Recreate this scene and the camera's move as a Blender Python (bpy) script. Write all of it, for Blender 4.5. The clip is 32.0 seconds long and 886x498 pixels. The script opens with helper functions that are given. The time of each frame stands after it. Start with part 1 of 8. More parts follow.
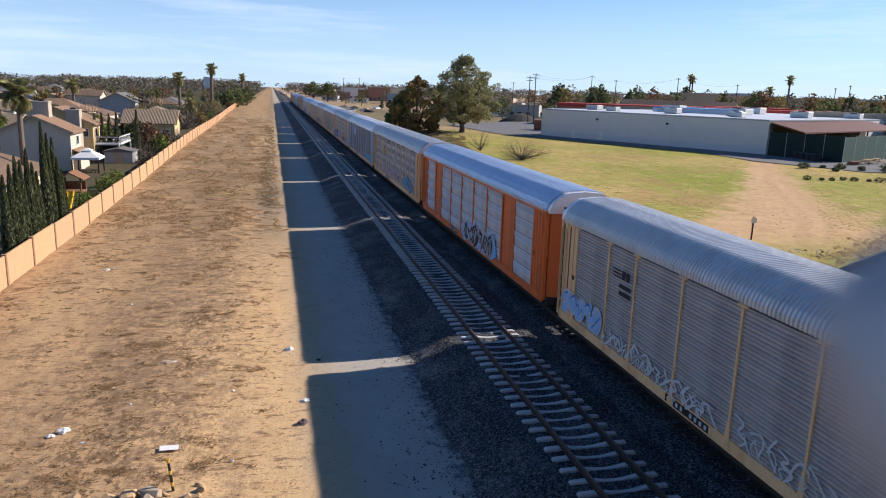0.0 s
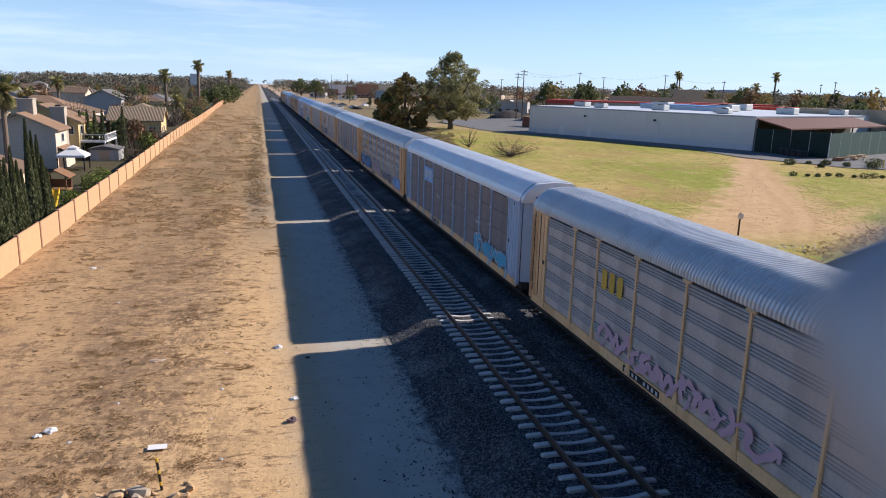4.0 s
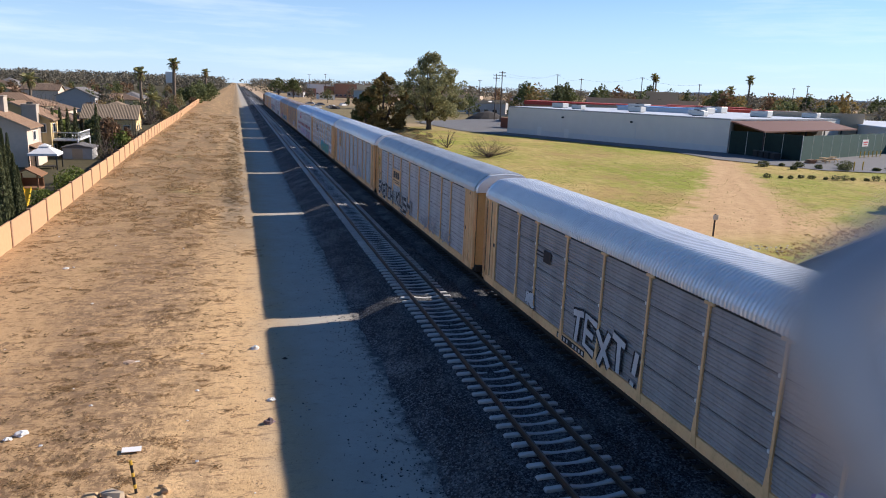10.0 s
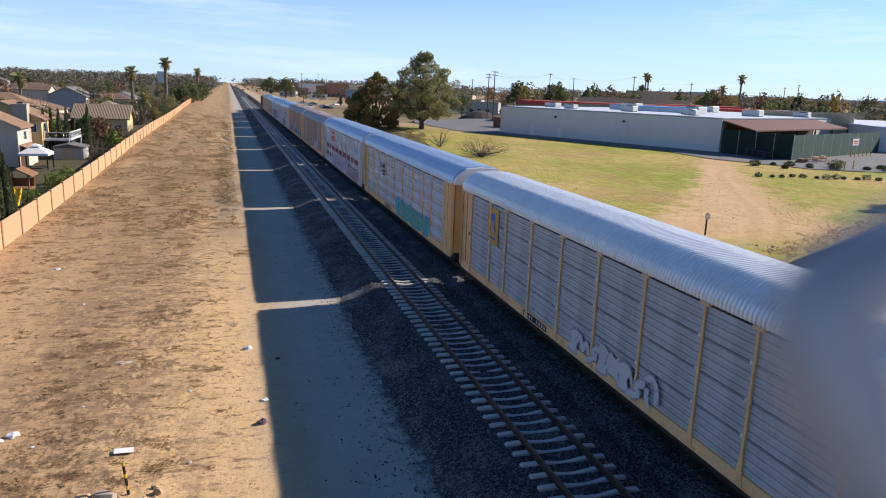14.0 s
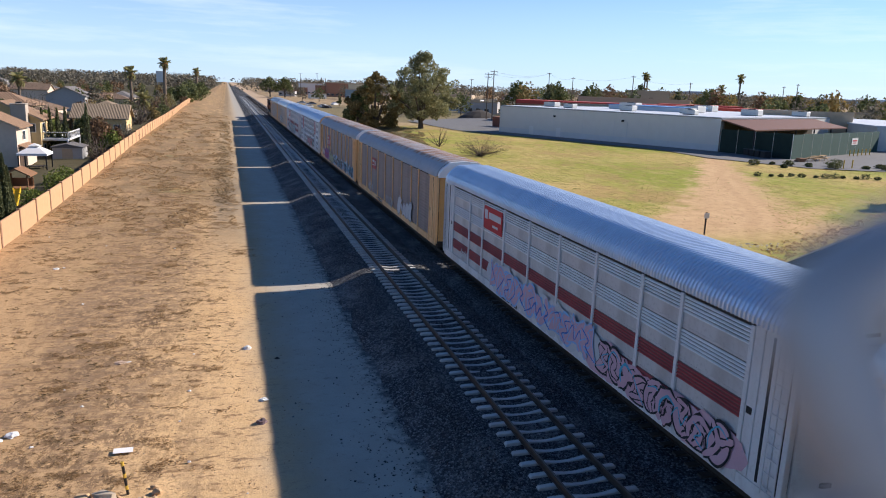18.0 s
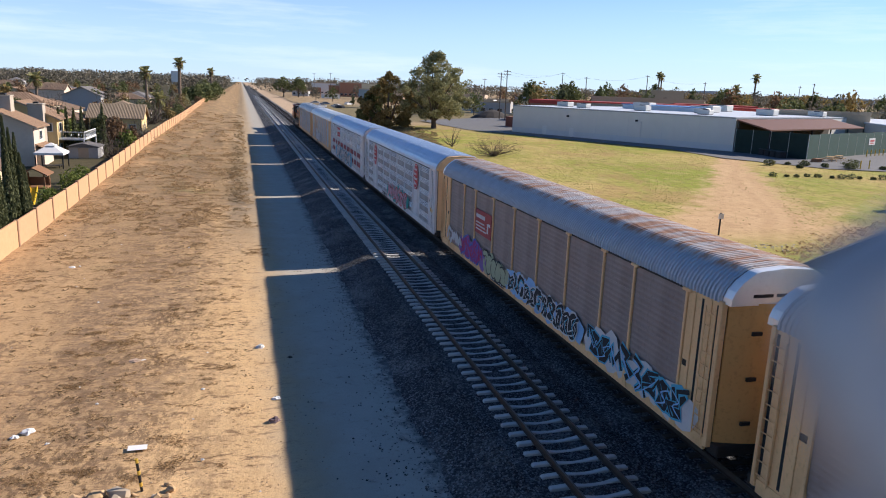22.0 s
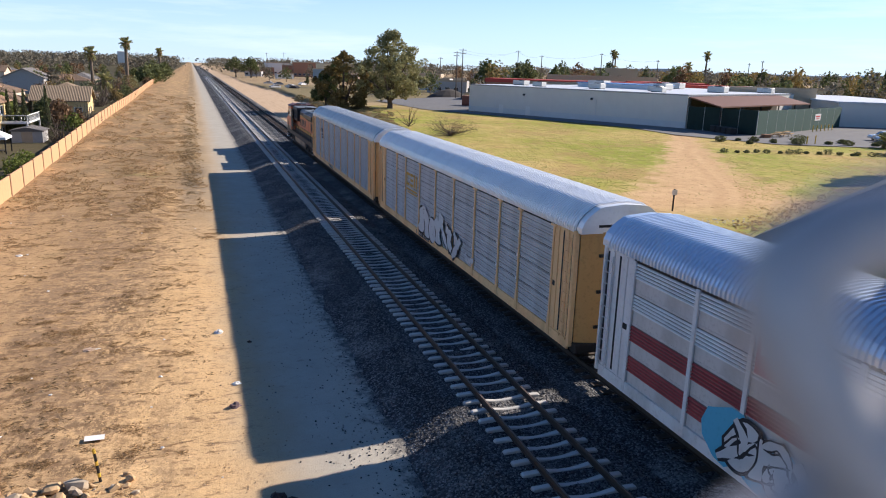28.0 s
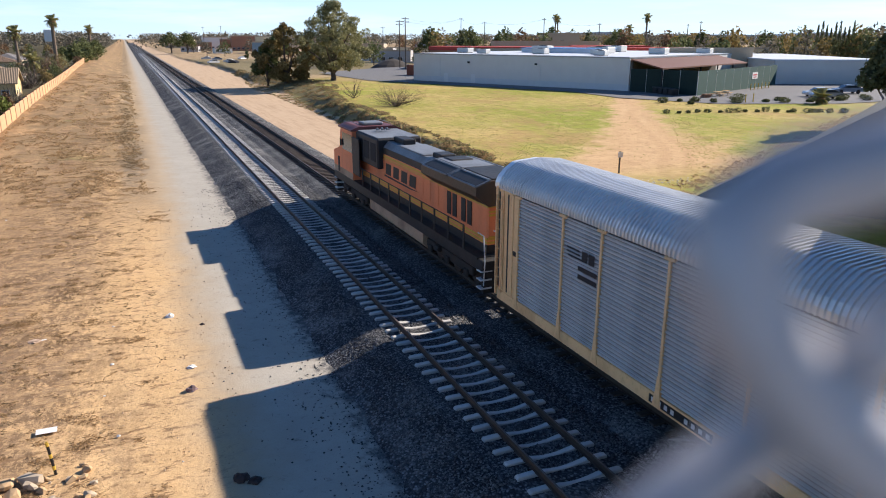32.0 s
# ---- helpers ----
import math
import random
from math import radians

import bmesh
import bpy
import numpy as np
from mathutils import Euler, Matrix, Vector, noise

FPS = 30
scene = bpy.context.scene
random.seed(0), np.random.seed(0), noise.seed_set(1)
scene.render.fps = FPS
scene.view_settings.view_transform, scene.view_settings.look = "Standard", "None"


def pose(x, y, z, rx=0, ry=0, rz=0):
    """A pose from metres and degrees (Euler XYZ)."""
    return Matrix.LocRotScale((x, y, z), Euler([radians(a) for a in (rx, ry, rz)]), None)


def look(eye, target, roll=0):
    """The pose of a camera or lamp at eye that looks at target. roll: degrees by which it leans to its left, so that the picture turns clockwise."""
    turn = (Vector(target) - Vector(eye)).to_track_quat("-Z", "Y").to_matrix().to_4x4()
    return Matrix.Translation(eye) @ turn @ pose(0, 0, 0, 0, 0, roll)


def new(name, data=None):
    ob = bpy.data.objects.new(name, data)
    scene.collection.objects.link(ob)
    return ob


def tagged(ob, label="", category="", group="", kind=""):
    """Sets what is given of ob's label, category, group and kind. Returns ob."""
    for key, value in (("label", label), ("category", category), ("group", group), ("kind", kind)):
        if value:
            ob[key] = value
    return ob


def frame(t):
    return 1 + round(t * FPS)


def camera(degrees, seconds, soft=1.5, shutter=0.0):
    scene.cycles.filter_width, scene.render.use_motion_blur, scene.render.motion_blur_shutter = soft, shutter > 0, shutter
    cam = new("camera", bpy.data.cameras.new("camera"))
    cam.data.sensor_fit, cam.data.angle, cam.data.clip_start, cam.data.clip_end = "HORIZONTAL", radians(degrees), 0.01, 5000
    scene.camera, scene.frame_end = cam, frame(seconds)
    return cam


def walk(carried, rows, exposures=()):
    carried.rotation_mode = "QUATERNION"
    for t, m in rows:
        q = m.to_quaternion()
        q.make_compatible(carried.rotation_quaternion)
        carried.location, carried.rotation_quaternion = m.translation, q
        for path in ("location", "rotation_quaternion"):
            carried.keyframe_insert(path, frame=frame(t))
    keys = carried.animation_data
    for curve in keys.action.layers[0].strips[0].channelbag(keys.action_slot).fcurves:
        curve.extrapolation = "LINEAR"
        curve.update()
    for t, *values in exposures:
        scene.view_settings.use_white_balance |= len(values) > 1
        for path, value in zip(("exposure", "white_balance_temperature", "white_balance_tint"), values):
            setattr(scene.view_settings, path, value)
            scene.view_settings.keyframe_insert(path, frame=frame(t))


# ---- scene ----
EYE = (0.0, 0.0, 9.944)
cam = camera(63.5, 32.0, soft=1.05)
# seconds, yaw, pitch, roll: the camera is held at a gap in the overpass fence
TURNS = [
    (0.0, -13.16, -12.49, -1.68),
    (0.5, -13.06, -12.57, -1.70),
    (1.0, -12.78, -12.72, -1.19),
    (1.5, -12.90, -12.77, -1.19),
    (2.0, -13.04, -12.74, -1.55),
    (2.5, -13.29, -12.64, -1.64),
    (3.0, -13.22, -12.79, -1.40),
    (3.5, -13.66, -12.73, -1.53),
    (5.5, -14.56, -12.73, -1.70),
    (6.0, -14.66, -12.63, -1.90),
    (6.5, -15.21, -12.67, -1.75),
    (7.0, -15.31, -12.68, -1.75),
    (7.5, -15.42, -12.69, -1.76),
    (8.0, -15.45, -12.72, -1.86),
    (8.5, -15.29, -12.74, -1.79),
    (9.0, -15.56, -12.71, -1.77),
    (9.5, -15.86, -12.68, -1.87),
    (10.0, -15.76, -12.62, -2.10),
    (10.5, -15.52, -12.66, -2.03),
    (11.0, -15.28, -12.69, -1.87),
    (11.5, -15.58, -12.70, -1.99),
    (12.0, -15.71, -12.68, -1.94),
    (12.5, -15.50, -12.67, -1.87),
    (13.0, -15.43, -12.65, -1.98),
    (13.5, -15.90, -12.66, -1.98),
    (14.0, -16.33, -12.64, -2.08),
    (14.5, -16.42, -12.66, -1.85),
    (16.5, -16.61, -12.63, -2.14),
    (17.0, -16.74, -12.70, -1.91),
    (17.5, -16.66, -12.68, -2.05),
    (18.0, -16.40, -12.67, -2.05),
    (18.5, -16.29, -12.62, -2.05),
    (19.0, -16.26, -12.60, -2.06),
    (19.5, -16.30, -12.68, -2.03),
    (20.0, -16.46, -12.69, -2.06),
    (20.5, -16.62, -12.73, -1.98),
    (21.0, -16.38, -12.72, -1.87),
    (21.5, -15.77, -12.66, -2.05),
    (22.0, -15.38, -12.72, -2.02),
    (22.5, -16.00, -12.60, -2.27),
    (23.0, -15.82, -12.53, -2.57),
    (23.5, -15.89, -12.63, -2.31),
    (24.0, -15.98, -12.59, -2.52),
    (24.5, -15.98, -12.58, -2.51),
    (25.0, -16.35, -12.77, -2.52),
    (25.5, -16.37, -12.85, -2.45),
    (27.5, -17.99, -13.71, -1.83),
    (28.0, -18.82, -14.19, -1.68),
    (28.5, -19.11, -14.30, -1.35),
    (29.0, -19.14, -14.25, -1.37),
    (29.5, -19.55, -14.48, -1.23),
    (30.0, -19.98, -14.73, -0.96),
    (30.5, -20.50, -14.96, -0.78),
    (31.0, -21.62, -15.83, -0.62),
    (31.5, -22.65, -16.11, -0.36),
    (32.0, -23.21, -16.45, -0.09),
]
walk(cam, [(t, pose(*EYE, 90 + pitch, roll, yaw)) for t, yaw, pitch, roll in TURNS],
     exposures=[(0.0, 0.57, 5850, 17), (14.0, 0.63, 5900, 16), (26.0, 0.72, 6000, 16), (29.0, 0.80, 6050, 16), (32.0, 0.88, 6050, 15)])
# a small lens opening: only what hangs a few centimetres before the lens goes soft
cam.data.dof.use_dof = True
cam.data.dof.focus_distance = 45.0
cam.data.dof.aperture_fstop = 8.5

# ---- light ----
SUN_DIR = Vector((1.0, 0.14, 0.577)).normalized()
sun = new("sun", bpy.data.lights.new("sun", "SUN"))
sun.data.energy, sun.data.angle, sun.data.color = 5.0, radians(0.53), (1.0, 0.88, 0.70)
sun.matrix_basis = look(SUN_DIR * 300, (0, 0, 0))


def make_world():
    w = bpy.data.worlds.new("sky")
    scene.world = w
    w.use_nodes = True
    nt = w.node_tree
    nt.nodes.clear()
    sky = nt.nodes.new("ShaderNodeTexSky")
    sky.sky_type, sky.sun_disc = "NISHITA", False
    sky.sun_elevation = math.asin(SUN_DIR.z)
    sky.sun_rotation = math.atan2(SUN_DIR.x, SUN_DIR.y)
    sky.altitude = 2500.0
    sky.air_density, sky.dust_density, sky.ozone_density = 1.1, 0.02, 2.2
    tc = nt.nodes.new("ShaderNodeTexCoord")
    mp = nt.nodes.new("ShaderNodeMapping")
    mp.inputs["Rotation"].default_value = (0.0, 0.0, radians(-14))
    mp.inputs["Scale"].default_value = (1.6, 1.2, 17.0)
    no = nt.nodes.new("ShaderNodeTexNoise")
    no.inputs["Scale"].default_value, no.inputs["Detail"].default_value = 1.6, 7.0
    no.inputs["Roughness"].default_value = 0.62
    rp = nt.nodes.new("ShaderNodeValToRGB")
    rp.color_ramp.elements[0].position, rp.color_ramp.elements[1].position = 0.48, 0.76
    rp.color_ramp.elements[1].color = (0.55, 0.55, 0.55, 1)
    # pale blue haze low over the horizon
    sp = nt.nodes.new("ShaderNodeSeparateXYZ")
    low = nt.nodes.new("ShaderNodeMapRange")
    low.interpolation_type = "SMOOTHSTEP"
    low.inputs["From Min"].default_value, low.inputs["From Max"].default_value = 0.22, -0.02
    low.inputs["To Max"].default_value = 0.75
    hz = nt.nodes.new("ShaderNodeMix")
    hz.data_type = "RGBA"
    hz.inputs["B"].default_value = (4.9, 6.75, 8.4, 1)
    mx = nt.nodes.new("ShaderNodeMix")
    mx.data_type = "RGBA"
    mx.inputs["B"].default_value = (8.6, 9.2, 10.0, 1)
    bg = nt.nodes.new("ShaderNodeBackground")
    bg.inputs["Strength"].default_value = 0.080
    out = nt.nodes.new("ShaderNodeOutputWorld")
    lk = nt.links.new
    lk(tc.outputs["Generated"], mp.inputs["Vector"])
    lk(mp.outputs["Vector"], no.inputs["Vector"])
    lk(no.outputs["Fac"], rp.inputs["Fac"])
    lk(tc.outputs["Generated"], sp.inputs[0])
    lk(sp.outputs[2], low.inputs["Value"])
    lk(low.outputs["Result"], hz.inputs["Factor"])
    hs = nt.nodes.new("ShaderNodeHueSaturation")
    hs.inputs["Saturation"].default_value = 1.16
    lk(sky.outputs["Color"], hs.inputs["Color"])
    lk(hs.outputs["Color"], hz.inputs["A"])
    thin = nt.nodes.new("ShaderNodeMapRange")
    thin.interpolation_type = "SMOOTHSTEP"
    thin.inputs["From Min"].default_value, thin.inputs["From Max"].default_value = 0.40, 0.10
    lk(sp.outputs[2], thin.inputs["Value"])
    veil = nt.nodes.new("ShaderNodeMath")
    veil.operation = "MULTIPLY"
    lk(thin.outputs["Result"], veil.inputs[1])
    lk(rp.outputs["Color"], veil.inputs[0])
    lk(veil.outputs[0], mx.inputs["Factor"])
    lk(hz.outputs["Result"], mx.inputs["A"])
    lk(mx.outputs["Result"], bg.inputs["Color"])
    lk(bg.outputs["Background"], out.inputs["Surface"])


make_world()


# ---- materials ----
class Mat:
    """A node material under construction."""

    def __init__(self, name, rough=0.8, metal=0.0, spec=0.3):
        self.m = bpy.data.materials.new(name)
        self.m.use_nodes = True
        self.nt = self.m.node_tree
        self.b = self.nt.nodes["Principled BSDF"]
        self.b.inputs["Roughness"].default_value = rough
        self.b.inputs["Metallic"].default_value = metal
        self.b.inputs["Specular IOR Level"].default_value = spec

    def put(self, sock, v):
        if hasattr(v, "is_linked"):
            self.nt.links.new(v, sock)
        elif isinstance(v, (tuple, list)) and len(v) == 3 and sock.type == "RGBA":
            sock.default_value = (*v, 1)
        else:
            sock.default_value = v

    def pos(self, scale=(1, 1, 1), obj=False):
        if obj:
            o = self.nt.nodes.new("ShaderNodeTexCoord").outputs["Object"]
        else:
            o = self.nt.nodes.new("ShaderNodeNewGeometry").outputs["Position"]
        mp = self.nt.nodes.new("ShaderNodeMapping")
        mp.inputs["Scale"].default_value = scale
        self.nt.links.new(o, mp.inputs["Vector"])
        return mp.outputs["Vector"]

    def sep(self, vec):
        s = self.nt.nodes.new("ShaderNodeSeparateXYZ")
        self.nt.links.new(vec, s.inputs[0])
        return s.outputs[0], s.outputs[1], s.outputs[2]

    def noise(self, vec, scale, detail=4.0, rough=0.55):
        n = self.nt.nodes.new("ShaderNodeTexNoise")
        self.nt.links.new(vec, n.inputs["Vector"])
        n.inputs["Scale"].default_value, n.inputs["Detail"].default_value = scale, detail
        n.inputs["Roughness"].default_value = rough
        return n.outputs["Fac"]

    def voronoi(self, vec, scale, out="Distance"):
        n = self.nt.nodes.new("ShaderNodeTexVoronoi")
        self.nt.links.new(vec, n.inputs["Vector"])
        n.inputs["Scale"].default_value = scale
        return n.outputs[out]

    def math(self, op, a, b=0.0, c=None, clamp=False):
        n = self.nt.nodes.new("ShaderNodeMath")
        n.operation, n.use_clamp = op, clamp
        self.put(n.inputs[0], a)
        self.put(n.inputs[1], b)
        if c is not None:
            self.put(n.inputs[2], c)
        return n.outputs[0]

    def step(self, v, lo, hi):
        n = self.nt.nodes.new("ShaderNodeMapRange")
        n.interpolation_type = "SMOOTHSTEP"
        self.put(n.inputs["Value"], v)
        n.inputs["From Min"].default_value, n.inputs["From Max"].default_value = lo, hi
        return n.outputs["Result"]

    def mix(self, f, a, b, mode="MIX"):
        n = self.nt.nodes.new("ShaderNodeMix")
        n.data_type, n.blend_type = "RGBA", mode
        self.put(n.inputs["Factor"], f)
        self.put(n.inputs["A"], a)
        self.put(n.inputs["B"], b)
        return n.outputs["Result"]

    def rand(self):
        return self.nt.nodes.new("ShaderNodeObjectInfo").outputs["Random"]

    def island(self):
        return self.nt.nodes.new("ShaderNodeNewGeometry").outputs["Random Per Island"]

    def bump(self, h, strength=0.4, dist=0.02):
        n = self.nt.nodes.new("ShaderNodeBump")
        n.inputs["Strength"].default_value, n.inputs["Distance"].default_value = strength, dist
        self.nt.links.new(h, n.inputs["Height"])
        self.nt.links.new(n.outputs["Normal"], self.b.inputs["Normal"])
        return self

    def done(self, col, rough=None):
        self.put(self.b.inputs["Base Color"], col)
        if rough is not None:
            self.put(self.b.inputs["Roughness"], rough)
        return self.m


def scaled(c, k):
    return tuple(min(1.0, v * k) for v in c)


def worn(name, col, dark=None, rough=0.6, metal=0.0, grime=0.35, spec=0.3, streak=False, scale=1.0):
    """Painted or bare surface with fine grain and larger stains."""
    g = Mat(name, rough, metal, spec)
    p = g.pos((1, 1, 0.25) if streak else (1, 1, 1), obj=True)
    big = g.step(g.noise(p, 0.9 * scale, 5), 0.42, 0.72)
    fine = g.noise(g.pos(obj=True), 9.0 * scale, 4)
    dark = dark or scaled(col, 0.55)
    c = g.mix(g.math("MULTIPLY", big, grime), col, dark)
    c = g.mix(g.math("MULTIPLY", g.step(fine, 0.5, 0.8), grime * 0.6), c, scaled(dark, 0.8))
    g.bump(fine, 0.12, 0.01)
    return g.done(c, g.math("ADD", g.math("MULTIPLY", fine, 0.25), rough - 0.12))


def plain(name, col, rough=0.7, metal=0.0, spec=0.3, var=0.25, scale=6.0, isl=False, bump=0.15):
    """Small plain things: colour with grain; isl varies piece by piece."""
    g = Mat(name, rough, metal, spec)
    f = g.noise(g.pos(obj=True), scale, 4)
    c = g.mix(f, scaled(col, 1 - var), scaled(col, 1 + var))
    if isl:
        c = g.mix(g.math("MULTIPLY", g.island(), 0.55), c, scaled(col, 0.45))
    if bump:
        g.bump(f, bump, 0.01)
    return g.done(c)


def ground_material():
    g = Mat("earth", 0.95, 0.0, 0.1)
    p = g.pos()
    x, y, z = g.sep(p)
    n1 = g.noise(p, 0.12, 6)
    n2 = g.noise(p, 0.7, 6, 0.65)
    n3 = g.noise(p, 4.0, 5, 0.7)
    n4 = g.noise(p, 26.0, 3, 0.7)
    # sandy strip between wall and road
    sand = g.mix(n2, (0.57, 0.37, 0.175), (0.78, 0.535, 0.285))
    sand = g.mix(g.step(n4, 0.48, 0.75), sand, (0.42, 0.245, 0.11))
    # dry weeds in long patches
    w1 = g.noise(g.pos((1.0, 0.45, 1.0)), 0.55, 7, 0.72)
    away = g.math("ADD", g.step(x, 1.5, -4.0), 0.0)
    weeds = g.math("MULTIPLY", g.step(w1, 0.40, 0.58), away)
    fibre = g.step(g.noise(g.pos((1.0, 0.5, 1.0)), 5.0, 6, 0.8), 0.40, 0.62)
    weedcol = g.mix(n3, (0.15, 0.09, 0.045), (0.34, 0.215, 0.11))
    sand = g.mix(g.math("MULTIPLY", weeds, fibre), sand, weedcol)
    # browner towards the wall, with drifts of dead stalks and trampled mats
    sand = g.mix(g.math("MULTIPLY", g.step(g.math("MULTIPLY_ADD", n1, 5.0, x), 0.4, -3.6), 0.62), sand, g.mix(n3, (0.31, 0.195, 0.10), (0.50, 0.325, 0.17)))
    band = g.math("MULTIPLY", g.step(x, -8.5, -5.5), g.step(x, -1.6, -3.6))
    drift = g.math("MULTIPLY_ADD", g.noise(g.pos((1.0, 0.32, 1.0)), 0.30, 5, 0.65), 1.0, g.math("MULTIPLY_ADD", n3, 0.30, g.math("MULTIPLY", band, 0.08)))
    sand = g.mix(g.math("MULTIPLY", g.math("MULTIPLY", g.step(drift, 0.58, 0.76), g.math("MULTIPLY", away, g.step(g.noise(g.pos((0.7, 1.1, 1.0)), 2.6, 8, 0.8), 0.40, 0.58))), 0.85), sand, g.mix(n3, (0.17, 0.115, 0.075), (0.32, 0.215, 0.13)))
    mats = g.math("MULTIPLY_ADD", g.noise(g.pos((0.8, 1.0, 1.0)), 0.85, 8, 0.72), 1.0, g.math("MULTIPLY", band, 0.05))
    mats = g.math("MULTIPLY", g.math("MULTIPLY", g.step(mats, 0.53, 0.60), g.step(x, 0.4, -2.8)), g.step(fibre, 0.1, 0.6))
    sand = g.mix(g.math("MULTIPLY", mats, 0.85), sand, g.mix(n4, (0.11, 0.07, 0.042), (0.27, 0.175, 0.10)))
    streak = g.step(g.noise(g.pos((1.0, 0.10, 1.0)), 1.6, 6, 0.72), 0.52, 0.66)
    sand = g.mix(g.math("MULTIPLY", g.math("MULTIPLY", streak, away), 0.35), sand, (0.25, 0.155, 0.08))
    # short dark dashes lying across the strip: twigs and their painted shade; crumbs, clods
    dash = g.step(g.noise(g.pos((0.45, 1.35, 1.0)), 2.5, 5, 0.68), 0.57, 0.63)
    sand = g.mix(g.math("MULTIPLY", dash, 0.80), sand, g.mix(n4, (0.15, 0.09, 0.05), (0.28, 0.17, 0.09)))
    speck = g.step(g.noise(p, 9.0, 5, 0.8), 0.57, 0.64)
    sand = g.mix(g.math("MULTIPLY", speck, 0.70), sand, (0.17, 0.105, 0.055))
    clods = g.step(g.noise(g.pos((1.0, 2.2, 1.0)), 2.3, 5, 0.7), 0.58, 0.65)
    sand = g.mix(g.math("MULTIPLY", clods, 0.7), sand, (0.20, 0.12, 0.06))
    # darker weeds on the little bank above the road
    verge = g.math("MULTIPLY", g.math("MULTIPLY", g.step(g.math("ADD", x, g.math("MULTIPLY", n2, 1.6)), -1.6, 0.2), g.step(y, 38.0, 66.0)), g.step(g.noise(p, 0.9, 6, 0.7), 0.28, 0.50))
    sand = g.mix(g.math("MULTIPLY", verge, 0.85), sand, g.mix(n3, (0.13, 0.105, 0.075), (0.30, 0.245, 0.18)))
    # the strip grows browner and more overgrown further along
    grown = g.math("MULTIPLY", g.step(y, 34.0, 92.0), g.step(g.math("MULTIPLY_ADD", g.noise(g.pos((1.0, 0.35, 1.0)), 0.5, 8, 0.75), 1.0, g.math("MULTIPLY", n3, 0.3)), 0.50, 0.74))
    sand = g.mix(g.math("MULTIPLY", grown, 0.85), sand, g.mix(n3, (0.15, 0.105, 0.055), (0.32, 0.225, 0.125)))
    green_spot = g.math("MULTIPLY", g.step(g.noise(p, 0.09, 3), 0.60, 0.72), g.step(n3, 0.4, 0.7))
    sand = g.mix(g.math("MULTIPLY", green_spot, away), sand, (0.16, 0.17, 0.05))
    # packed grey service road
    road = g.mix(n2, (0.34, 0.315, 0.265), (0.49, 0.45, 0.38))
    road = g.mix(g.step(g.math("ADD", x, g.math("MULTIPLY", n2, 1.5)), 4.2, 1.6), road, (0.44, 0.335, 0.215))
    road = g.mix(g.math("MULTIPLY", g.step(n4, 0.5, 0.8), 0.6), road, (0.29, 0.26, 0.215))
    crumb = g.step(g.noise(g.pos((0.8, 1.0, 1.0)), 3.2, 7, 0.8), 0.56, 0.66)
    road = g.mix(g.math("MULTIPLY", crumb, 0.40), road, (0.16, 0.14, 0.115))
    wob = g.math("MULTIPLY_ADD", n2, 1.2, g.math("MULTIPLY", n1, 1.6))
    xr = g.math("ADD", x, wob)
    toe = g.step(g.math("ADD", x, g.math("MULTIPLY", g.math("SUBTRACT", g.noise(p, 2.6, 6, 0.75), 0.5), 3.2)), 4.6, 5.6)
    road = g.mix(toe, road, g.mix(n4, (0.05, 0.05, 0.052), (0.16, 0.155, 0.15)))
    is_road = g.math("MULTIPLY", g.step(xr, 1.2, 3.4), g.step(x, 9.0, 7.0))
    # grass field
    gr = g.noise(p, 0.05, 6, 0.6)
    grass = g.mix(n3, (0.17, 0.205, 0.022), (0.36, 0.375, 0.06))
    straw = g.mix(n3, (0.40, 0.29, 0.09), (0.58, 0.43, 0.17))
    field = g.mix(g.step(g.math("ADD", gr, g.math("MULTIPLY", n2, 0.40)), 0.56, 0.90), grass, straw)
    tuft = g.step(g.noise(g.pos((1.0, 0.6, 1.0)), 1.3, 8, 0.82), 0.50, 0.60)
    field = g.mix(g.math("MULTIPLY", tuft, 0.75), field, g.mix(n1, (0.13, 0.15, 0.025), (0.30, 0.20, 0.08)))
    pale = g.step(g.noise(g.pos((1.0, 0.5, 1.0)), 0.5, 8, 0.80), 0.50, 0.60)
    field = g.mix(g.math("MULTIPLY", pale, 0.45), field, (0.54, 0.40, 0.17))
    scorch = g.step(g.noise(g.pos((1.0, 0.7, 1.0)), 0.14, 8, 0.75), 0.50, 0.60)
    field = g.mix(g.math("MULTIPLY", scorch, g.math("MULTIPLY", g.step(n3, 0.35, 0.6), 0.85)), field, (0.36, 0.22, 0.10))
    fleck = g.step(g.noise(p, 6.5, 6, 0.85), 0.54, 0.64)
    field = g.mix(g.math("MULTIPLY", fleck, 0.5), field, (0.12, 0.13, 0.03))
    # worn dirt track over the field, running from the lot to the tracks
    tx = g.math("SUBTRACT", x, g.math("MULTIPLY_ADD", y, 0.71, 11.5))
    dirt_w = g.math("ABSOLUTE", g.math("ADD", tx, g.math("MULTIPLY_ADD", n2, 8.0, g.math("MULTIPLY", n1, 5.0))))
    dirt_w = g.math("MULTIPLY", dirt_w, g.math("MAXIMUM", g.math("MULTIPLY_ADD", y, 0.038, -1.0), 0.55))
    dirt_m = g.step(dirt_w, 8.0, 3.0)
    side = g.math("ABSOLUTE", g.math("ADD", g.math("SUBTRACT", g.math("MULTIPLY_ADD", x, -0.544, y), 22.3), g.math("MULTIPLY_ADD", n2, 3.0, -1.5)))
    side = g.math("MULTIPLY", g.step(side, 2.4, 0.5), g.math("MULTIPLY", g.step(x, 56.0, 44.0), g.step(x, 27.0, 32.0)))
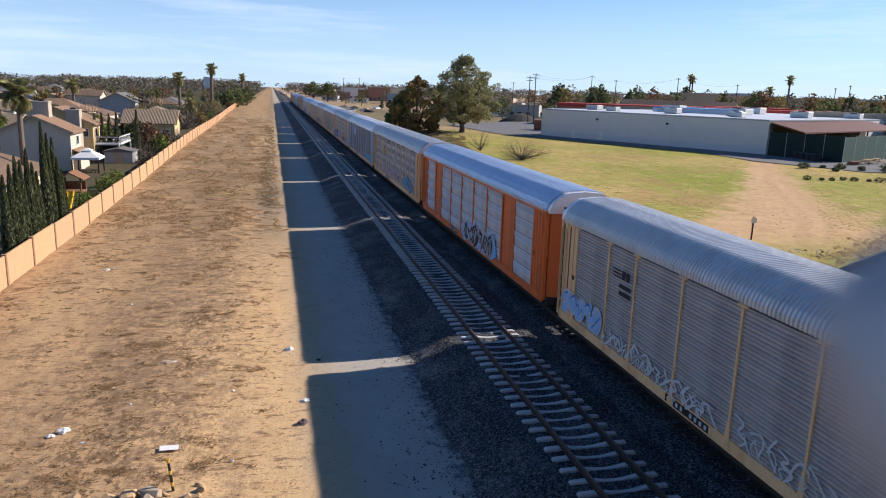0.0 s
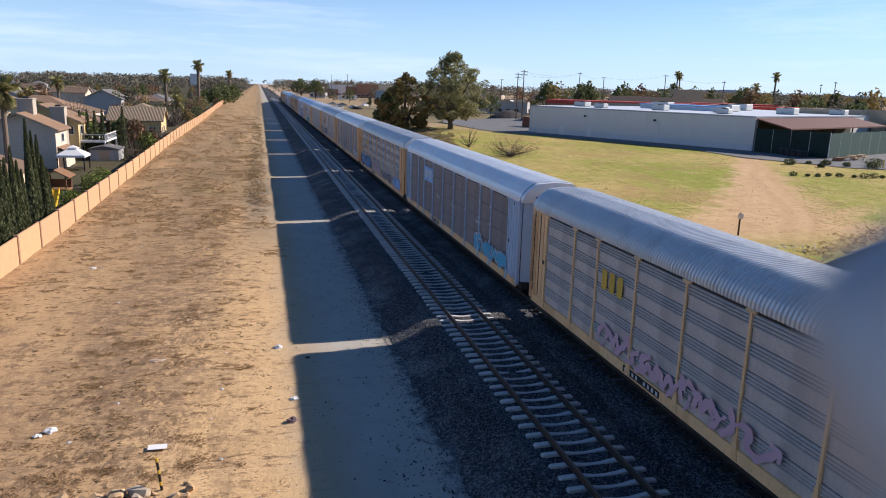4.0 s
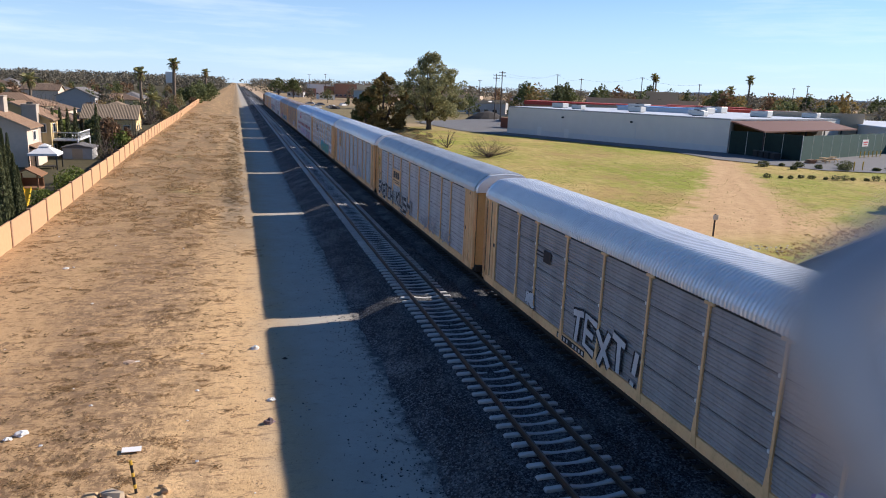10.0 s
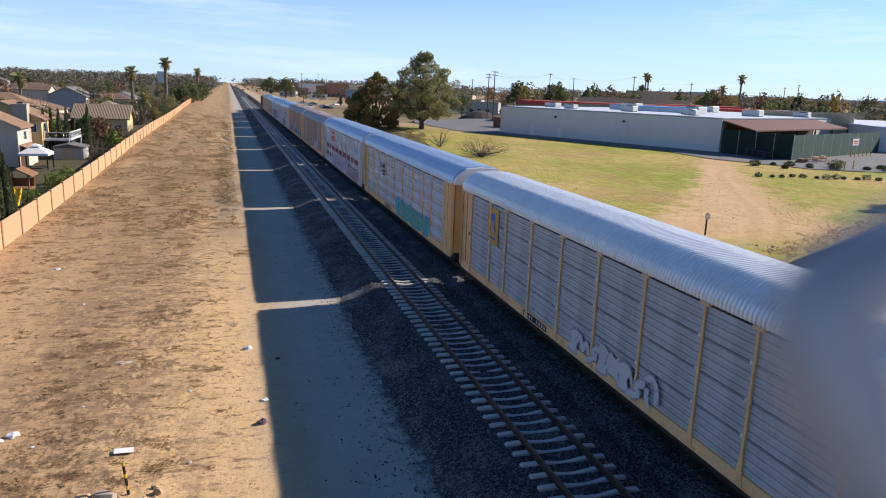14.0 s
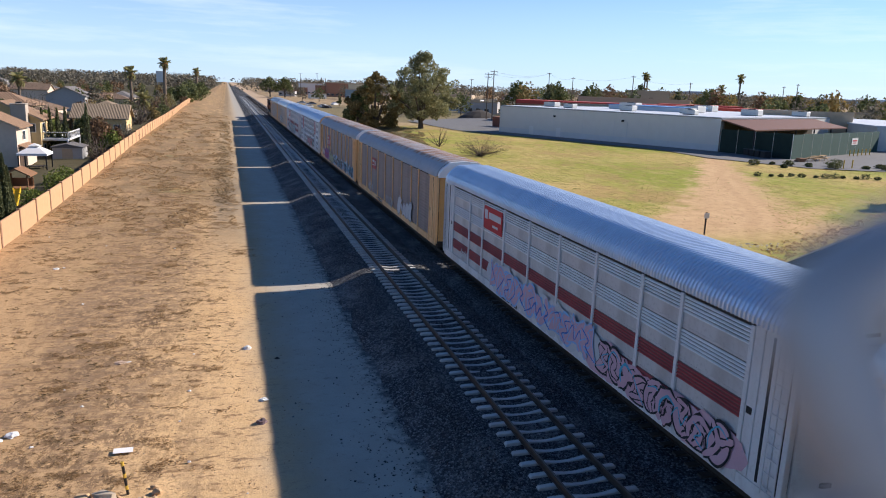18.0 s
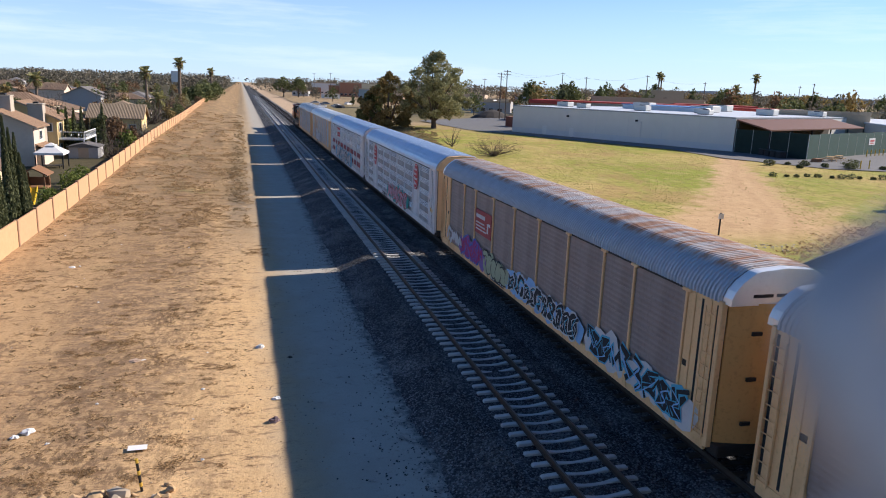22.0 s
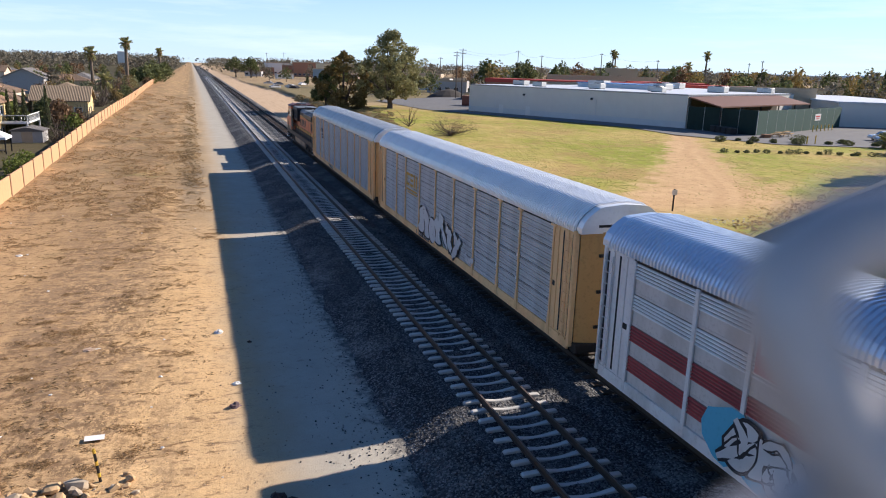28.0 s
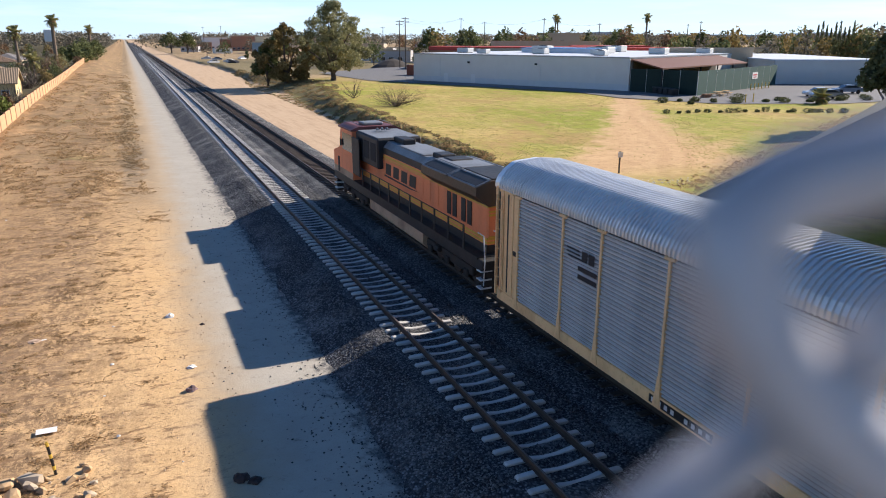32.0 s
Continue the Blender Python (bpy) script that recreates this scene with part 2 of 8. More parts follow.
    dirt_m = g.math("MAXIMUM", dirt_m, g.math("MULTIPLY", side, 0.85))
    dirt_m = g.math("MULTIPLY", dirt_m, g.step(g.math("MULTIPLY_ADD", n3, 0.6, g.math("ADD", n2, dirt_m)), 0.55, 1.35))
    dirt_m = g.math("MULTIPLY", dirt_m, g.step(y, 33.0, 43.0))
    dirt = g.mix(n2, (0.44, 0.27, 0.125), (0.66, 0.46, 0.26))
    dirt = g.mix(g.math("MULTIPLY", g.step(g.noise(g.pos((1.0, 0.8, 1.0)), 1.8, 8, 0.8), 0.50, 0.62), 0.5), dirt, (0.33, 0.20, 0.10))
    rut = g.math("ABSOLUTE", g.math("SUBTRACT", g.math("ABSOLUTE", g.math("ADD", tx, g.math("MULTIPLY_ADD", g.noise(p, 0.03, 1), 9.0, 1.0))), 1.1))
    dirt = g.mix(g.math("MULTIPLY", g.step(rut, 0.9, 0.2), g.math("MULTIPLY", g.step(n2, 0.40, 0.65), 0.5)), dirt, (0.40, 0.245, 0.12))
    field = g.mix(dirt_m, field, dirt)
    fade = g.step(g.math("ADD", y, g.math("MULTIPLY", n1, 60.0)), 165.0, 215.0)
    far = g.mix(n2, (0.30, 0.21, 0.115), (0.44, 0.33, 0.20))
    far = g.mix(g.math("MULTIPLY", g.step(g.noise(p, 0.11, 7, 0.72), 0.50, 0.60), 0.75), far, (0.15, 0.11, 0.06))
    field = g.mix(fade, field, far)
    # bare strip beside the train's track
    bare = g.mix(n2, (0.42, 0.295, 0.185), (0.62, 0.465, 0.315))
    bare = g.mix(g.math("MULTIPLY", g.step(g.noise(g.pos((1.0, 0.06, 1.0)), 1.5, 6, 0.7), 0.48, 0.66), 0.55), bare, (0.36, 0.25, 0.155))
    bare = g.mix(g.math("MULTIPLY", g.step(n4, 0.5, 0.7), 0.4), bare, (0.34, 0.245, 0.16))
    is_bare = g.math("MULTIPLY", g.step(g.math("MULTIPLY_ADD", n2, 0.35, z), -0.20, -0.42), g.step(x, 40.0, 34.0))
    right = g.mix(is_bare, field, bare)
    # steep bank: dark rough weeds
    bank = g.math("MULTIPLY", g.step(g.math("MULTIPLY_ADD", n2, 0.5, z), -0.45, 0.0), g.step(g.math("MULTIPLY_ADD", n2, 0.5, z), 1.22, 0.95))
    bank = g.math("MULTIPLY", bank, g.math("MULTIPLY", g.step(g.noise(p, 1.3, 6, 0.7), 0.26, 0.50), g.step(y, 420.0, 300.0)))
    right = g.mix(bank, right, g.mix(n3, (0.10, 0.09, 0.045), (0.30, 0.24, 0.13)))
    col = g.mix(is_road, sand, road)
    col = g.mix(g.step(x, 12.0, 12.5), col, right)
    yard = g.mix(n2, (0.05, 0.05, 0.028), (0.13, 0.105, 0.06))
    col = g.mix(g.step(x, -14.2, -14.6), col, yard)
    hgt = g.math("ADD", g.math("MULTIPLY", n3, g.math("SUBTRACT", 1.0, g.math("MULTIPLY", is_road, 0.7))), g.math("MULTIPLY", n4, 0.35))
    g.bump(hgt, 0.7, 0.05)
    return g.done(col)


M_GROUND = ground_material()


def gravel_material():
    g = Mat("ballast", 0.9, 0, 0.2)
    p = g.pos()
    v = g.nt.nodes.new("ShaderNodeTexVoronoi")
    g.nt.links.new(p, v.inputs["Vector"])
    v.inputs["Scale"].default_value = 14.0
    s = g.sep(v.outputs["Color"])[0]
    c = g.mix(g.math("POWER", s, 1.7), (0.034, 0.036, 0.042), (0.25, 0.25, 0.25))
    c = g.mix(g.step(v.outputs["Distance"], 0.3, 0.75), c, (0.025, 0.026, 0.03))
    c = g.mix(g.step(g.noise(p, 0.4, 5), 0.45, 0.7), c, g.mix(s, (0.06, 0.06, 0.06), (0.27, 0.262, 0.25)))
    g.bump(v.outputs["Distance"], 1.0, -0.05)
    return g.done(c)


M_BALLAST = gravel_material()


def stone_material():
    g = Mat("crushed_stone", 0.85, 0, 0.25)
    r = g.island()
    c = g.mix(g.math("POWER", r, 1.6), (0.026, 0.028, 0.033), (0.22, 0.22, 0.22))
    return g.done(c)


M_STONE = stone_material()


def rail_material():
    g = Mat("rail_steel", 0.45, 0.6, 0.4)
    n = g.noise(g.pos((1, 0.3, 1)), 8.0, 5)
    c = g.mix(n, (0.06, 0.042, 0.034), (0.13, 0.092, 0.07))
    return g.done(c, g.math("ADD", 0.42, g.math("MULTIPLY", n, 0.4)))


M_RAIL = rail_material()
M_RAILTOP = worn("polished_rail_top", (0.17, 0.135, 0.115), (0.09, 0.065, 0.05), 0.5, 0.5, 0.5)


def concrete_material(name, lo, hi):
    g = Mat(name, 0.88, 0, 0.2)
    n = g.noise(g.pos(), 7.0, 6, 0.65)
    c = g.mix(n, lo, hi)
    c = g.mix(g.math("MULTIPLY", g.rand(), 0.35), c, scaled(lo, 0.7))
    g.bump(n, 0.25, 0.01)
    return g.done(c)


M_TIE = concrete_material("tie_concrete", (0.44, 0.43, 0.41), (0.68, 0.66, 0.63))


# ---- mesh helpers ----
def mesh_of(name, verts, faces, mat=None, smooth=False):
    me = bpy.data.meshes.new(name)
    me.from_pydata([tuple(v) for v in verts], [], faces)
    me.update()
    if mat:
        me.materials.append(mat)
    if smooth:
        me.shade_smooth()
    return me


class Build:
    """Collects simple solids into one mesh."""

    def __init__(self):
        self.v, self.f = [], []

    def add(self, verts, faces):
        n = len(self.v)
        self.v += [tuple(v) for v in verts]
        self.f += [tuple(i + n for i in f) for f in faces]
        return self

    def box(self, x0, y0, z0, x1, y1, z1, b=0.0):
        """A box from corner to corner; b chamfers its long upright and lying edges."""
        if b <= 0:
            v = [(x, y, z) for z in (z0, z1) for y in (y0, y1) for x in (x0, x1)]
            return self.add(v, [(0, 2, 3, 1), (4, 5, 7, 6), (0, 1, 5, 4), (2, 6, 7, 3), (0, 4, 6, 2), (1, 3, 7, 5)])
        o = [(x0 + b, y0), (x1 - b, y0), (x1, y0 + b), (x1, y1 - b), (x1 - b, y1), (x0 + b, y1), (x0, y1 - b), (x0, y0 + b)]
        i = [(x0 + b, y0 + b), (x1 - b, y0 + b), (x1 - b, y0 + b), (x1 - b, y1 - b), (x1 - b, y1 - b), (x0 + b, y1 - b), (x0 + b, y1 - b), (x0 + b, y0 + b)]
        rings = [[(x, y, z0) for x, y in i], [(x, y, z0 + b) for x, y in o], [(x, y, z1 - b) for x, y in o], [(x, y, z1) for x, y in i]]
        v = [p for r in rings for p in r]
        f = [tuple(range(7, -1, -1)), tuple(range(24, 32))]
        for k in range(3):
            f += [(k * 8 + j, k * 8 + (j + 1) % 8, k * 8 + 8 + (j + 1) % 8, k * 8 + 8 + j) for j in range(8)]
        return self.add(v, f)

    def prism(self, prof, a, b, axis="y"):
        """A closed profile pushed from a to b along an axis."""
        n = len(prof)
        put = {"y": lambda p, t: (p[0], t, p[1]), "x": lambda p, t: (t, p[0], p[1]), "z": lambda p, t: (p[0], p[1], t)}[axis]
        v = [put(p, t) for t in (a, b) for p in prof]
        f = [tuple(range(n)), tuple(range(2 * n - 1, n - 1, -1))]
        f += [(j, j + n, (j + 1) % n + n, (j + 1) % n) for j in range(n)]
        return self.add(v, f)

    def tube(self, pts, radii, n=7):
        """A tapered tube through points, with ends closed."""
        pts = [Vector(p) for p in pts]
        if not hasattr(radii, "__len__"):
            radii = [radii] * len(pts)
        base = len(self.v)
        up = Vector((0.31, 0.17, 0.93))
        for k, p in enumerate(pts):
            d = (pts[min(k + 1, len(pts) - 1)] - pts[max(k - 1, 0)]).normalized()
            u = d.cross(up if abs(d.dot(up)) < 0.98 else Vector((1, 0, 0))).normalized()
            w = d.cross(u)
            for j in range(n):
                a = 2 * math.pi * j / n
                self.v.append(tuple(p + (u * math.cos(a) + w * math.sin(a)) * radii[k]))
        for k in range(len(pts) - 1):
            for j in range(n):
                a, b = base + k * n + j, base + k * n + (j + 1) % n
                self.f.append((a, b, b + n, a + n))
        self.f.append(tuple(base + j for j in range(n - 1, -1, -1)))
        self.f.append(tuple(base + (len(pts) - 1) * n + j for j in range(n)))
        return self

    def lathe(self, prof, centre=(0, 0, 0), axis="z", n=16):
        """A profile of (radius, height) turned about an axis."""
        base, cx = len(self.v), Vector(centre)
        for r, hgt in prof:
            for j in range(n):
                a = 2 * math.pi * j / n
                c, s = r * math.cos(a), r * math.sin(a)
                p = {"z": (c, s, hgt), "x": (hgt, c, s), "y": (c, hgt, s)}[axis]
                self.v.append(tuple(cx + Vector(p)))
        for k in range(len(prof) - 1):
            for j in range(n):
                a, b = base + k * n + j, base + k * n + (j + 1) % n
                self.f.append((a, b, b + n, a + n))
        self.f.append(tuple(base + j for j in range(n - 1, -1, -1)))
        self.f.append(tuple(base + (len(prof) - 1) * n + j for j in range(n)))
        return self

    def mesh(self, name, mat, smooth=False):
        me = mesh_of(name, self.v, self.f, mat, smooth)
        bm = bmesh.new()
        bm.from_mesh(me)
        bmesh.ops.recalc_face_normals(bm, faces=bm.faces)
        bm.to_mesh(me)
        bm.free()
        return me


def part(name, shape, mat, parent, label="", smooth=False, at=None):
    """Links a Build or a ready mesh as one part of a thing."""
    me = shape.mesh(name, mat, smooth) if isinstance(shape, Build) else shape
    ob = new(name, me)
    ob.parent = parent
    if at is not None:
        ob.matrix_basis = at if isinstance(at, Matrix) else Matrix.Translation(at)
    if label:
        ob["label"] = label
    return ob


def thing(name, at, label, category, group="", kind=""):
    ob = new(name)
    ob.empty_display_size = 0.3
    ob.matrix_basis = at if isinstance(at, Matrix) else Matrix.Translation(at)
    return tagged(ob, label, category, group, kind)


def solid(name, shape, mat, at, label, category, group="", kind="", smooth=False):
    me = shape.mesh(name, mat, smooth) if isinstance(shape, Build) else shape
    ob = new(name, me)
    ob.matrix_basis = at if isinstance(at, Matrix) else Matrix.Translation(at)
    return tagged(ob, label, category, group, kind)


def ramp(v, a, b):
    t = max(0.0, min(1.0, (v - a) / (b - a)))
    return t * t * (3 - 2 * t)


# ---- ground ----
X_NEAR, X_TRAIN = 8.833, 13.35


def wall_foot(y):
    """Ground level at the foot of the boundary wall."""
    return -0.9 + 1.0 * ramp(y, 50, 145) + 0.9 * ramp(y, 170, 290)


def bank_line(y):
    """Foot and width of the bank between the train's track and the field."""
    foot = 22.4 + 3.0 * ramp(y, 55, 105) + 4.5 * ramp(y, 165, 215) - 5.0 * ramp(y, 270, 400) + 0.9 * noise.noise((0, y * 0.09, 5)) + 1.6 * noise.noise((3, y * 0.03, 8)) * ramp(y, 150, 200)
    return foot, 2.9 + 8.5 * ramp(y, 100, 148) * (1 - ramp(y, 160, 195)) - 1.0 * ramp(y, 170, 200)


def height(x, y):
    """Lie of the land: yards, sandy strip, road, track bed, cutting bank, field."""
    z = -0.9
    if x < 1.5:
        hump = 0.5 * ramp(y, 70, 110) * ramp(x, 1.0, -1.6) * (1 - 0.5 * ramp(y, 200, 300))
        z = -0.9 + hump + (wall_foot(y) + 0.9 - hump) * ramp(x, -2.0, -11.0) * ramp(x, -40.0, -13.0) + 0.10 * noise.noise((x * 0.35, y * 0.22, 0)) * ramp(x, 1.4, -2.5) + 0.55 * noise.noise((x * 0.15, y * 0.11, 6)) * ramp(y, 40, 80) * ramp(x, 1.5, -0.8) * ramp(x, -9.0, -4.0) + 0.05 * noise.noise((x * 1.7, y * 1.3, 3))
    if x > 15.0:
        top = 1.0 - 0.75 * ramp(y, 165, 230) - 0.5 * ramp(y, 300, 420)
        foot, wide = bank_line(y)
        z = -0.75 + (top + 0.75) * ramp(x, foot, foot + wide)
        face = ramp(x, foot - 0.8, foot + 0.6) * (1 - ramp(x, foot + wide - 0.4, foot + wide + 1.6))
        z += face * (0.34 * noise.noise((x * 0.55, y * 0.45, 9)) + 0.22 * noise.noise((x * 1.3, y * 1.1, 4)))
        z += 0.06 * noise.noise((x * 0.2, y * 0.2, 2)) * ramp(x, 17, 20)
    return z


def make_ground():
    xs = sorted(set([-3000, -1500, -800, -400, -220, -130, -80, -55, -40, -30, -22, -16, -14.4] + list(np.arange(-13.6, 5.01, 0.5)) + [7, 10, 13, 15]
                    + list(np.arange(16, 20, 1.0)) + list(np.arange(20, 34, 0.5)) + list(np.arange(34, 44, 1.0)) + list(np.arange(44, 130, 6.0)) + [150, 200, 300, 500, 900, 1600, 3000]))
    ys = sorted(set([-1500, -600, -300, -150, -80, -40, -20, 0] + list(np.arange(8, 70, 1.0)) + list(np.arange(70, 200, 2.5))
                    + list(np.arange(200, 420, 12)) + [450, 520, 620, 800, 1100, 1600, 2400, 4000]))
    v = [(x, y, height(x, y)) for y in ys for x in xs]
    n = len(xs)
    f = [(j * n + i, j * n + i + 1, j * n + n + i + 1, j * n + n + i) for j in range(len(ys) - 1) for i in range(n - 1)]
    ob = new("ground", mesh_of("ground", v, f, M_GROUND, True))
    tagged(ob, "sandy strip, grey service road and patchy grass field beside the railway", "ground", kind="structure")


make_ground()


# ---- track bed, rails, ties ----
Y0, Y1 = -60.0, 1500.0


def make_bed():
    xa, xb = X_NEAR, X_TRAIN
    prof = [(xa - 3.65, -0.94), (xa - 1.75, -0.27), (xa + 1.7, -0.27), (0.5 * (xa + xb), -0.40), (xb - 1.7, -0.26), (xb + 1.8, -0.26), (xb + 3.6, -0.95)]
    ys = list(np.arange(Y0, 8, 6)) + list(np.arange(8, 60, 0.5)) + list(np.arange(60, 160, 2.0)) + list(np.arange(160, Y1 + 1, 20))
    fine = []
    for a, b in zip(prof, prof[1:]):
        k = 5
        fine += [(a[0] + (b[0] - a[0]) * i / k, a[1] + (b[1] - a[1]) * i / k) for i in range(k)]
    fine.append(prof[-1])
    n = len(fine)
    v = []
    for y in ys:
        for i, (x, z) in enumerate(fine):
            edge = 1.0 if 0 < i < n - 1 else 0.0
            toe = 0.30 * noise.noise((y * 0.5, 0, 7 + i // 16)) + 0.28 * noise.noise((y * 2.3, 0, 4 + i // 16)) if i in (0, 1, n - 2, n - 1) else 0.0
            v.append((x + toe, y, z + edge * 0.03 * noise.noise((x * 1.9, y * 1.9, 1))))
    f = [(j * n + i, j * n + i + 1, j * n + n + i + 1, j * n + n + i) for j in range(len(ys) - 1) for i in range(n - 1)]
    ob = new("track_bed", mesh_of("track_bed", v, f, M_BALLAST, True))
    tagged(ob, "dark crushed-stone ballast bed under two tracks", "ballast", kind="structure")


make_bed()

RAIL = [(-0.07, 0), (0.07, 0), (0.07, 0.015), (0.012, 0.03), (0.012, 0.125), (0.036, 0.14), (0.036, 0.165), (0.028, 0.172), (-0.028, 0.172), (-0.036, 0.165), (-0.036, 0.14), (-0.012, 0.125), (-0.012, 0.03), (-0.07, 0.015)]


def tie_shape():
    """A concrete tie, deep under the rails and waisted in the middle."""
    st = [(-1.295, -0.03, 0.08), (-1.25, 0.0, 0.088), (-0.72, 0.012, 0.088), (-0.5, -0.025, 0.08), (-0.25, -0.062, 0.075), (0, -0.075, 0.073), (0.25, -0.062, 0.075), (0.5, -0.025, 0.08), (0.72, 0.012, 0.088), (1.25, 0.0, 0.088), (1.295, -0.03, 0.08)]
    b = Build()
    v, f = [], []
    for x, top, w in st:
        v += [(x, -w, -0.12), (x, -w, top - 0.02), (x, -w + 0.025, top), (x, w - 0.025, top), (x, w, top - 0.02), (x, w, -0.12)]
    for k in range(len(st) - 1):
        f += [(k * 6 + j, k * 6 + j + 1, k * 6 + 7 + j, k * 6 + 6 + j) for j in range(5)]
    f += [(5, 4, 3, 2, 1, 0), tuple(len(v) - 6 + j for j in range(6))]
    return b.add(v, f)


def make_track(x0, label):
    tr = thing("railway_track", (x0, 0, 0), label, "railway track", "railway tracks", "structure")
    for s in (-1, 1):
        r = part("rail", Build().prism([(px + s * 0.7525, pz - 0.172) for px, pz in RAIL], Y0, Y1), M_RAIL, tr, "rust-brown steel rail")
        part("rail_head", Build().box(s * 0.7525 - 0.024, Y0, -0.004, s * 0.7525 + 0.024, Y1, 0.002), M_RAILTOP, r, "polished running surface")
    return tr


track_near = make_track(X_NEAR, "straight railway track on pale concrete ties in dark ballast")
track_train = make_track(X_TRAIN, "second railway track under the train, on dark timber ties")


def lay_ties():
    wood = plain("tie_timber", (0.075, 0.058, 0.047), 0.9, var=0.4, scale=5.0)
    pale, dark = tie_shape().mesh("tie", M_TIE), Build().box(-1.18, -0.11, -0.16, 1.18, 0.11, -0.012, 0.01).mesh("tie", wood)
    rnd = random.Random(4)
    for tr, y_a, count, me, mat in ((track_near, 12.45, 300, pale, M_TIE), (track_train, 12.6, 240, dark, wood)):
        for k in range(count):
            ob = new("tie", me)
            ob.parent = tr
            ob.matrix_basis = pose(rnd.uniform(-0.02, 0.02), y_a + 0.61 * k + rnd.uniform(-0.02, 0.02), -0.182 + rnd.uniform(-0.012, 0.012), 0, 0, rnd.uniform(-0.7, 0.7))
        b = Build()
        y = y_a + 0.61 * count
        while y < 520:
            b.box(-1.29, y - 0.125, -0.3, 1.29, y + 0.125, -0.19)
            y += 0.61
        part("far_ties", b, mat, tr, "more ties further along")["kind"] = "stuff"


def strew_stones():
    """Loose ballast stones on the shoulders and between the ties."""
    rnd = np.random.RandomState(3)
    octa = np.array([(1, 0, 0), (-1, 0, 0), (0, 1, 0), (0, -1, 0), (0, 0, 1), (0, 0, -1)], float)
    tri = [(0, 2, 4), (2, 1, 4), (1, 3, 4), (3, 0, 4), (2, 0, 5), (1, 2, 5), (3, 1, 5), (0, 3, 5)]
    v, f = [], []
    n = 32000
    us = rnd.rand(n)
    ys = 13.0 + 42.0 * us ** 1.7
    xs = rnd.uniform(X_NEAR - 3.6, X_TRAIN - 1.6, n)
    for x, y in zip(xs, ys):
        d = x - X_NEAR
        if abs(d) < 1.75:
            z = -0.275
            k = ((y - 12.45) / 0.61) % 1.0
            if abs(d) < 1.3 and (k < 0.22 or k > 0.78):
                continue
        elif d < 0:
            z = -0.24 + (d + 1.75) * 0.39
            if d < -3.2 and rnd.rand() < 0.85:
                x -= rnd.exponential(0.75)
                z = -0.9
        else:
            z = -0.24 - 0.16 * ramp(d, 1.7, 2.3) + 0.12 * ramp(d, 2.3, 2.9)
        s = rnd.uniform(0.018, 0.042)
        pts = octa * s * rnd.uniform(0.65, 1.35, (6, 1))
        a = rnd.rand() * 6.28
        c, q = math.cos(a), math.sin(a)
        b = len(v)
        v += [(x + p[0] * c - p[1] * q, y + p[0] * q + p[1] * c, z + 0.012 + p[2] * 0.8) for p in pts]
        f += [(i + b, j + b, k2 + b) for i, j, k2 in tri]
    ob = new("ballast_stones", mesh_of("ballast_stones", v, f, M_STONE))
    tagged(ob, "loose dark grey crushed stones of the track ballast", "gravel", kind="stuff")


# ---- train ----
PITCH, HALF = 28.7, 13.85
FRAME_YELLOW = worn("frame_yellow", (0.86, 0.55, 0.27), (0.52, 0.29, 0.13), 0.55, 0, 0.55, streak=True)
DOOR_TAN = worn("end_door_tan", (0.66, 0.37, 0.13), (0.36, 0.19, 0.07), 0.55, 0, 0.6, streak=True)
FRAME_ORANGE = worn("frame_orange", (0.74, 0.175, 0.042), (0.40, 0.095, 0.035), 0.55, 0, 0.5, streak=True)
FRAME_PALE = worn("frame_pale_blue", (0.46, 0.56, 0.68), (0.25, 0.25, 0.26), 0.55, 0, 0.5, streak=True)
FRAME_WHITE = worn("frame_white", (0.72, 0.71, 0.70), (0.40, 0.36, 0.33), 0.55, 0, 0.5, streak=True)
PANEL_GREY = worn("panel_galvanised", (0.58, 0.555, 0.53), (0.34, 0.315, 0.295), 0.55, 0.1, 0.6, streak=True)
PANEL_LIGHT = worn("panel_light_grey", (0.55, 0.54, 0.53), (0.33, 0.325, 0.315), 0.55, 0.1, 0.6, streak=True)
PANEL_TAN = worn("panel_dusty_grey", (0.58, 0.51, 0.455), (0.34, 0.285, 0.25), 0.6, 0.1, 0.65, streak=True)
PANEL_DARK = worn("panel_sooty_grey", (0.40, 0.37, 0.355), (0.24, 0.22, 0.21), 0.6, 0.1, 0.65, streak=True)
PANEL_BROWN = worn("panel_brown", (0.33, 0.265, 0.235), (0.20, 0.155, 0.14), 0.65, 0.05, 0.6, streak=True)
PANEL_WHITE = worn("panel_white_louvred", (0.60, 0.585, 0.57), (0.35, 0.33, 0.31), 0.55, 0.1, 0.6, streak=True)
PANEL_SLATE = worn("panel_weathered_grey", (0.37, 0.36, 0.355), (0.21, 0.20, 0.195), 0.55, 0.1, 0.6, streak=True)
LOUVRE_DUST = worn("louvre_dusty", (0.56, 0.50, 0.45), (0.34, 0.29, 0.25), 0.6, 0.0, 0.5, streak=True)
# white that imitates sky light caught on louvre tops; the clips share it
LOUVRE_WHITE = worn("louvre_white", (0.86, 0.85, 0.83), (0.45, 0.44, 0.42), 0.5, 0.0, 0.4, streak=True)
PANEL_MAROON = worn("panel_maroon", (0.40, 0.075, 0.075), (0.22, 0.06, 0.06), 0.6, 0, 0.5, streak=True)
ROOF_BLUE = worn("roof_galvanised", (0.60, 0.69, 0.82), (0.45, 0.53, 0.65), 0.34, 0.52, 0.4)
ROOF_WHITE = worn("roof_silver", (0.88, 0.88, 0.87), (0.74, 0.73, 0.72), 0.34, 0.42, 0.4)
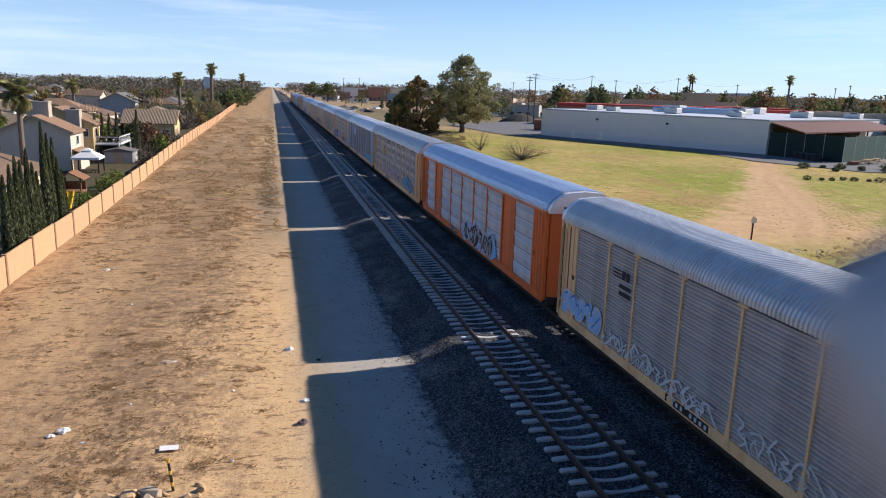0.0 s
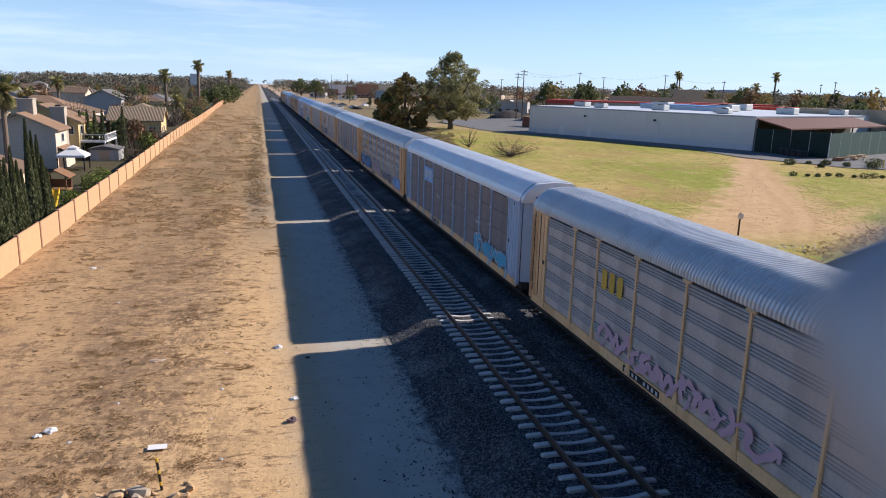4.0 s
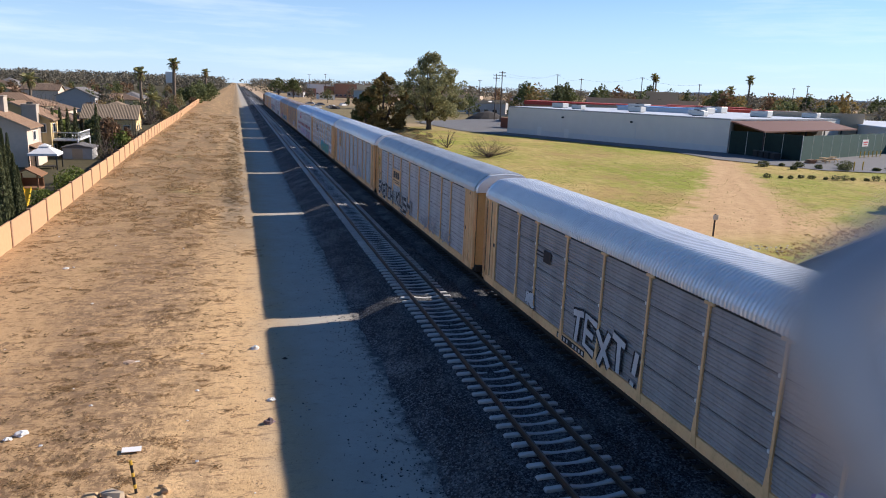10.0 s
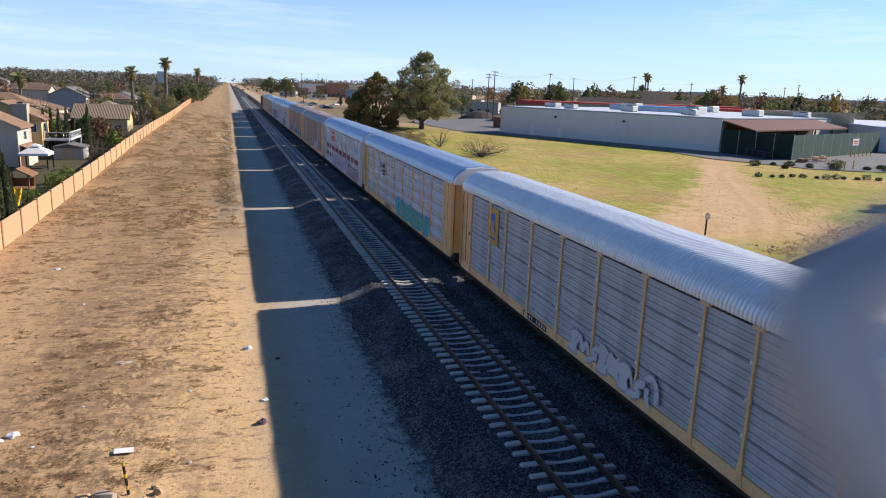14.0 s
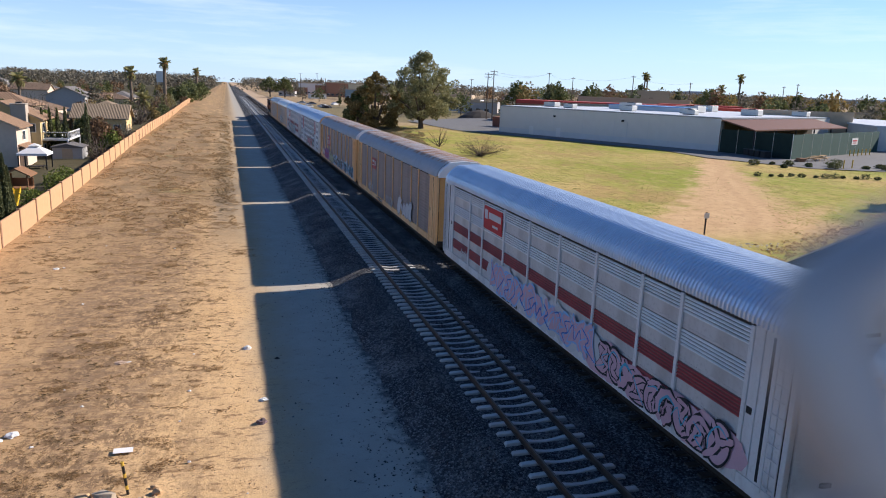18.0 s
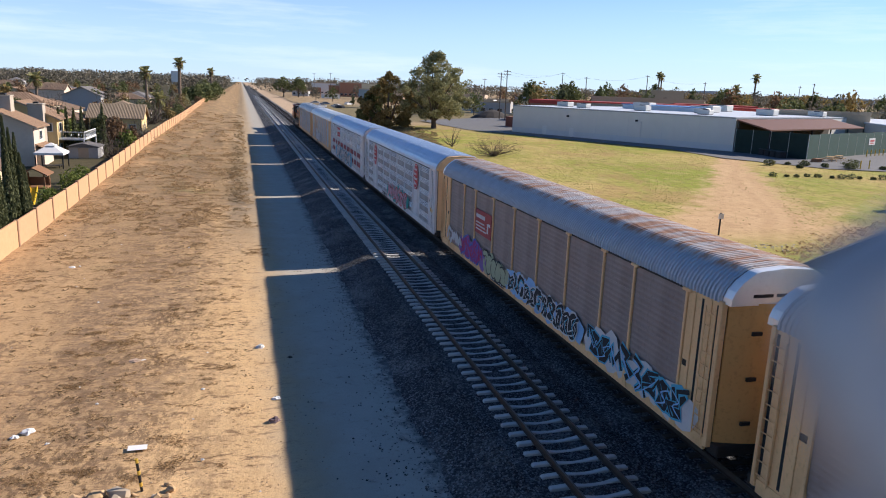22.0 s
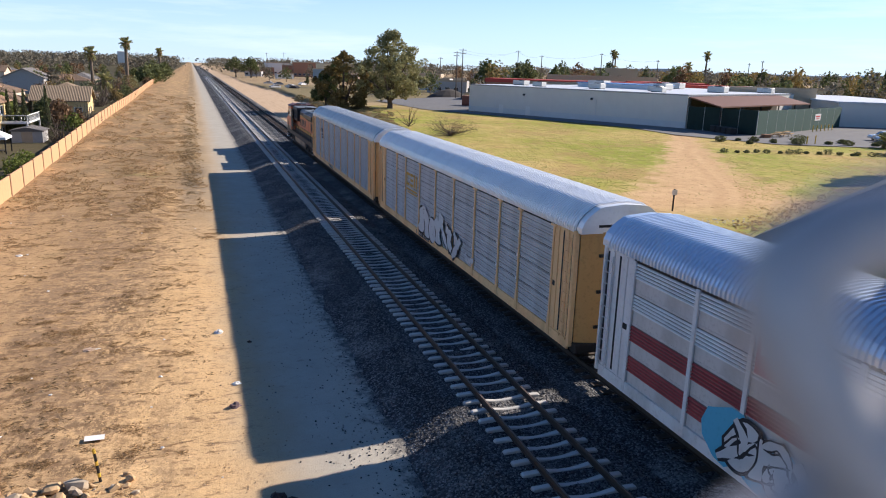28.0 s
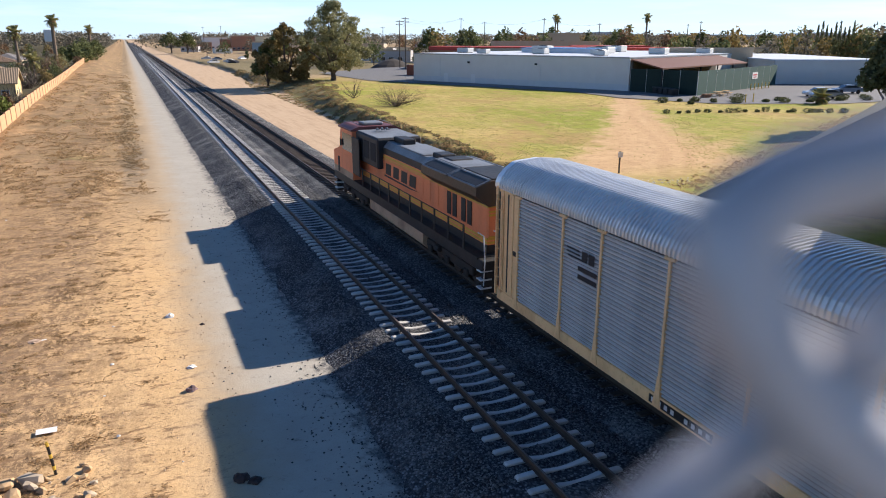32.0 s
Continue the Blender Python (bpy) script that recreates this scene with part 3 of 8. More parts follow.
ROOF_GREY = worn("roof_dull_grey", (0.66, 0.66, 0.65), (0.50, 0.49, 0.48), 0.38, 0.52, 0.5)


def rusty_roof():
    """Pale sheet roof with rust spreading in bands across it."""
    g = Mat("roof_rusting", 0.62, 0.3, 0.3)
    p = g.pos(obj=True)
    n = g.noise(g.pos((0.35, 2.2, 1.0), obj=True), 1.1, 7, 0.7)
    c = g.mix(g.noise(p, 3.0, 5), (0.50, 0.46, 0.44), (0.66, 0.63, 0.61))
    crown = g.step(g.sep(p)[2], 5.50, 5.66)
    side = g.mix(g.noise(p, 2.0, 5), (0.36, 0.39, 0.43), (0.50, 0.54, 0.60))
    c = g.mix(g.step(n, 0.42, 0.60), c, (0.46, 0.26, 0.155))
    c = g.mix(g.step(g.noise(p, 2.1, 6, 0.75), 0.56, 0.70), c, (0.25, 0.12, 0.065))
    c = g.mix(crown, side, c)
    g.bump(n, 0.15, 0.01)
    return g.done(c)


ROOF_RUST = rusty_roof()
DARK = worn("underframe_grime", (0.035, 0.032, 0.03), (0.07, 0.05, 0.04), 0.8, 0.2, 0.5)
BLACK = plain("black_paint", (0.02, 0.02, 0.022), 0.55)
STEEL = worn("wheel_steel", (0.09, 0.07, 0.06), (0.05, 0.035, 0.03), 0.6, 0.6, 0.5)
INNER = plain("dark_inside", (0.03, 0.03, 0.032), 0.9)
# dark colours that stand in for shade in the panel grooves
GROOVE = worn("groove_shade", (0.17, 0.155, 0.145), (0.08, 0.075, 0.07), 0.8, 0, 0.6, streak=True)
GROOVE_SOFT = worn("groove_shade_soft", (0.30, 0.275, 0.255), (0.15, 0.135, 0.125), 0.8, 0, 0.6, streak=True)
PAINTS = {}


def paint(name, col, rough=0.6):
    if name not in PAINTS:
        PAINTS[name] = worn("paint_" + name, col, scaled(col, 0.6), rough, 0, 0.3)
    return PAINTS[name]


WHITE_P = paint("white", (0.60, 0.60, 0.60))
BLACK_P = paint("black", (0.025, 0.025, 0.03))
CYAN_P = paint("cyan", (0.10, 0.42, 0.60))
BLUE_P = paint("blue", (0.06, 0.16, 0.50))
SKY_P = paint("sky_blue", (0.28, 0.50, 0.78))
PURPLE_P = paint("purple", (0.26, 0.16, 0.40))
MAGENTA_P = paint("magenta", (0.32, 0.05, 0.22))
PINK_P = paint("pink", (0.62, 0.40, 0.46))
TEAL_P = paint("teal", (0.08, 0.40, 0.36))
LIME_P = paint("pale_green", (0.42, 0.46, 0.30))
RED_P = paint("red", (0.50, 0.035, 0.04))
GREY_P = paint("grey", (0.36, 0.36, 0.38))
YELLOW_P = paint("yellow", (0.66, 0.42, 0.06))
BROWN_P = paint("brown", (0.20, 0.11, 0.06))

CACHE = {}


def cached(key, make, mat, smooth=False):
    k = (key, mat.name)
    if k not in CACHE:
        CACHE[k] = make().mesh(key, mat, smooth)
    return CACHE[k]


ROW0, ROW1, ROWS = 1.03, 4.80, 4
EDGES = [-11.875, -9.075, -7.075, -4.245, -1.415, 1.415, 4.245, 7.075, 9.075, 11.875]


def panel_mesh(w, style, base, ribs, rows):
    """One side sheet: level ribs pressed into it, or a bank of proud louvres above a plain band."""
    key = ("panel", w, style, base.name, ribs.name, rows)
    if key in CACHE:
        return CACHE[key]
    hgt = (ROW1 - ROW0) / rows - {"rib": 0.034, "fine": 0.008, "louvre": 0.004, "sheet": 0.006}.get(style, 0.008)
    out, hot, dark = [(0, 0)], set(), set()
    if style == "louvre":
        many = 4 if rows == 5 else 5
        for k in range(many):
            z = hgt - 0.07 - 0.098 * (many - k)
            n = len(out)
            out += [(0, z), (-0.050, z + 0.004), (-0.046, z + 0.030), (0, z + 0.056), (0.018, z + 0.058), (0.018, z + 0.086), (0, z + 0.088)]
            # front and upper faces only: white here stands in for caught sky light
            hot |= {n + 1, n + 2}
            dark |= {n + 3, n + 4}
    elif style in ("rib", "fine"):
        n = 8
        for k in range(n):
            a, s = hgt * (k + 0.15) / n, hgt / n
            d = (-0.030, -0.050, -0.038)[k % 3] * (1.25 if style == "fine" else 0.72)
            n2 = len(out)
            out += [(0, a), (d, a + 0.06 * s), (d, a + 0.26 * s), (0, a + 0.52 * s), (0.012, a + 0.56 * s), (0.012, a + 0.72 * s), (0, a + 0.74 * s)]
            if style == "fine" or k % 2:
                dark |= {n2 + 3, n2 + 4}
    elif style == "sheet":
        for k in range(5):
            a = hgt * (k + 0.2) / 5
            out += [(0, a), (-0.012, a + 0.05), (-0.012, a + 0.09), (0, a + 0.13)]
    out.append((0, hgt))
    prof = out + [(0.03, hgt), (0.03, 0)]
    b = Build().prism(prof, -w / 2, w / 2)
    me = b.mesh("side_panel", base)
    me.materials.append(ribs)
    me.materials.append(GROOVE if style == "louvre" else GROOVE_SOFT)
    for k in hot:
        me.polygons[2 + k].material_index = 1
    # groove faces coloured dark in place of shade
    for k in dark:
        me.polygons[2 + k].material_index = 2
    CACHE[key] = me
    return me


def post_shape(flat=False):
    """Upright side post: channel, spreading foot, cap bracket under the eave."""
    b = Build()
    if flat:
        return b.box(-0.075, -0.07, -0.3, 0.0, 0.07, 3.72, 0.012)
    b.box(-0.075, -0.048, 0.3, 0.0, 0.048, 3.70, 0.012)
    b.prism([(-0.17, -0.30), (0.17, -0.30), (0.10, 0.05), (0.05, 0.55), (-0.05, 0.55), (-0.10, 0.05)], -0.082, 0.0, "x")
    b.box(-0.10, -0.20, 3.67, 0.0, 0.20, 3.76, 0.02)
    return b


def roof_shape():
    """Ribbed sheet roof, bent over the sides."""
    arc = [(-1.60, 4.80), (-1.59, 4.98), (-1.50, 5.19), (-1.30, 5.42), (-1.04, 5.60), (-0.93, 5.665), (-0.80, 5.70), (0, 5.765)]
    arc = arc + [(-x, z) for x, z in arc[-2::-1]]
    v, f = [], []
    ys, lift = [], []
    p = 0.155
    n = int(2 * 13.35 / p)
    y = -13.35
    for k in range(n):
        ys += [y, y + 0.065, y + 0.085, y + 0.135]
        lift += [0, 0, 0.044, 0.044]
        y += p
    m = len(arc)
    for y, h in zip(ys, lift):
        for x, z in arc:
            nx, nz = x / 1.6, max(0.0, (z - 4.9) / 0.9)
            l = math.hypot(nx, nz) or 1
            v.append((x + h * nx / l, y, z + h * nz / l))
    f = [(j * m + i, j * m + i + 1, j * m + m + i + 1, j * m + m + i) for j in range(len(ys) - 1) for i in range(m - 1)]
    return Build().add(v, f)


CAP = [(-1.58, 4.80), (-1.57, 4.98), (-1.48, 5.18), (-1.28, 5.41), (-1.02, 5.59), (-0.92, 5.655), (-0.79, 5.69), (0, 5.755),
       (0.79, 5.69), (0.92, 5.655), (1.02, 5.59), (1.28, 5.41), (1.48, 5.18), (1.57, 4.98), (1.58, 4.80)]


def wheel_shape():
    return Build().lathe([(0.05, -0.07), (0.36, -0.065), (0.42, -0.06), (0.42, 0.05), (0.455, 0.055), (0.455, 0.085), (0.33, 0.085), (0.30, 0.03), (0.05, 0.05)], axis="x", n=20)


def truck(car, y):
    t = part("truck", Build().box(-1.12, -1.15, 0.38, -0.98, 1.15, 0.56, 0.03).box(0.98, -1.15, 0.38, 1.12, 1.15, 0.56, 0.03)
             .box(-1.0, -0.22, 0.45, 1.0, 0.22, 0.70, 0.03).box(-1.16, -0.35, 0.25, -0.96, 0.35, 0.62, 0.04).box(0.96, -0.35, 0.25, 1.16, 0.35, 0.62, 0.04),
             DARK, car, "dark cast truck frame", at=(0, y, 0))
    me = cached("wheel", wheel_shape, STEEL)
    for yy in (-0.86, 0.86):
        part("axle", Build().tube([(-0.75, yy, 0.42), (0.75, yy, 0.42)], 0.08), STEEL, t)
        for s in (-1, 1):
            part("wheel", me, None, t, at=pose(s * 0.7525, yy, 0.42, 0, 0, 180 if s > 0 else 0))


def ladder(car, x, y, mat, z0=1.0, z1=4.6, w=0.42):
    b = Build()
    b.tube([(x, y - w / 2, z0), (x, y - w / 2, z1)], 0.022, 6).tube([(x, y + w / 2, z0), (x, y + w / 2, z1)], 0.022, 6)
    z = z0 + 0.2
    while z < z1:
        b.tube([(x, y - w / 2, z), (x, y + w / 2, z)], 0.016, 5)
        z += 0.36
    part("ladder", b, mat, car)


def spline(pts, n=4):
    """A smooth line through points."""
    out = []
    m = len(pts)
    for i in range(m - 1):
        p0, p1, p2, p3 = pts[max(i - 1, 0)], pts[i], pts[i + 1], pts[min(i + 2, m - 1)]
        for j in range(n):
            t = j / n
            out.append(tuple(0.5 * (2 * b + (c - a) * t + (2 * a - 5 * b + 4 * c - d) * t * t + (3 * b - a - 3 * c + d) * t ** 3) for a, b, c, d in zip(p0, p1, p2, p3)))
    return out + [pts[-1]]


def stroke(b, pts, r, x, taper=0.5, phase=0.0):
    """One sprayed line of changing width on the car's side."""
    n = len(pts)
    v = []
    for k, (y, z) in enumerate(pts):
        ya, za = pts[max(k - 1, 0)]
        yb, zb = pts[min(k + 1, n - 1)]
        l = math.hypot(yb - ya, zb - za) or 1.0
        ny, nz = -(zb - za) / l, (yb - ya) / l
        w = r * (1 + 0.28 * math.sin(2.1 * k + phase) * min(1.0, 3 * taper)) * (1 - taper * (abs(2 * k / (n - 1) - 1)) ** 5)
        v += [(x - 0.00004 * k, y + ny * w, z + nz * w), (x - 0.00004 * k, y - ny * w, z - nz * w)]
    b.add(v, [(2 * k, 2 * k + 1, 2 * k + 3, 2 * k + 2) for k in range(n - 1)])


# bent strokes and closed puffs of sprayed pieces that spell nothing
FORMS = [
    [[(0.05, 0.25), (0.0, 0.65), (0.35, 1.0), (0.85, 0.82)], [(0.35, 0.05), (0.62, 0.32), (0.52, 0.62)]],
    [[(0.0, 0.85), (0.55, 0.60), (0.28, 0.36), (0.98, 0.08)]],
    [[(0.0, 0.05), (0.52, 0.50), (0.15, 0.98)], [(0.50, 0.52), (1.05, 0.80)]],
    [[(-0.1, 0.25), (0.22, 0.72), (0.50, 0.30), (0.78, 0.78), (1.1, 0.40)]],
    [[(0.0, 0.10), (0.60, 0.60), (0.95, 1.0)], [(0.50, 0.98), (0.97, 1.0), (1.0, 0.55)]],
    [[(0.9, 0.95), (0.35, 0.80), (0.62, 0.48), (0.1, 0.30), (0.45, 0.0)]],
]
PUFFS = [
    [(0.15, 0.20), (0.0, 0.55), (0.25, 0.95), (0.62, 0.80), (0.95, 0.98), (0.88, 0.50), (1.0, 0.12), (0.55, 0.22)],
    [(0.10, 0.05), (0.22, 0.50), (0.02, 0.85), (0.48, 1.0), (0.92, 0.78), (0.72, 0.45), (0.95, 0.10), (0.5, 0.0)],
    [(0.0, 0.45), (0.30, 0.98), (0.85, 0.90), (1.0, 0.40), (0.70, 0.02), (0.25, 0.08)],
]
# block letters for the words that can be read
BLOCK = {"T": [[(0, 1), (1, 1)], [(0.5, 1), (0.5, 0)]], "E": [[(1, 1), (0, 1), (0, 0), (1, 0)], [(0, 0.5), (0.8, 0.5)]], "X": [[(0, 1), (1, 0)], [(1, 1), (0, 0)]], "!": [[(0.5, 1), (0.5, 0.35)], [(0.5, 0.12), (0.5, 0.0)]],
         "S": [[(1, 0.9), (0.15, 1), (0.05, 0.6), (0.95, 0.42), (0.85, 0), (0, 0.1)]], "K": [[(0, 1), (0, 0)], [(1, 1), (0.1, 0.5), (1, 0)]], "C": [[(1, 0.9), (0.1, 1), (0.0, 0.1), (1, 0.05)]], "H": [[(0, 1), (0, 0)], [(1, 1), (1, 0)], [(0, 0.5), (1, 0.5)]], "U": [[(0, 1), (0.05, 0.05), (0.95, 0.05), (1, 1)]]}
SKIN = -1.640


def disc(b, pts, x):
    """A closed rounded patch of paint."""
    n = len(pts)
    c = (sum(p[0] for p in pts) / n, sum(p[1] for p in pts) / n)
    b.add([(x, c[0], c[1])] + [(x, p[0], p[1]) for p in pts], [(0, k + 1, (k + 1) % n + 1) for k in range(n)])


def graffiti(car, y_a, y_b, z_a, z_b, fill, edge, seed, thick=0.15, base=None, line=None, sharp=False):
    """A sprayed piece of overlapping forms, running from y_a down to y_b along the side."""
    rnd = random.Random(seed)
    hgt = z_b - z_a
    n = max(2, round((y_a - y_b) / (hgt * 0.62)))
    wide = (y_a - y_b) / n
    x0 = SKIN
    if base:
        # loose cloud of background colour
        b = Build()
        for k in range(n + 1):
            r = hgt * rnd.uniform(0.42, 0.66)
            cy, cz = y_a - wide * k, z_a + hgt * rnd.uniform(0.40, 0.60)
            disc(b, [(cy + r * rnd.uniform(0.75, 1.2) * math.cos(j * 0.5236), max(0.72, cz + r * rnd.uniform(0.65, 1.05) * math.sin(j * 0.5236))) for j in range(12)], -1.6365 - k * 0.00015)
        letter_layer(car, None, b, base)
    for k in range(n):
        flip, tilt, bob, sc = rnd.random() < 0.5, rnd.uniform(-0.3, 0.4), rnd.uniform(-0.06, 0.08) * hgt, rnd.uniform(0.85, 1.12)

        def put(px, pz):
            px = 1 - px if flip else px
            return (y_a - wide * (k + 0.5 + (px - 0.5) * 1.2 + (pz - 0.5) * tilt), z_a + bob + hgt * (0.06 + 0.86 * sc * pz))
        x0 -= 0.003
        root = None
        if fill and rnd.random() < 0.62:
            puff = [put(*p) for p in rnd.choice(PUFFS)]
            ring = spline(puff + [puff[0]], 1 if sharp else 4)
            cy, cz = sum(p[0] for p in ring) / len(ring), sum(p[1] for p in ring) / len(ring)
            for mat, grow, dx in ((edge, 1.13, 0.0), (fill, 0.97, 0.0012)):
                b = Build()
                disc(b, [(cy + (p[0] - cy) * grow, cz + (p[1] - cz) * grow) for p in ring[:-1]], x0 - dx)
                root = letter_layer(car, root, b, mat)
        forms, r = rnd.choice(FORMS), hgt * thick * rnd.uniform(0.75, 1.05) * (0.6 if root else 1.0)
        for pts in forms:
            cur = spline([put(px + rnd.uniform(-0.06, 0.06), pz + rnd.uniform(-0.06, 0.06)) for px, pz in pts], 1 if sharp else 4)
            for mat, rr, dx in ((edge, 1.3, 0.0020), (fill, 0.82, 0.0028)):
                if mat:
                    b = Build()
                    stroke(b, cur, r * rr * (0.5 if root and mat is edge and not line else 1.0), x0 - dx, 0.4, rnd.uniform(0, 6))
                    root = letter_layer(car, root, b, mat)
        if line:
            b = Build()
            stroke(b, spline([put(px * 0.9 + 0.1, pz * 0.9) for px, pz in rnd.choice(FORMS)[0]], 3), r * 0.26, x0 - 0.0036, 0.6, 1.0)
            letter_layer(car, root, b, line)


def block_word(car, word, y_a, y_b, z_a, z_b, fill, edge, slope=0.0, thick=0.085):
    """A readable word in fat block letters with an outline."""
    wide, hgt = (y_a - y_b) / len(word), z_b - z_a
    for k, ch in enumerate(word):
        root = None
        for mat, r, dx in ((edge, thick * 1.75, 0.0), (fill, thick, 0.0015)):
            b = Build()
            for pts in BLOCK[ch]:
                line = [(y_a - wide * (k + 0.12 + 0.76 * px + 0.16 * math.sin(1.7 * k + 1) * (pz - 0.5)), z_a + slope * k + hgt * (0.1 + 0.8 * pz + 0.07 * math.sin(2.3 * k)) + 0.10 * hgt * (px - 0.5) * math.sin(3.1 * k + 2)) for px, pz in pts]
                # square ends
                line = [(line[0][0] + (line[0][0] - line[1][0]) * 0.06, line[0][1] + (line[0][1] - line[1][1]) * 0.06)] + line
                stroke(b, line, hgt * r, SKIN - 0.004 - 0.003 * k - dx, 0.0, 0.0)
            root = letter_layer(car, root, b, mat)


def letter_layer(car, root, b, mat):
    if root is None:
        return part("graffiti_letter", b.mesh("graffiti_letter", mat), None, car, "sprayed graffiti letter")
    part("paint_layer", b.mesh("paint_layer", mat), None, root)
    return root


def sill_marks(car, y, back, ink, n=9):
    """Painted car number on the sill, as plain bars."""
    p = part("number_plate", Build().box(-1.632, y - 1.15, 0.74, -1.62, y + 1.15, 0.97), back, car)
    for k in range(n):
        if k == 4:
            continue
        yy = y + 1.0 - 2.0 * k / (n - 1)
        part("mark", Build().box(-1.638, yy - 0.07, 0.79, -1.6325, yy + 0.05, 0.92), ink, p)


def placard(car, y_a, y_b, z_a, z_b, back, marks=(), ink=None):
    """A painted panel with plain bars for its marks, given in parts of its width and height."""
    p = None
    if back:
        p = part("placard", Build().box(-1.63, y_b, z_a, -1.60, y_a, z_b, 0.006), back, car, "painted sign panel")
    for k, (u0, v0, u1, v1) in enumerate(marks):
        ya, yb = y_a + (y_b - y_a) * u0, y_a + (y_b - y_a) * u1
        x = -1.634 if back else -1.612
        part("mark", Build().box(x - 0.004, min(ya, yb), z_a + (z_b - z_a) * v0, x, max(ya, yb), z_a + (z_b - z_a) * v1), ink, p or car)


def car_end(car, s, frame, gable, door):
    """Corner posts, stepped end doors, gable and coupler at one end."""
    y = s * 13.35
    lo, hi = sorted((s * 11.94, s * 13.30))
    for side in (-1, 1):
        b = Build().box(min(side * 1.52, side * 1.60), lo, 1.03, max(side * 1.52, side * 1.60), hi, 4.80, 0.012)
        e = part("end_panel", b, frame, car)
        c = Build()
        for yy in (s * 12.25, s * 12.95):
            a, d = sorted((side * 1.60, side * 1.632))
            c.box(a, yy - 0.05, 1.05, d, yy + 0.05, 4.76, 0.008)
        part("stiffener", c, frame, e)
        # flush black strips on the solid panel imitate the shade in open gaps
        for yy in (s * 12.6, s * 13.24):
            a, d = sorted((side * 1.595, side * 1.606))
            part("slot_shade", Build().box(a, yy - 0.045, 1.10, d, yy + 0.045, 4.70), INNER, e)
        if side < 0:
            part("label_plate", Build().box(-1.606, s * 12.1 - 0.12, 2.6, -1.601, s * 12.1 + 0.12, 2.78), BLACK, e)
        lo2, hi2 = sorted((s * 13.30, s * 13.46))
        a, d = sorted((side * 1.48, side * 1.66))
        part("corner_post", Build().box(a, lo2, 0.80, d, hi2, 4.86, 0.02), frame, car)
    for side in (-1, 1):
        arc = [(side * (0.012 + 1.43 * k / 8), s * (13.46 + 0.34 * math.cos(0.5 * math.pi * k / 8))) for k in range(9)]
        arc = arc + [(ax, ay - s * 0.05) for ax, ay in arc[::-1]]
        d = part("end_door", Build().prism(arc, 0.95, 4.84, "z"), door, car, "curved end door")
        for z in (1.5, 2.75, 4.0):
            ax, ay = arc[4]
            part("hinge", Build().box(ax - 0.14, min(ay, ay + s * 0.07), z, ax + 0.14, max(ay, ay + s * 0.07), z + 0.10), BLACK, d)
    gb = part("gable", Build().prism(CAP, min(y, y + s * 0.34), max(y, y + s * 0.34)), gable, car)
    part("mark", Build().box(-0.95, min(y + s * 0.341, y + s * 0.345), 5.0, -0.35, max(y + s * 0.341, y + s * 0.345), 5.09), BLACK, gb)
    part("mark", Build().box(-0.25, min(y + s * 0.341, y + s * 0.345), 5.0, 0.15, max(y + s * 0.341, y + s * 0.345), 5.09), BLACK, gb)
    part("end_sill", Build().box(-1.5, min(s * 13.3, s * 13.75), 0.62, 1.5, max(s * 13.3, s * 13.75), 0.95, 0.03), DARK, car)
    cp = Build().box(-0.12, min(s * 13.6, s * 14.2), 0.75, 0.12, max(s * 13.6, s * 14.2), 0.98, 0.03).box(-0.2, min(s * 14.1, s * 14.36), 0.68, 0.2, max(s * 14.1, s * 14.36), 1.05, 0.05)
    part("coupler", cp, DARK, car)
    hose = [(0.45, s * 13.7, 0.8), (0.42, s * 13.95, 0.5), (0.35, s * 14.15, 0.42), (0.3, s * 14.3, 0.55)]
    part("brake_hose", Build().tube(hose, 0.03, 6), BLACK, car)
    ladder(car, -1.70, s * 13.08, frame)


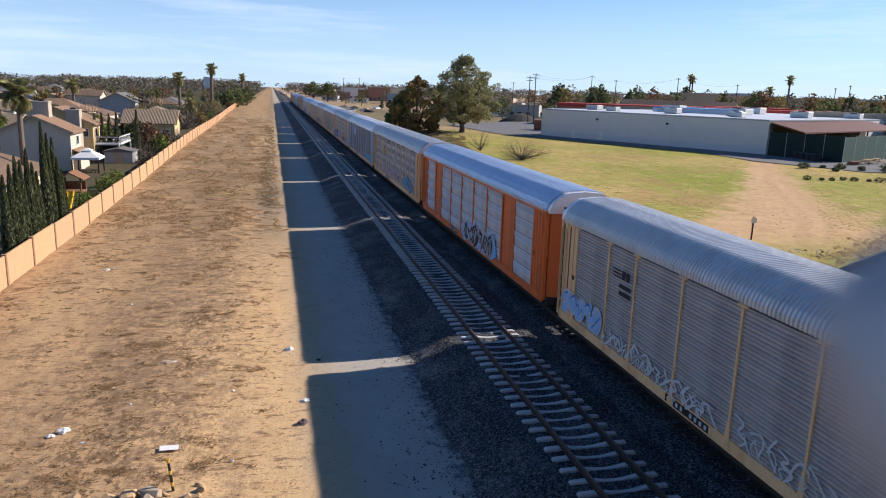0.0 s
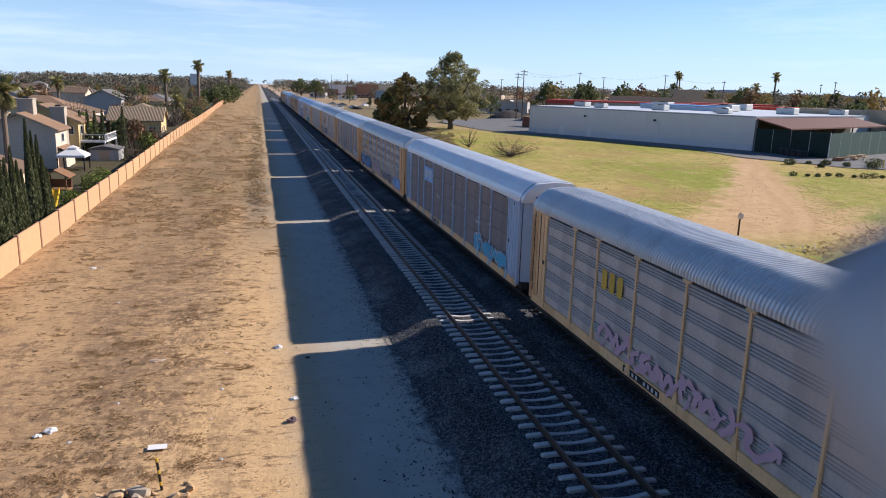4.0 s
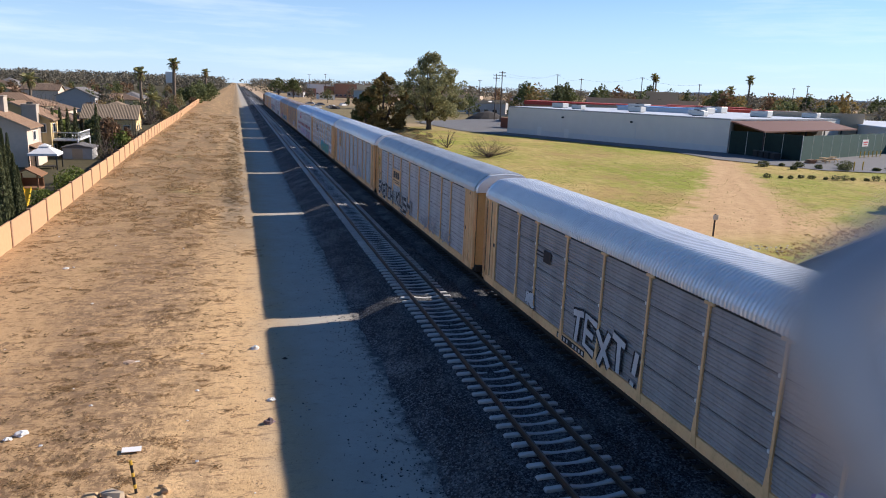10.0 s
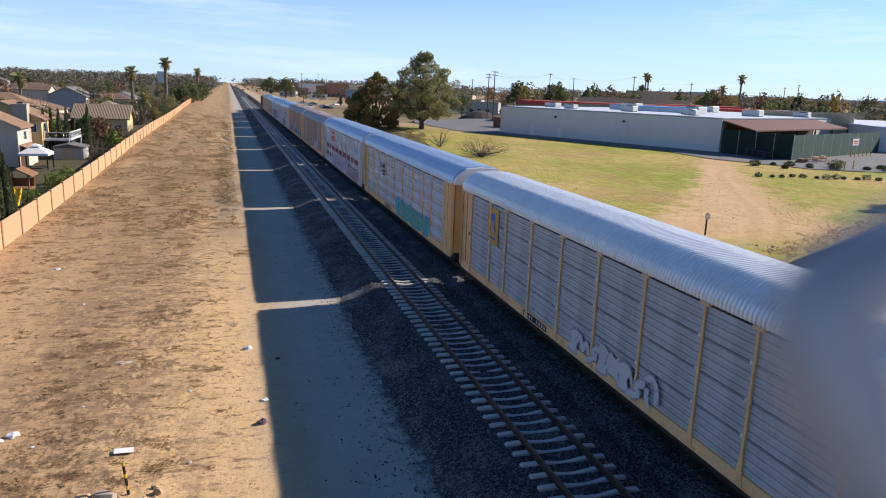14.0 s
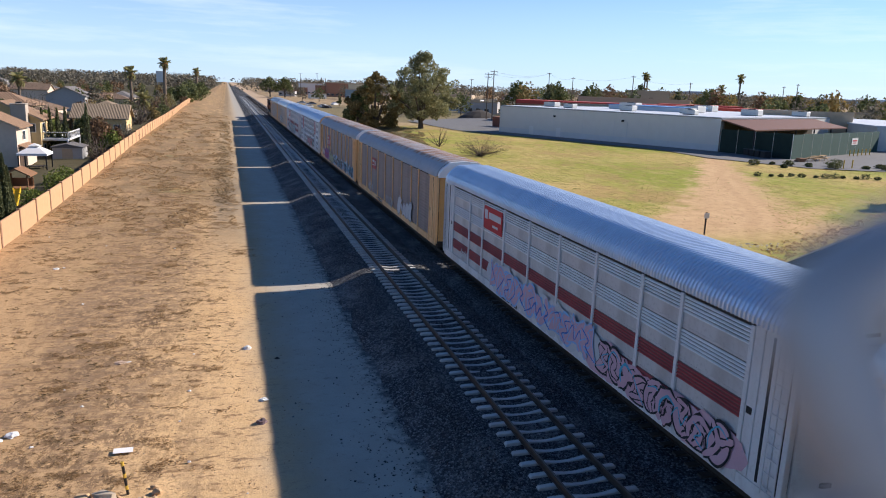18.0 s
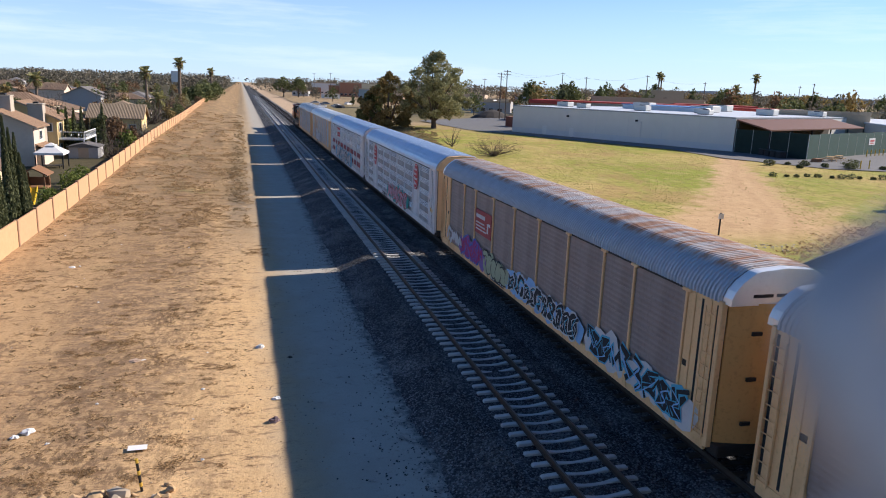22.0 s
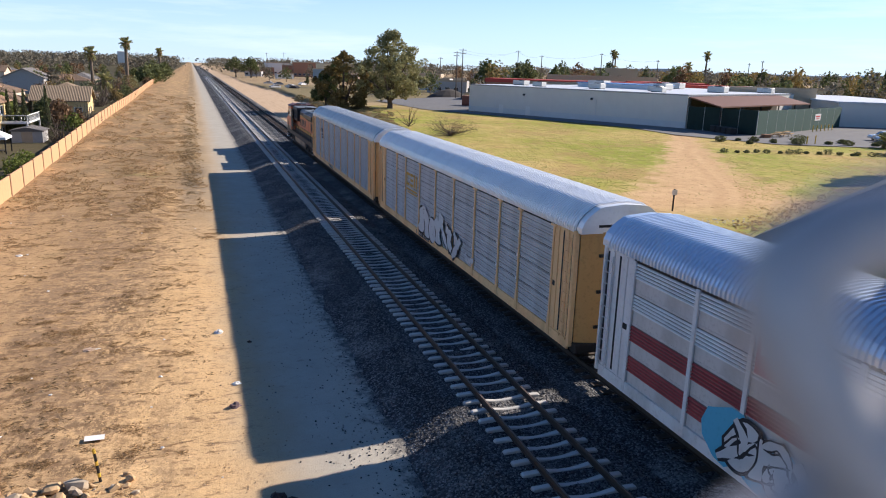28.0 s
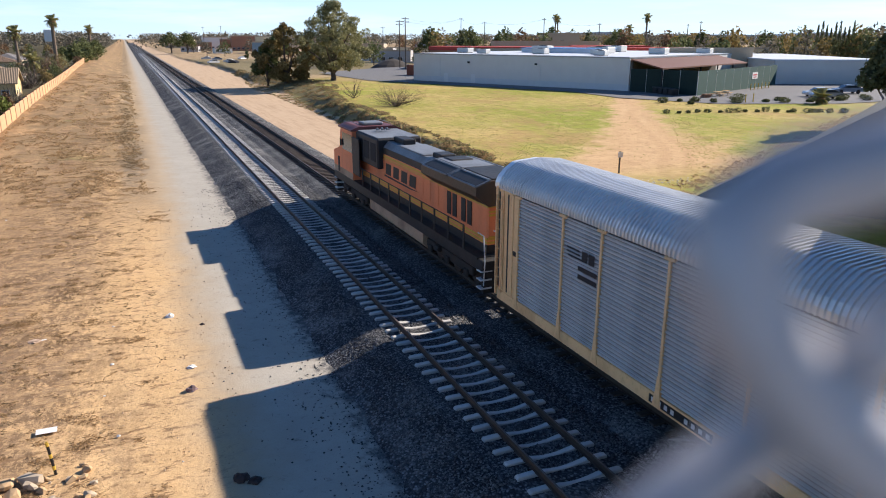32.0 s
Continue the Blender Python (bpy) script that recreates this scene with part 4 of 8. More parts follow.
def autorack(label, panel, frame, roof, style="rib", gable=None, door=None, stripe=None, solid_bays=(), sill=None, flat=False, eave=None, louvre=None):
    car = thing("autorack_car", (X_TRAIN, 0, 0), label, "rail car", "train cars")
    for i, (a, b) in enumerate(zip(EDGES, EDGES[1:])):
        w = round(b - a - 0.03, 3)
        kind = "smooth" if i in solid_bays else style
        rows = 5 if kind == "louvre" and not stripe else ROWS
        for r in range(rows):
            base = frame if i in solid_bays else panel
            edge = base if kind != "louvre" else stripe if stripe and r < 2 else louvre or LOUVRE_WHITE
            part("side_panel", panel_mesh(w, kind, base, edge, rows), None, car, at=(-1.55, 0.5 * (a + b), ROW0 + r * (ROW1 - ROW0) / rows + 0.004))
    if style == "rib":
        # bright clips where the sheets meet the posts
        clip = cached("clip", lambda: Build().box(-0.05, -0.035, -0.05, 0.0, 0.035, 0.05, 0.008), LOUVRE_WHITE)
        for y in EDGES[1:-1]:
            for r in (1, 2, 3):
                part("clip", clip, None, car, at=(-1.585, y + 0.10, ROW0 + r * (ROW1 - ROW0) / ROWS))
    part("far_side", Build().box(1.52, EDGES[0], ROW0, 1.56, EDGES[-1], ROW1), panel, car)
    for y in EDGES:
        part("far_post", cached("far_post", lambda: Build().box(0, -0.06, -0.3, 0.07, 0.06, 3.75), frame), None, car, at=(1.56, y, 1.03))
    me = cached("flat_post" if flat else "side_post", lambda: post_shape(flat), frame)
    for y in EDGES:
        part("side_post", me, None, car, at=(-1.56, y, 1.03))
    part("side_sill", Build().box(-1.62, -13.3, 0.66, -1.52, 13.3, 1.03, 0.015), sill or frame, car)
    part("far_sill", Build().box(1.52, -13.3, 0.66, 1.62, 13.3, 1.03, 0.015), sill or frame, car)
    part("eave", Build().box(-1.585, -13.3, 4.72, -1.50, 13.3, 4.83).box(1.50, -13.3, 4.72, 1.585, 13.3, 4.83), eave or BLACK, car)
    if eave:
        part("eave_strip", Build().box(-1.64, -13.3, 4.70, -1.586, 13.3, 4.87, 0.015), eave, car)
    sill_marks(car, 3.4, BLACK, WHITE_P)
    part("deck", Build().box(-1.5, -13.3, 0.85, 1.5, 13.3, 0.95).box(-1.49, -13.2, 1.0, -1.47, 13.2, 4.75).box(-0.35, -13.0, 0.45, 0.35, 13.0, 0.86), INNER, car)
    part("roof", cached("roof", roof_shape, roof), None, car)
    for s in (-1, 1):
        car_end(car, s, frame, gable or roof, door or (DOOR_TAN if frame is FRAME_YELLOW else frame))
        truck(car, s * 9.9)
    return car


TRAIN = []


def couple(car, k):
    """Joins a car to the train as the k-th."""
    TRAIN.append((car, 14.03 + PITCH * k))


NSBARS = [(0.0, 0.78, 0.42, 0.83), (0.0, 0.68, 0.45, 0.73), (0.05, 0.58, 0.5, 0.63), (0.5, 0.58, 0.68, 0.85), (0.72, 0.58, 0.9, 0.85), (0.4, 0.32, 1.0, 0.44), (0.4, 0.1, 1.0, 0.22)]


def make_train():
    c = autorack("grey ribbed autorack car with dull yellow posts and white graffiti", PANEL_TAN, FRAME_YELLOW, ROOF_GREY, "fine", gable=ROOF_WHITE)
    placard(c, 8.7, 7.3, 3.0, 4.2, None, NSBARS, BLACK_P)
    graffiti(c, 12.9, 9.3, 1.0, 2.2, SKY_P, WHITE_P, 1, line=BLUE_P)
    graffiti(c, 9.2, 1.8, 0.95, 1.75, None, WHITE_P, 2, thick=0.05)
    graffiti(c, 8.6, 2.6, 0.90, 1.60, None, WHITE_P, 202, thick=0.035)
    graffiti(c, 1.2, -3.4, 1.0, 1.95, None, WHITE_P, 3, thick=0.035)
    graffiti(c, 0.8, -3.0, 0.9, 1.6, None, WHITE_P, 203, thick=0.03)
    couple(c, 0)
    c = autorack("orange-framed autorack car with silver louvred panels", PANEL_WHITE, FRAME_ORANGE, ROOF_BLUE, "louvre", gable=ROOF_WHITE, door=FRAME_ORANGE, solid_bays=(1, 7), flat=True, eave=FRAME_ORANGE)
    graffiti(c, 0.2, -5.6, 0.75, 2.1, BLACK_P, WHITE_P, 4, thick=0.24, base=SKY_P, line=GREY_P, sharp=True)
    graffiti(c, 12.6, 1.0, 0.9, 2.2, None, WHITE_P, 44, thick=0.016)
    couple(c, 1)
    c = autorack("dusty grey autorack car with yellow posts and cyan graffiti", PANEL_TAN, FRAME_YELLOW, ROOF_GREY, "louvre", louvre=LOUVRE_DUST)
    placard(c, 6.6, 5.0, 3.1, 3.9, None, [(0, 0, .24, .9), (.36, 0, .6, .9), (.72, 0, .96, .9)], YELLOW_P)
    graffiti(c, -6.0, -10.5, 0.95, 2.1, CYAN_P, BLACK_P, 5, line=WHITE_P)
    graffiti(c, 6.4, -3.0, 0.95, 2.0, None, PINK_P, 6, thick=0.09)
    couple(c, 2)
    c = autorack("dark brown autorack car with pale blue posts", PANEL_BROWN, FRAME_PALE, ROOF_WHITE, sill=FRAME_YELLOW)
    placard(c, 6.9, 4.4, 3.3, 4.3, SKY_P, [(.1, .2, .44, .8), (.54, .65, .92, .8), (.66, .2, .80, .65)], WHITE_P)
    for yc in (2.4, -1.6, -7.0):
        graffiti(c, yc + 0.5, yc - 0.5, 2.55, 2.75, None, WHITE_P, 7 + int(yc), thick=0.10)
    graffiti(c, -6.4, -12.0, 1.0, 2.0, CYAN_P, WHITE_P, 9)
    couple(c, 3)
    c = autorack("grey autorack car with yellow posts and blue wildstyle graffiti", PANEL_TAN, FRAME_YELLOW, ROOF_GREY, "louvre", louvre=LOUVRE_DUST, gable=ROOF_WHITE)
    placard(c, 8.6, 7.3, 3.0, 3.9, None, [(0, 0.5, .28, 1), (.36, .5, .62, 1), (.7, .5, 1, 1), (0, 0, 1, .2)], YELLOW_P)
    placard(c, 12.9, 12.1, 3.2, 4.0, YELLOW_P, [(0.1, .2, .9, .4), (.1, .6, .9, .8)], BROWN_P)
    graffiti(c, 12.0, 5.0, 0.9, 2.2, BLUE_P, CYAN_P, 10, base=BLACK_P, line=WHITE_P, sharp=True)
    graffiti(c, 3.4, -1.5, 0.9, 2.1, None, PINK_P, 11, thick=0.08)
    graffiti(c, -2.6, -7.6, 0.9, 1.9, BLACK_P, WHITE_P, 12, line=PINK_P)
    graffiti(c, -8.8, -12.2, 0.9, 1.9, SKY_P, BLUE_P, 13)
    couple(c, 4)
    c = autorack("grey autorack car with yellow posts and a bright silver roof", PANEL_DARK, FRAME_YELLOW, ROOF_WHITE)
    placard(c, 7.0, 5.6, 3.0, 4.0, None, [(0, .6, .5, .66), (0, .45, .5, .51), (.5, .3, 1, .8)], BLACK_P)
    block_word(c, "TEXT!", 3.4, -1.6, 1.0, 2.35, WHITE_P, BLACK_P, -0.02)
    graffiti(c, -8.6, -13.0, 0.9, 1.9, WHITE_P, PURPLE_P, 15)
    graffiti(c, 7.8, 6.9, 1.1, 1.8, WHITE_P, BLACK_P, 45)
    couple(c, 5)
    c = autorack("grey autorack car with yellow posts and black and white graffiti", PANEL_GREY, FRAME_YELLOW, ROOF_GREY, gable=ROOF_WHITE)
    placard(c, 6.9, 4.4, 2.55, 3.75, FRAME_YELLOW, [(.1, .42, .32, .85), (.38, .42, .6, .85), (.66, .42, .9, .85), (.1, .24, .9, .3), (.3, .12, .9, .17)], BLACK_P)
    placard(c, 12.9, 12.2, 3.3, 4.1, YELLOW_P, [(0.15, .2, .85, .35), (.15, .6, .85, .75)], BROWN_P)
    block_word(c, "SKETCH", 12.7, 6.6, 0.95, 2.15, BLACK_P, WHITE_P, 0.0, 0.10)
    block_word(c, "KUSH", 5.6, 0.6, 0.95, 2.2, BLACK_P, WHITE_P, 0.0, 0.11)
    graffiti(c, -2.6, -6.2, 0.85, 2.0, None, GREY_P, 117, thick=0.06)
    graffiti(c, -7.0, -9.6, 0.9, 1.8, None, GREY_P, 118, thick=0.05)
    couple(c, 6)
    c = autorack("grey autorack car with thin yellow posts and a small yellow placard", PANEL_LIGHT, FRAME_YELLOW, ROOF_WHITE)
    placard(c, 9.4, 8.0, 2.9, 4.6, paint("placard_yellow", (0.60, 0.34, 0.10)), [(.3, .66, .7, .84), (.15, .14, .85, .19)], BLUE_P)
    placard(c, 9.0, 8.4, 3.45, 4.0, RED_P, [(.2, 0, .32, 1), (.45, 0, .57, 1), (.70, 0, .82, 1)], WHITE_P)
    placard(c, -12.2, -12.9, 2.9, 3.15, YELLOW_P)
    graffiti(c, 0.2, -5.4, 0.78, 1.9, WHITE_P, GREY_P, 18, thick=0.12)
    couple(c, 7)
    c = autorack("silver louvred autorack car with yellow posts and teal scrawls", PANEL_GREY, FRAME_YELLOW, ROOF_BLUE, "louvre", gable=ROOF_WHITE)
    placard(c, 6.6, 4.6, 2.9, 4.1, None, NSBARS, BLACK_P)
    graffiti(c, 11.5, 3.0, 0.9, 2.1, None, WHITE_P, 19, thick=0.025)
    graffiti(c, 11.0, 4.0, 0.85, 1.8, None, WHITE_P, 219, thick=0.02)
    graffiti(c, -0.2, -8.4, 0.75, 2.0, TEAL_P, TEAL_P, 20, thick=0.15, base=CYAN_P, line=YELLOW_P, sharp=True)
    couple(c, 8)
    c = autorack("white louvred autorack car with a maroon band and red sign", PANEL_WHITE, FRAME_WHITE, ROOF_BLUE, "louvre", stripe=PANEL_MAROON, flat=True)
    placard(c, 6.9, 4.5, 3.45, 4.55, RED_P, [(.06, .45, .22, .85), (.28, .5, .94, .78), (.5, .2, .8, .3)], WHITE_P)
    graffiti(c, 5.5, -4.6, 0.8, 2.2, PINK_P, SKY_P, 21, base=WHITE_P, line=BLUE_P)
    graffiti(c, -4.9, -11.6, 0.75, 1.95, PINK_P, BLACK_P, 22, base=PINK_P, line=CYAN_P)
    graffiti(c, 10.4, 9.2, 1.2, 1.7, None, WHITE_P, 23, thick=0.08)
    couple(c, 9)
    c = autorack("dark brown autorack car with yellow posts and a rusting roof", PANEL_BROWN, FRAME_YELLOW, ROOF_RUST, "sheet", gable=ROOF_WHITE)
    placard(c, 6.6, 5.0, 3.1, 4.0, PANEL_MAROON, [(.1, .6, .6, .8), (.1, .3, .6, .38), (.7, .3, .92, .75)], WHITE_P)
    graffiti(c, -3.4, -7.6, 0.9, 2.2, WHITE_P, GREY_P, 24)
    graffiti(c, 8.0, 6.0, 0.9, 1.8, None, GREY_P, 25, thick=0.1)
    graffiti(c, 0.5, -1.8, 0.9, 1.7, None, GREY_P, 26, thick=0.1)
    couple(c, 10)
    c = autorack("brown autorack car with maroon sign, many graffiti and rusting roof", PANEL_BROWN, FRAME_YELLOW, ROOF_RUST, "sheet", gable=ROOF_WHITE)
    placard(c, 6.9, 4.4, 2.6, 3.85, PANEL_MAROON, [(.06, .66, .62, .82), (.06, .44, .6, .50), (.06, .30, .66, .36), (.06, .16, .72, .22), (.76, .2, .84, .6), (.84, .5, .95, .62)], WHITE_P)
    graffiti(c, 11.9, 9.4, 0.9, 2.0, None, WHITE_P, 27, thick=0.10)
    graffiti(c, 9.2, 5.6, 0.85, 2.1, MAGENTA_P, BLUE_P, 28, base=PURPLE_P, line=RED_P)
    graffiti(c, 5.4, 2.0, 0.85, 1.9, LIME_P, BLACK_P, 29, base=LIME_P)
    graffiti(c, 1.6, -5.6, 0.85, 1.95, BLACK_P, WHITE_P, 30, base=SKY_P, line=CYAN_P)
    graffiti(c, -6.6, -12.4, 0.85, 2.0, BLACK_P, CYAN_P, 31, base=WHITE_P, line=SKY_P, sharp=True)
    couple(c, 11)
    c = autorack("white louvred autorack car with red eight-sided signs and amber gable", PANEL_SLATE, FRAME_WHITE, ROOF_BLUE, "louvre", gable=FRAME_YELLOW, door=FRAME_YELLOW, solid_bays=(1, 7), flat=True)
    for yc in (-8.07, 8.07):
        o = [(yc + 0.72 * math.cos(math.pi / 8 + k * math.pi / 4), 3.75 + 0.95 * math.sin(math.pi / 8 + k * math.pi / 4)) for k in range(8)]
        p = part("placard", Build().prism(o, -1.640, -1.615, "x"), RED_P, c, "red eight-sided sign")
        rim = [(yc + 0.63 * math.cos(math.pi / 8 + k * math.pi / 4), 3.75 + 0.85 * math.sin(math.pi / 8 + k * math.pi / 4)) for k in range(8)]
        ring = Build()
        for k in range(8):
            stroke(ring, [rim[k], rim[(k + 1) % 8]], 0.022, -1.6435, 0.0)
        part("rim_line", ring, WHITE_P, p)
        for k, w in enumerate((0.62, 0.42, 0.74, 0.56)):
            z = 4.18 - 0.33 * k
            part("mark", Build().box(-1.645, yc + 0.16, z - 0.02, -1.641, yc + 0.42, z + 0.21), WHITE_P, p, "bold initial as a plain block")
            part("mark", Build().box(-1.645, yc + 0.10 - w * 0.62, z, -1.641, yc + 0.10, z + 0.13), WHITE_P, p)
    graffiti(c, 1.8, -5.4, 0.85, 2.1, PINK_P, RED_P, 32, thick=0.14, base=TEAL_P, line=BLACK_P)
    placard(c, -12.2, -12.8, 2.0, 2.25, YELLOW_P)
    couple(c, 12)
    c = autorack("white louvred autorack car with maroon band and cyan graffiti", PANEL_WHITE, FRAME_WHITE, ROOF_BLUE, "louvre", stripe=PANEL_MAROON, flat=True)
    placard(c, 6.9, 4.5, 3.45, 4.55, RED_P, [(.06, .45, .22, .85), (.28, .5, .94, .78), (.5, .2, .8, .3)], WHITE_P)
    graffiti(c, 7.4, -5.0, 0.75, 2.3, WHITE_P, BLACK_P, 33, base=CYAN_P, line=BLACK_P)
    couple(c, 13)
    c = autorack("light grey autorack car with yellow posts and white bubble graffiti", PANEL_LIGHT, FRAME_YELLOW, ROOF_WHITE)
    placard(c, 6.8, 4.6, 3.2, 3.95, None, [(0, 0, .07, 1), (.07, 0, .28, .2), (.07, .8, .28, 1), (.36, .4, .60, .6), (.36, 0, .60, .2), (.36, .8, .60, 1), (.68, 0, .76, 1), (.88, 0, .96, 1), (.0, -.34, .98, -.22), (.12, -.56, .98, -.46)], paint("amber", (0.66, 0.36, 0.05)))
    graffiti(c, 4.0, -2.6, 0.85, 2.4, WHITE_P, BLACK_P, 35, thick=0.17)
    graffiti(c, -3.2, -4.4, 1.1, 1.6, None, WHITE_P, 36, thick=0.1)
    couple(c, 14)
    c = autorack("pale grey ribbed autorack car with clean yellow posts", PANEL_LIGHT, FRAME_YELLOW, ROOF_GREY, "fine", gable=ROOF_WHITE)
    placard(c, 8.8, 7.2, 2.9, 4.1, None, NSBARS, BLACK_P)
    couple(c, 15)


make_train()


def make_locomotive():
    orange = worn("loco_orange", (0.80, 0.25, 0.105), (0.48, 0.16, 0.08), 0.5, 0, 0.45, streak=True)
    yellow = worn("loco_yellow", (0.62, 0.38, 0.06), None, 0.5, 0, 0.4)
    black = worn("loco_black", (0.022, 0.022, 0.024), (0.05, 0.045, 0.04), 0.55, 0, 0.5)
    grey = worn("loco_roof_grey", (0.24, 0.25, 0.26), (0.10, 0.10, 0.10), 0.5, 0.3, 0.5)
    tank = worn("loco_tank", (0.42, 0.30, 0.20), (0.12, 0.09, 0.07), 0.7, 0, 0.6)
    glass = Mat("loco_glass", 0.08, 0, 0.6).done((0.015, 0.02, 0.025))
    lo = thing("locomotive", (X_TRAIN, 0, 0), "orange and black diesel locomotive with grimy roof, at the train's tail", "locomotive")
    part("frame", Build().box(-1.5, -11.0, 1.15, 1.5, 11.0, 1.62, 0.04).box(-1.52, -10.6, 1.55, 1.52, 10.6, 1.66), black, lo)
    part("fuel_tank", Build().prism([(-1.42, 1.12), (-1.42, 0.62), (-1.15, 0.36), (1.15, 0.36), (1.42, 0.62), (1.42, 1.12)], -4.6, 3.6), tank, lo)
    # long hood: orange with yellow and black bands
    hood = part("hood", Build().box(-0.95, -10.3, 1.66, 0.95, 6.6, 4.25, 0.08), orange, lo)
    part("hood_band", Build().box(-0.966, -10.32, 1.66, 0.966, 6.5, 2.02), black, hood)
    part("hood_band", Build().box(-0.963, -10.312, 3.86, 0.963, 6.5, 4.20), black, hood)
    for z0, z1 in ((2.06, 2.16), (2.22, 2.30), (3.54, 3.62), (3.68, 3.80)):
        part("hood_band", Build().box(-0.964, -10.315, z0, 0.964, 6.5, z1), yellow, hood, "yellow stripe")
    part("hood_roof", Build().prism([(-0.95, 4.2), (-0.70, 4.50), (0.70, 4.50), (0.95, 4.2)], -6.6, 4.4), grey, hood)
    # painted emblem, as plain slanted blocks over a long bar
    for k in range(4):
        y = 2.0 - 1.22 * k
        part("hood_mark", Build().prism([(y, 2.82), (y - 0.86, 2.82), (y - 0.94, 3.42), (y - 0.08, 3.42)], -0.984, -0.979, "x"), black, hood, "black painted block")
    part("hood_mark", Build().prism([(2.2, 2.66), (-1.9, 2.66), (-2.9, 2.73), (2.2, 2.76)], -0.984, -0.979, "x"), black, hood, "black painted bar")
    for y in np.arange(-6.4, 5.6, 0.95):
        part("hood_door", Build().box(-0.975, y + 0.05, 2.54, -0.968, y + 0.88, 3.58), orange, hood)
    for y in (-8.9, -8.3, -7.4, -6.8):
        part("grille", Build().box(-0.985, y, 2.5, -0.966, y + 0.42, 3.5), black, hood, "dark air intake grille")
    # radiator section with overhanging wings at the hood's end
    bronze = worn("loco_wing_bronze", (0.085, 0.07, 0.055), (0.04, 0.035, 0.03), 0.45, 0.3, 0.4)
    part("radiator", Build().prism([(-0.97, 3.62), (-1.54, 4.06), (-1.54, 4.40), (-0.86, 4.64), (0.86, 4.64), (1.54, 4.40), (1.54, 4.06), (0.97, 3.62)], -10.45, -4.7), bronze, lo, "overhanging radiator wings")
    for q in (-1, 1):
        # grey rim round each dark mesh bay on the sloping wings
        def on_wing(u, y, lift):
            return (q * (1.52 - 0.64 * u), y, 4.405 + 0.232 * u + lift)
        for y0, y1 in ((-10.35, -7.75), (-7.55, -4.85)):
            mesh = Build().add([on_wing(u, y, h) for h in (0.004, 0.03) for u, y in ((0.12, y0 + 0.12), (0.9, y0 + 0.12), (0.9, y1 - 0.12), (0.12, y1 - 0.12))], [(3, 2, 1, 0), (4, 5, 6, 7), (0, 1, 5, 4), (1, 2, 6, 5), (2, 3, 7, 6), (3, 0, 4, 7)])
            bay = part("radiator_mesh", mesh, black, lo, "black radiator mesh")
            for (u0, a0), (u1, a1) in (((0.02, y0), (0.98, y0)), ((0.98, y0), (0.98, y1)), ((0.98, y1), (0.02, y1)), ((0.02, y1), (0.02, y0))):
                part("rim", Build().tube([on_wing(u0, a0, 0.02), on_wing(u1, a1, 0.02)], 0.045, 5), grey, bay)
    part("radiator_hatch", Build().box(-0.78, -10.3, 4.64, 0.78, -7.7, 4.70, 0.02), black, lo)
    part("radiator_hatch", Build().box(-0.78, -7.5, 4.64, 0.78, -4.8, 4.69, 0.02), grey, lo)
    for z in (3.20, 3.34, 2.3):
        part("end_stripe", Build().box(-0.9, -10.34, z, 0.9, -10.325, z + 0.08), yellow, hood)
    part("fan_box", Build().box(-0.55, -5.9, 4.5, 0.55, -4.9, 4.74, 0.05).box(-0.4, -4.3, 4.45, 0.4, -3.3, 4.72, 0.05), black, lo)
    part("roof_hatch", Build().box(-0.75, -3.0, 4.48, 0.75, 0.4, 4.56, 0.03).box(-0.5, -7.0, 4.6, 0.5, -6.2, 4.68, 0.03), grey, lo)
    part("exhaust", Build().box(-0.35, 0.8, 4.48, 0.35, 2.4, 4.78, 0.05), black, lo)
    part("blower_box", Build().box(-1.30, 2.4, 3.0, 1.30, 6.45, 4.66, 0.08), black, lo, "raised equipment box behind the cab")
    part("box_top", Build().box(-1.22, 2.5, 4.665, 1.22, 6.3, 4.70, 0.015), grey, lo)
    for y in (2.7, 3.9, 5.1):
        part("intake", Build().box(-1.32, y, 3.35, -1.30, y + 0.9, 4.35, 0.008), INNER, lo, "dark intake screen")
    # cab and nose
    prof = [(6.6, 1.66), (10.9, 1.66), (10.9, 2.95), (10.2, 3.15), (9.5, 3.3), (9.15, 4.45), (8.9, 4.68), (6.6, 4.68)]
    cab = part("cab", Build().prism(prof, -1.5, 1.5, "x"), orange, lo)
    part("cab_roof", Build().prism([(-1.58, 4.60), (1.58, 4.60), (1.58, 4.68), (1.1, 4.86), (-1.1, 4.86), (-1.58, 4.68)], 6.5, 9.4), worn("loco_cab_roof", (0.15, 0.05, 0.048), None, 0.5, 0, 0.5), cab)
    part("cab_band", Build().box(-1.512, 6.6, 1.66, -1.502, 10.8, 2.05), tank, cab, "dusty lower cab side")
    part("cab_window", Build().box(-1.515, 6.65, 3.30, -1.503, 8.75, 4.35), glass, cab)
    for x in (-1.0, 1.0):
        part("roof_rail", Build().tube([(x, 6.7, 4.86), (x, 6.7, 4.98), (x, 9.1, 4.98), (x, 9.1, 4.86)], 0.02, 5), grey, cab)
    part("roof_vent", Build().box(-0.6, 7.0, 4.86, 0.6, 8.2, 5.02, 0.04), grey, cab)
    for k in range(3):
        part("horn", Build().lathe([(0.03, 0.0), (0.04, 0.25), (0.09, 0.42)], (-0.3 + 0.3 * k, 5.0, 4.82), "y", 8), grey, lo)
    part("mirror", Build().box(-1.62, 8.8, 3.5, -1.54, 8.95, 3.9, 0.01), black, cab)
    part("windscreen", Build().prism([(9.28, 3.5), (9.04, 4.35), (9.07, 4.36), (9.31, 3.5)], -1.25, 1.25, "x"), glass, cab)
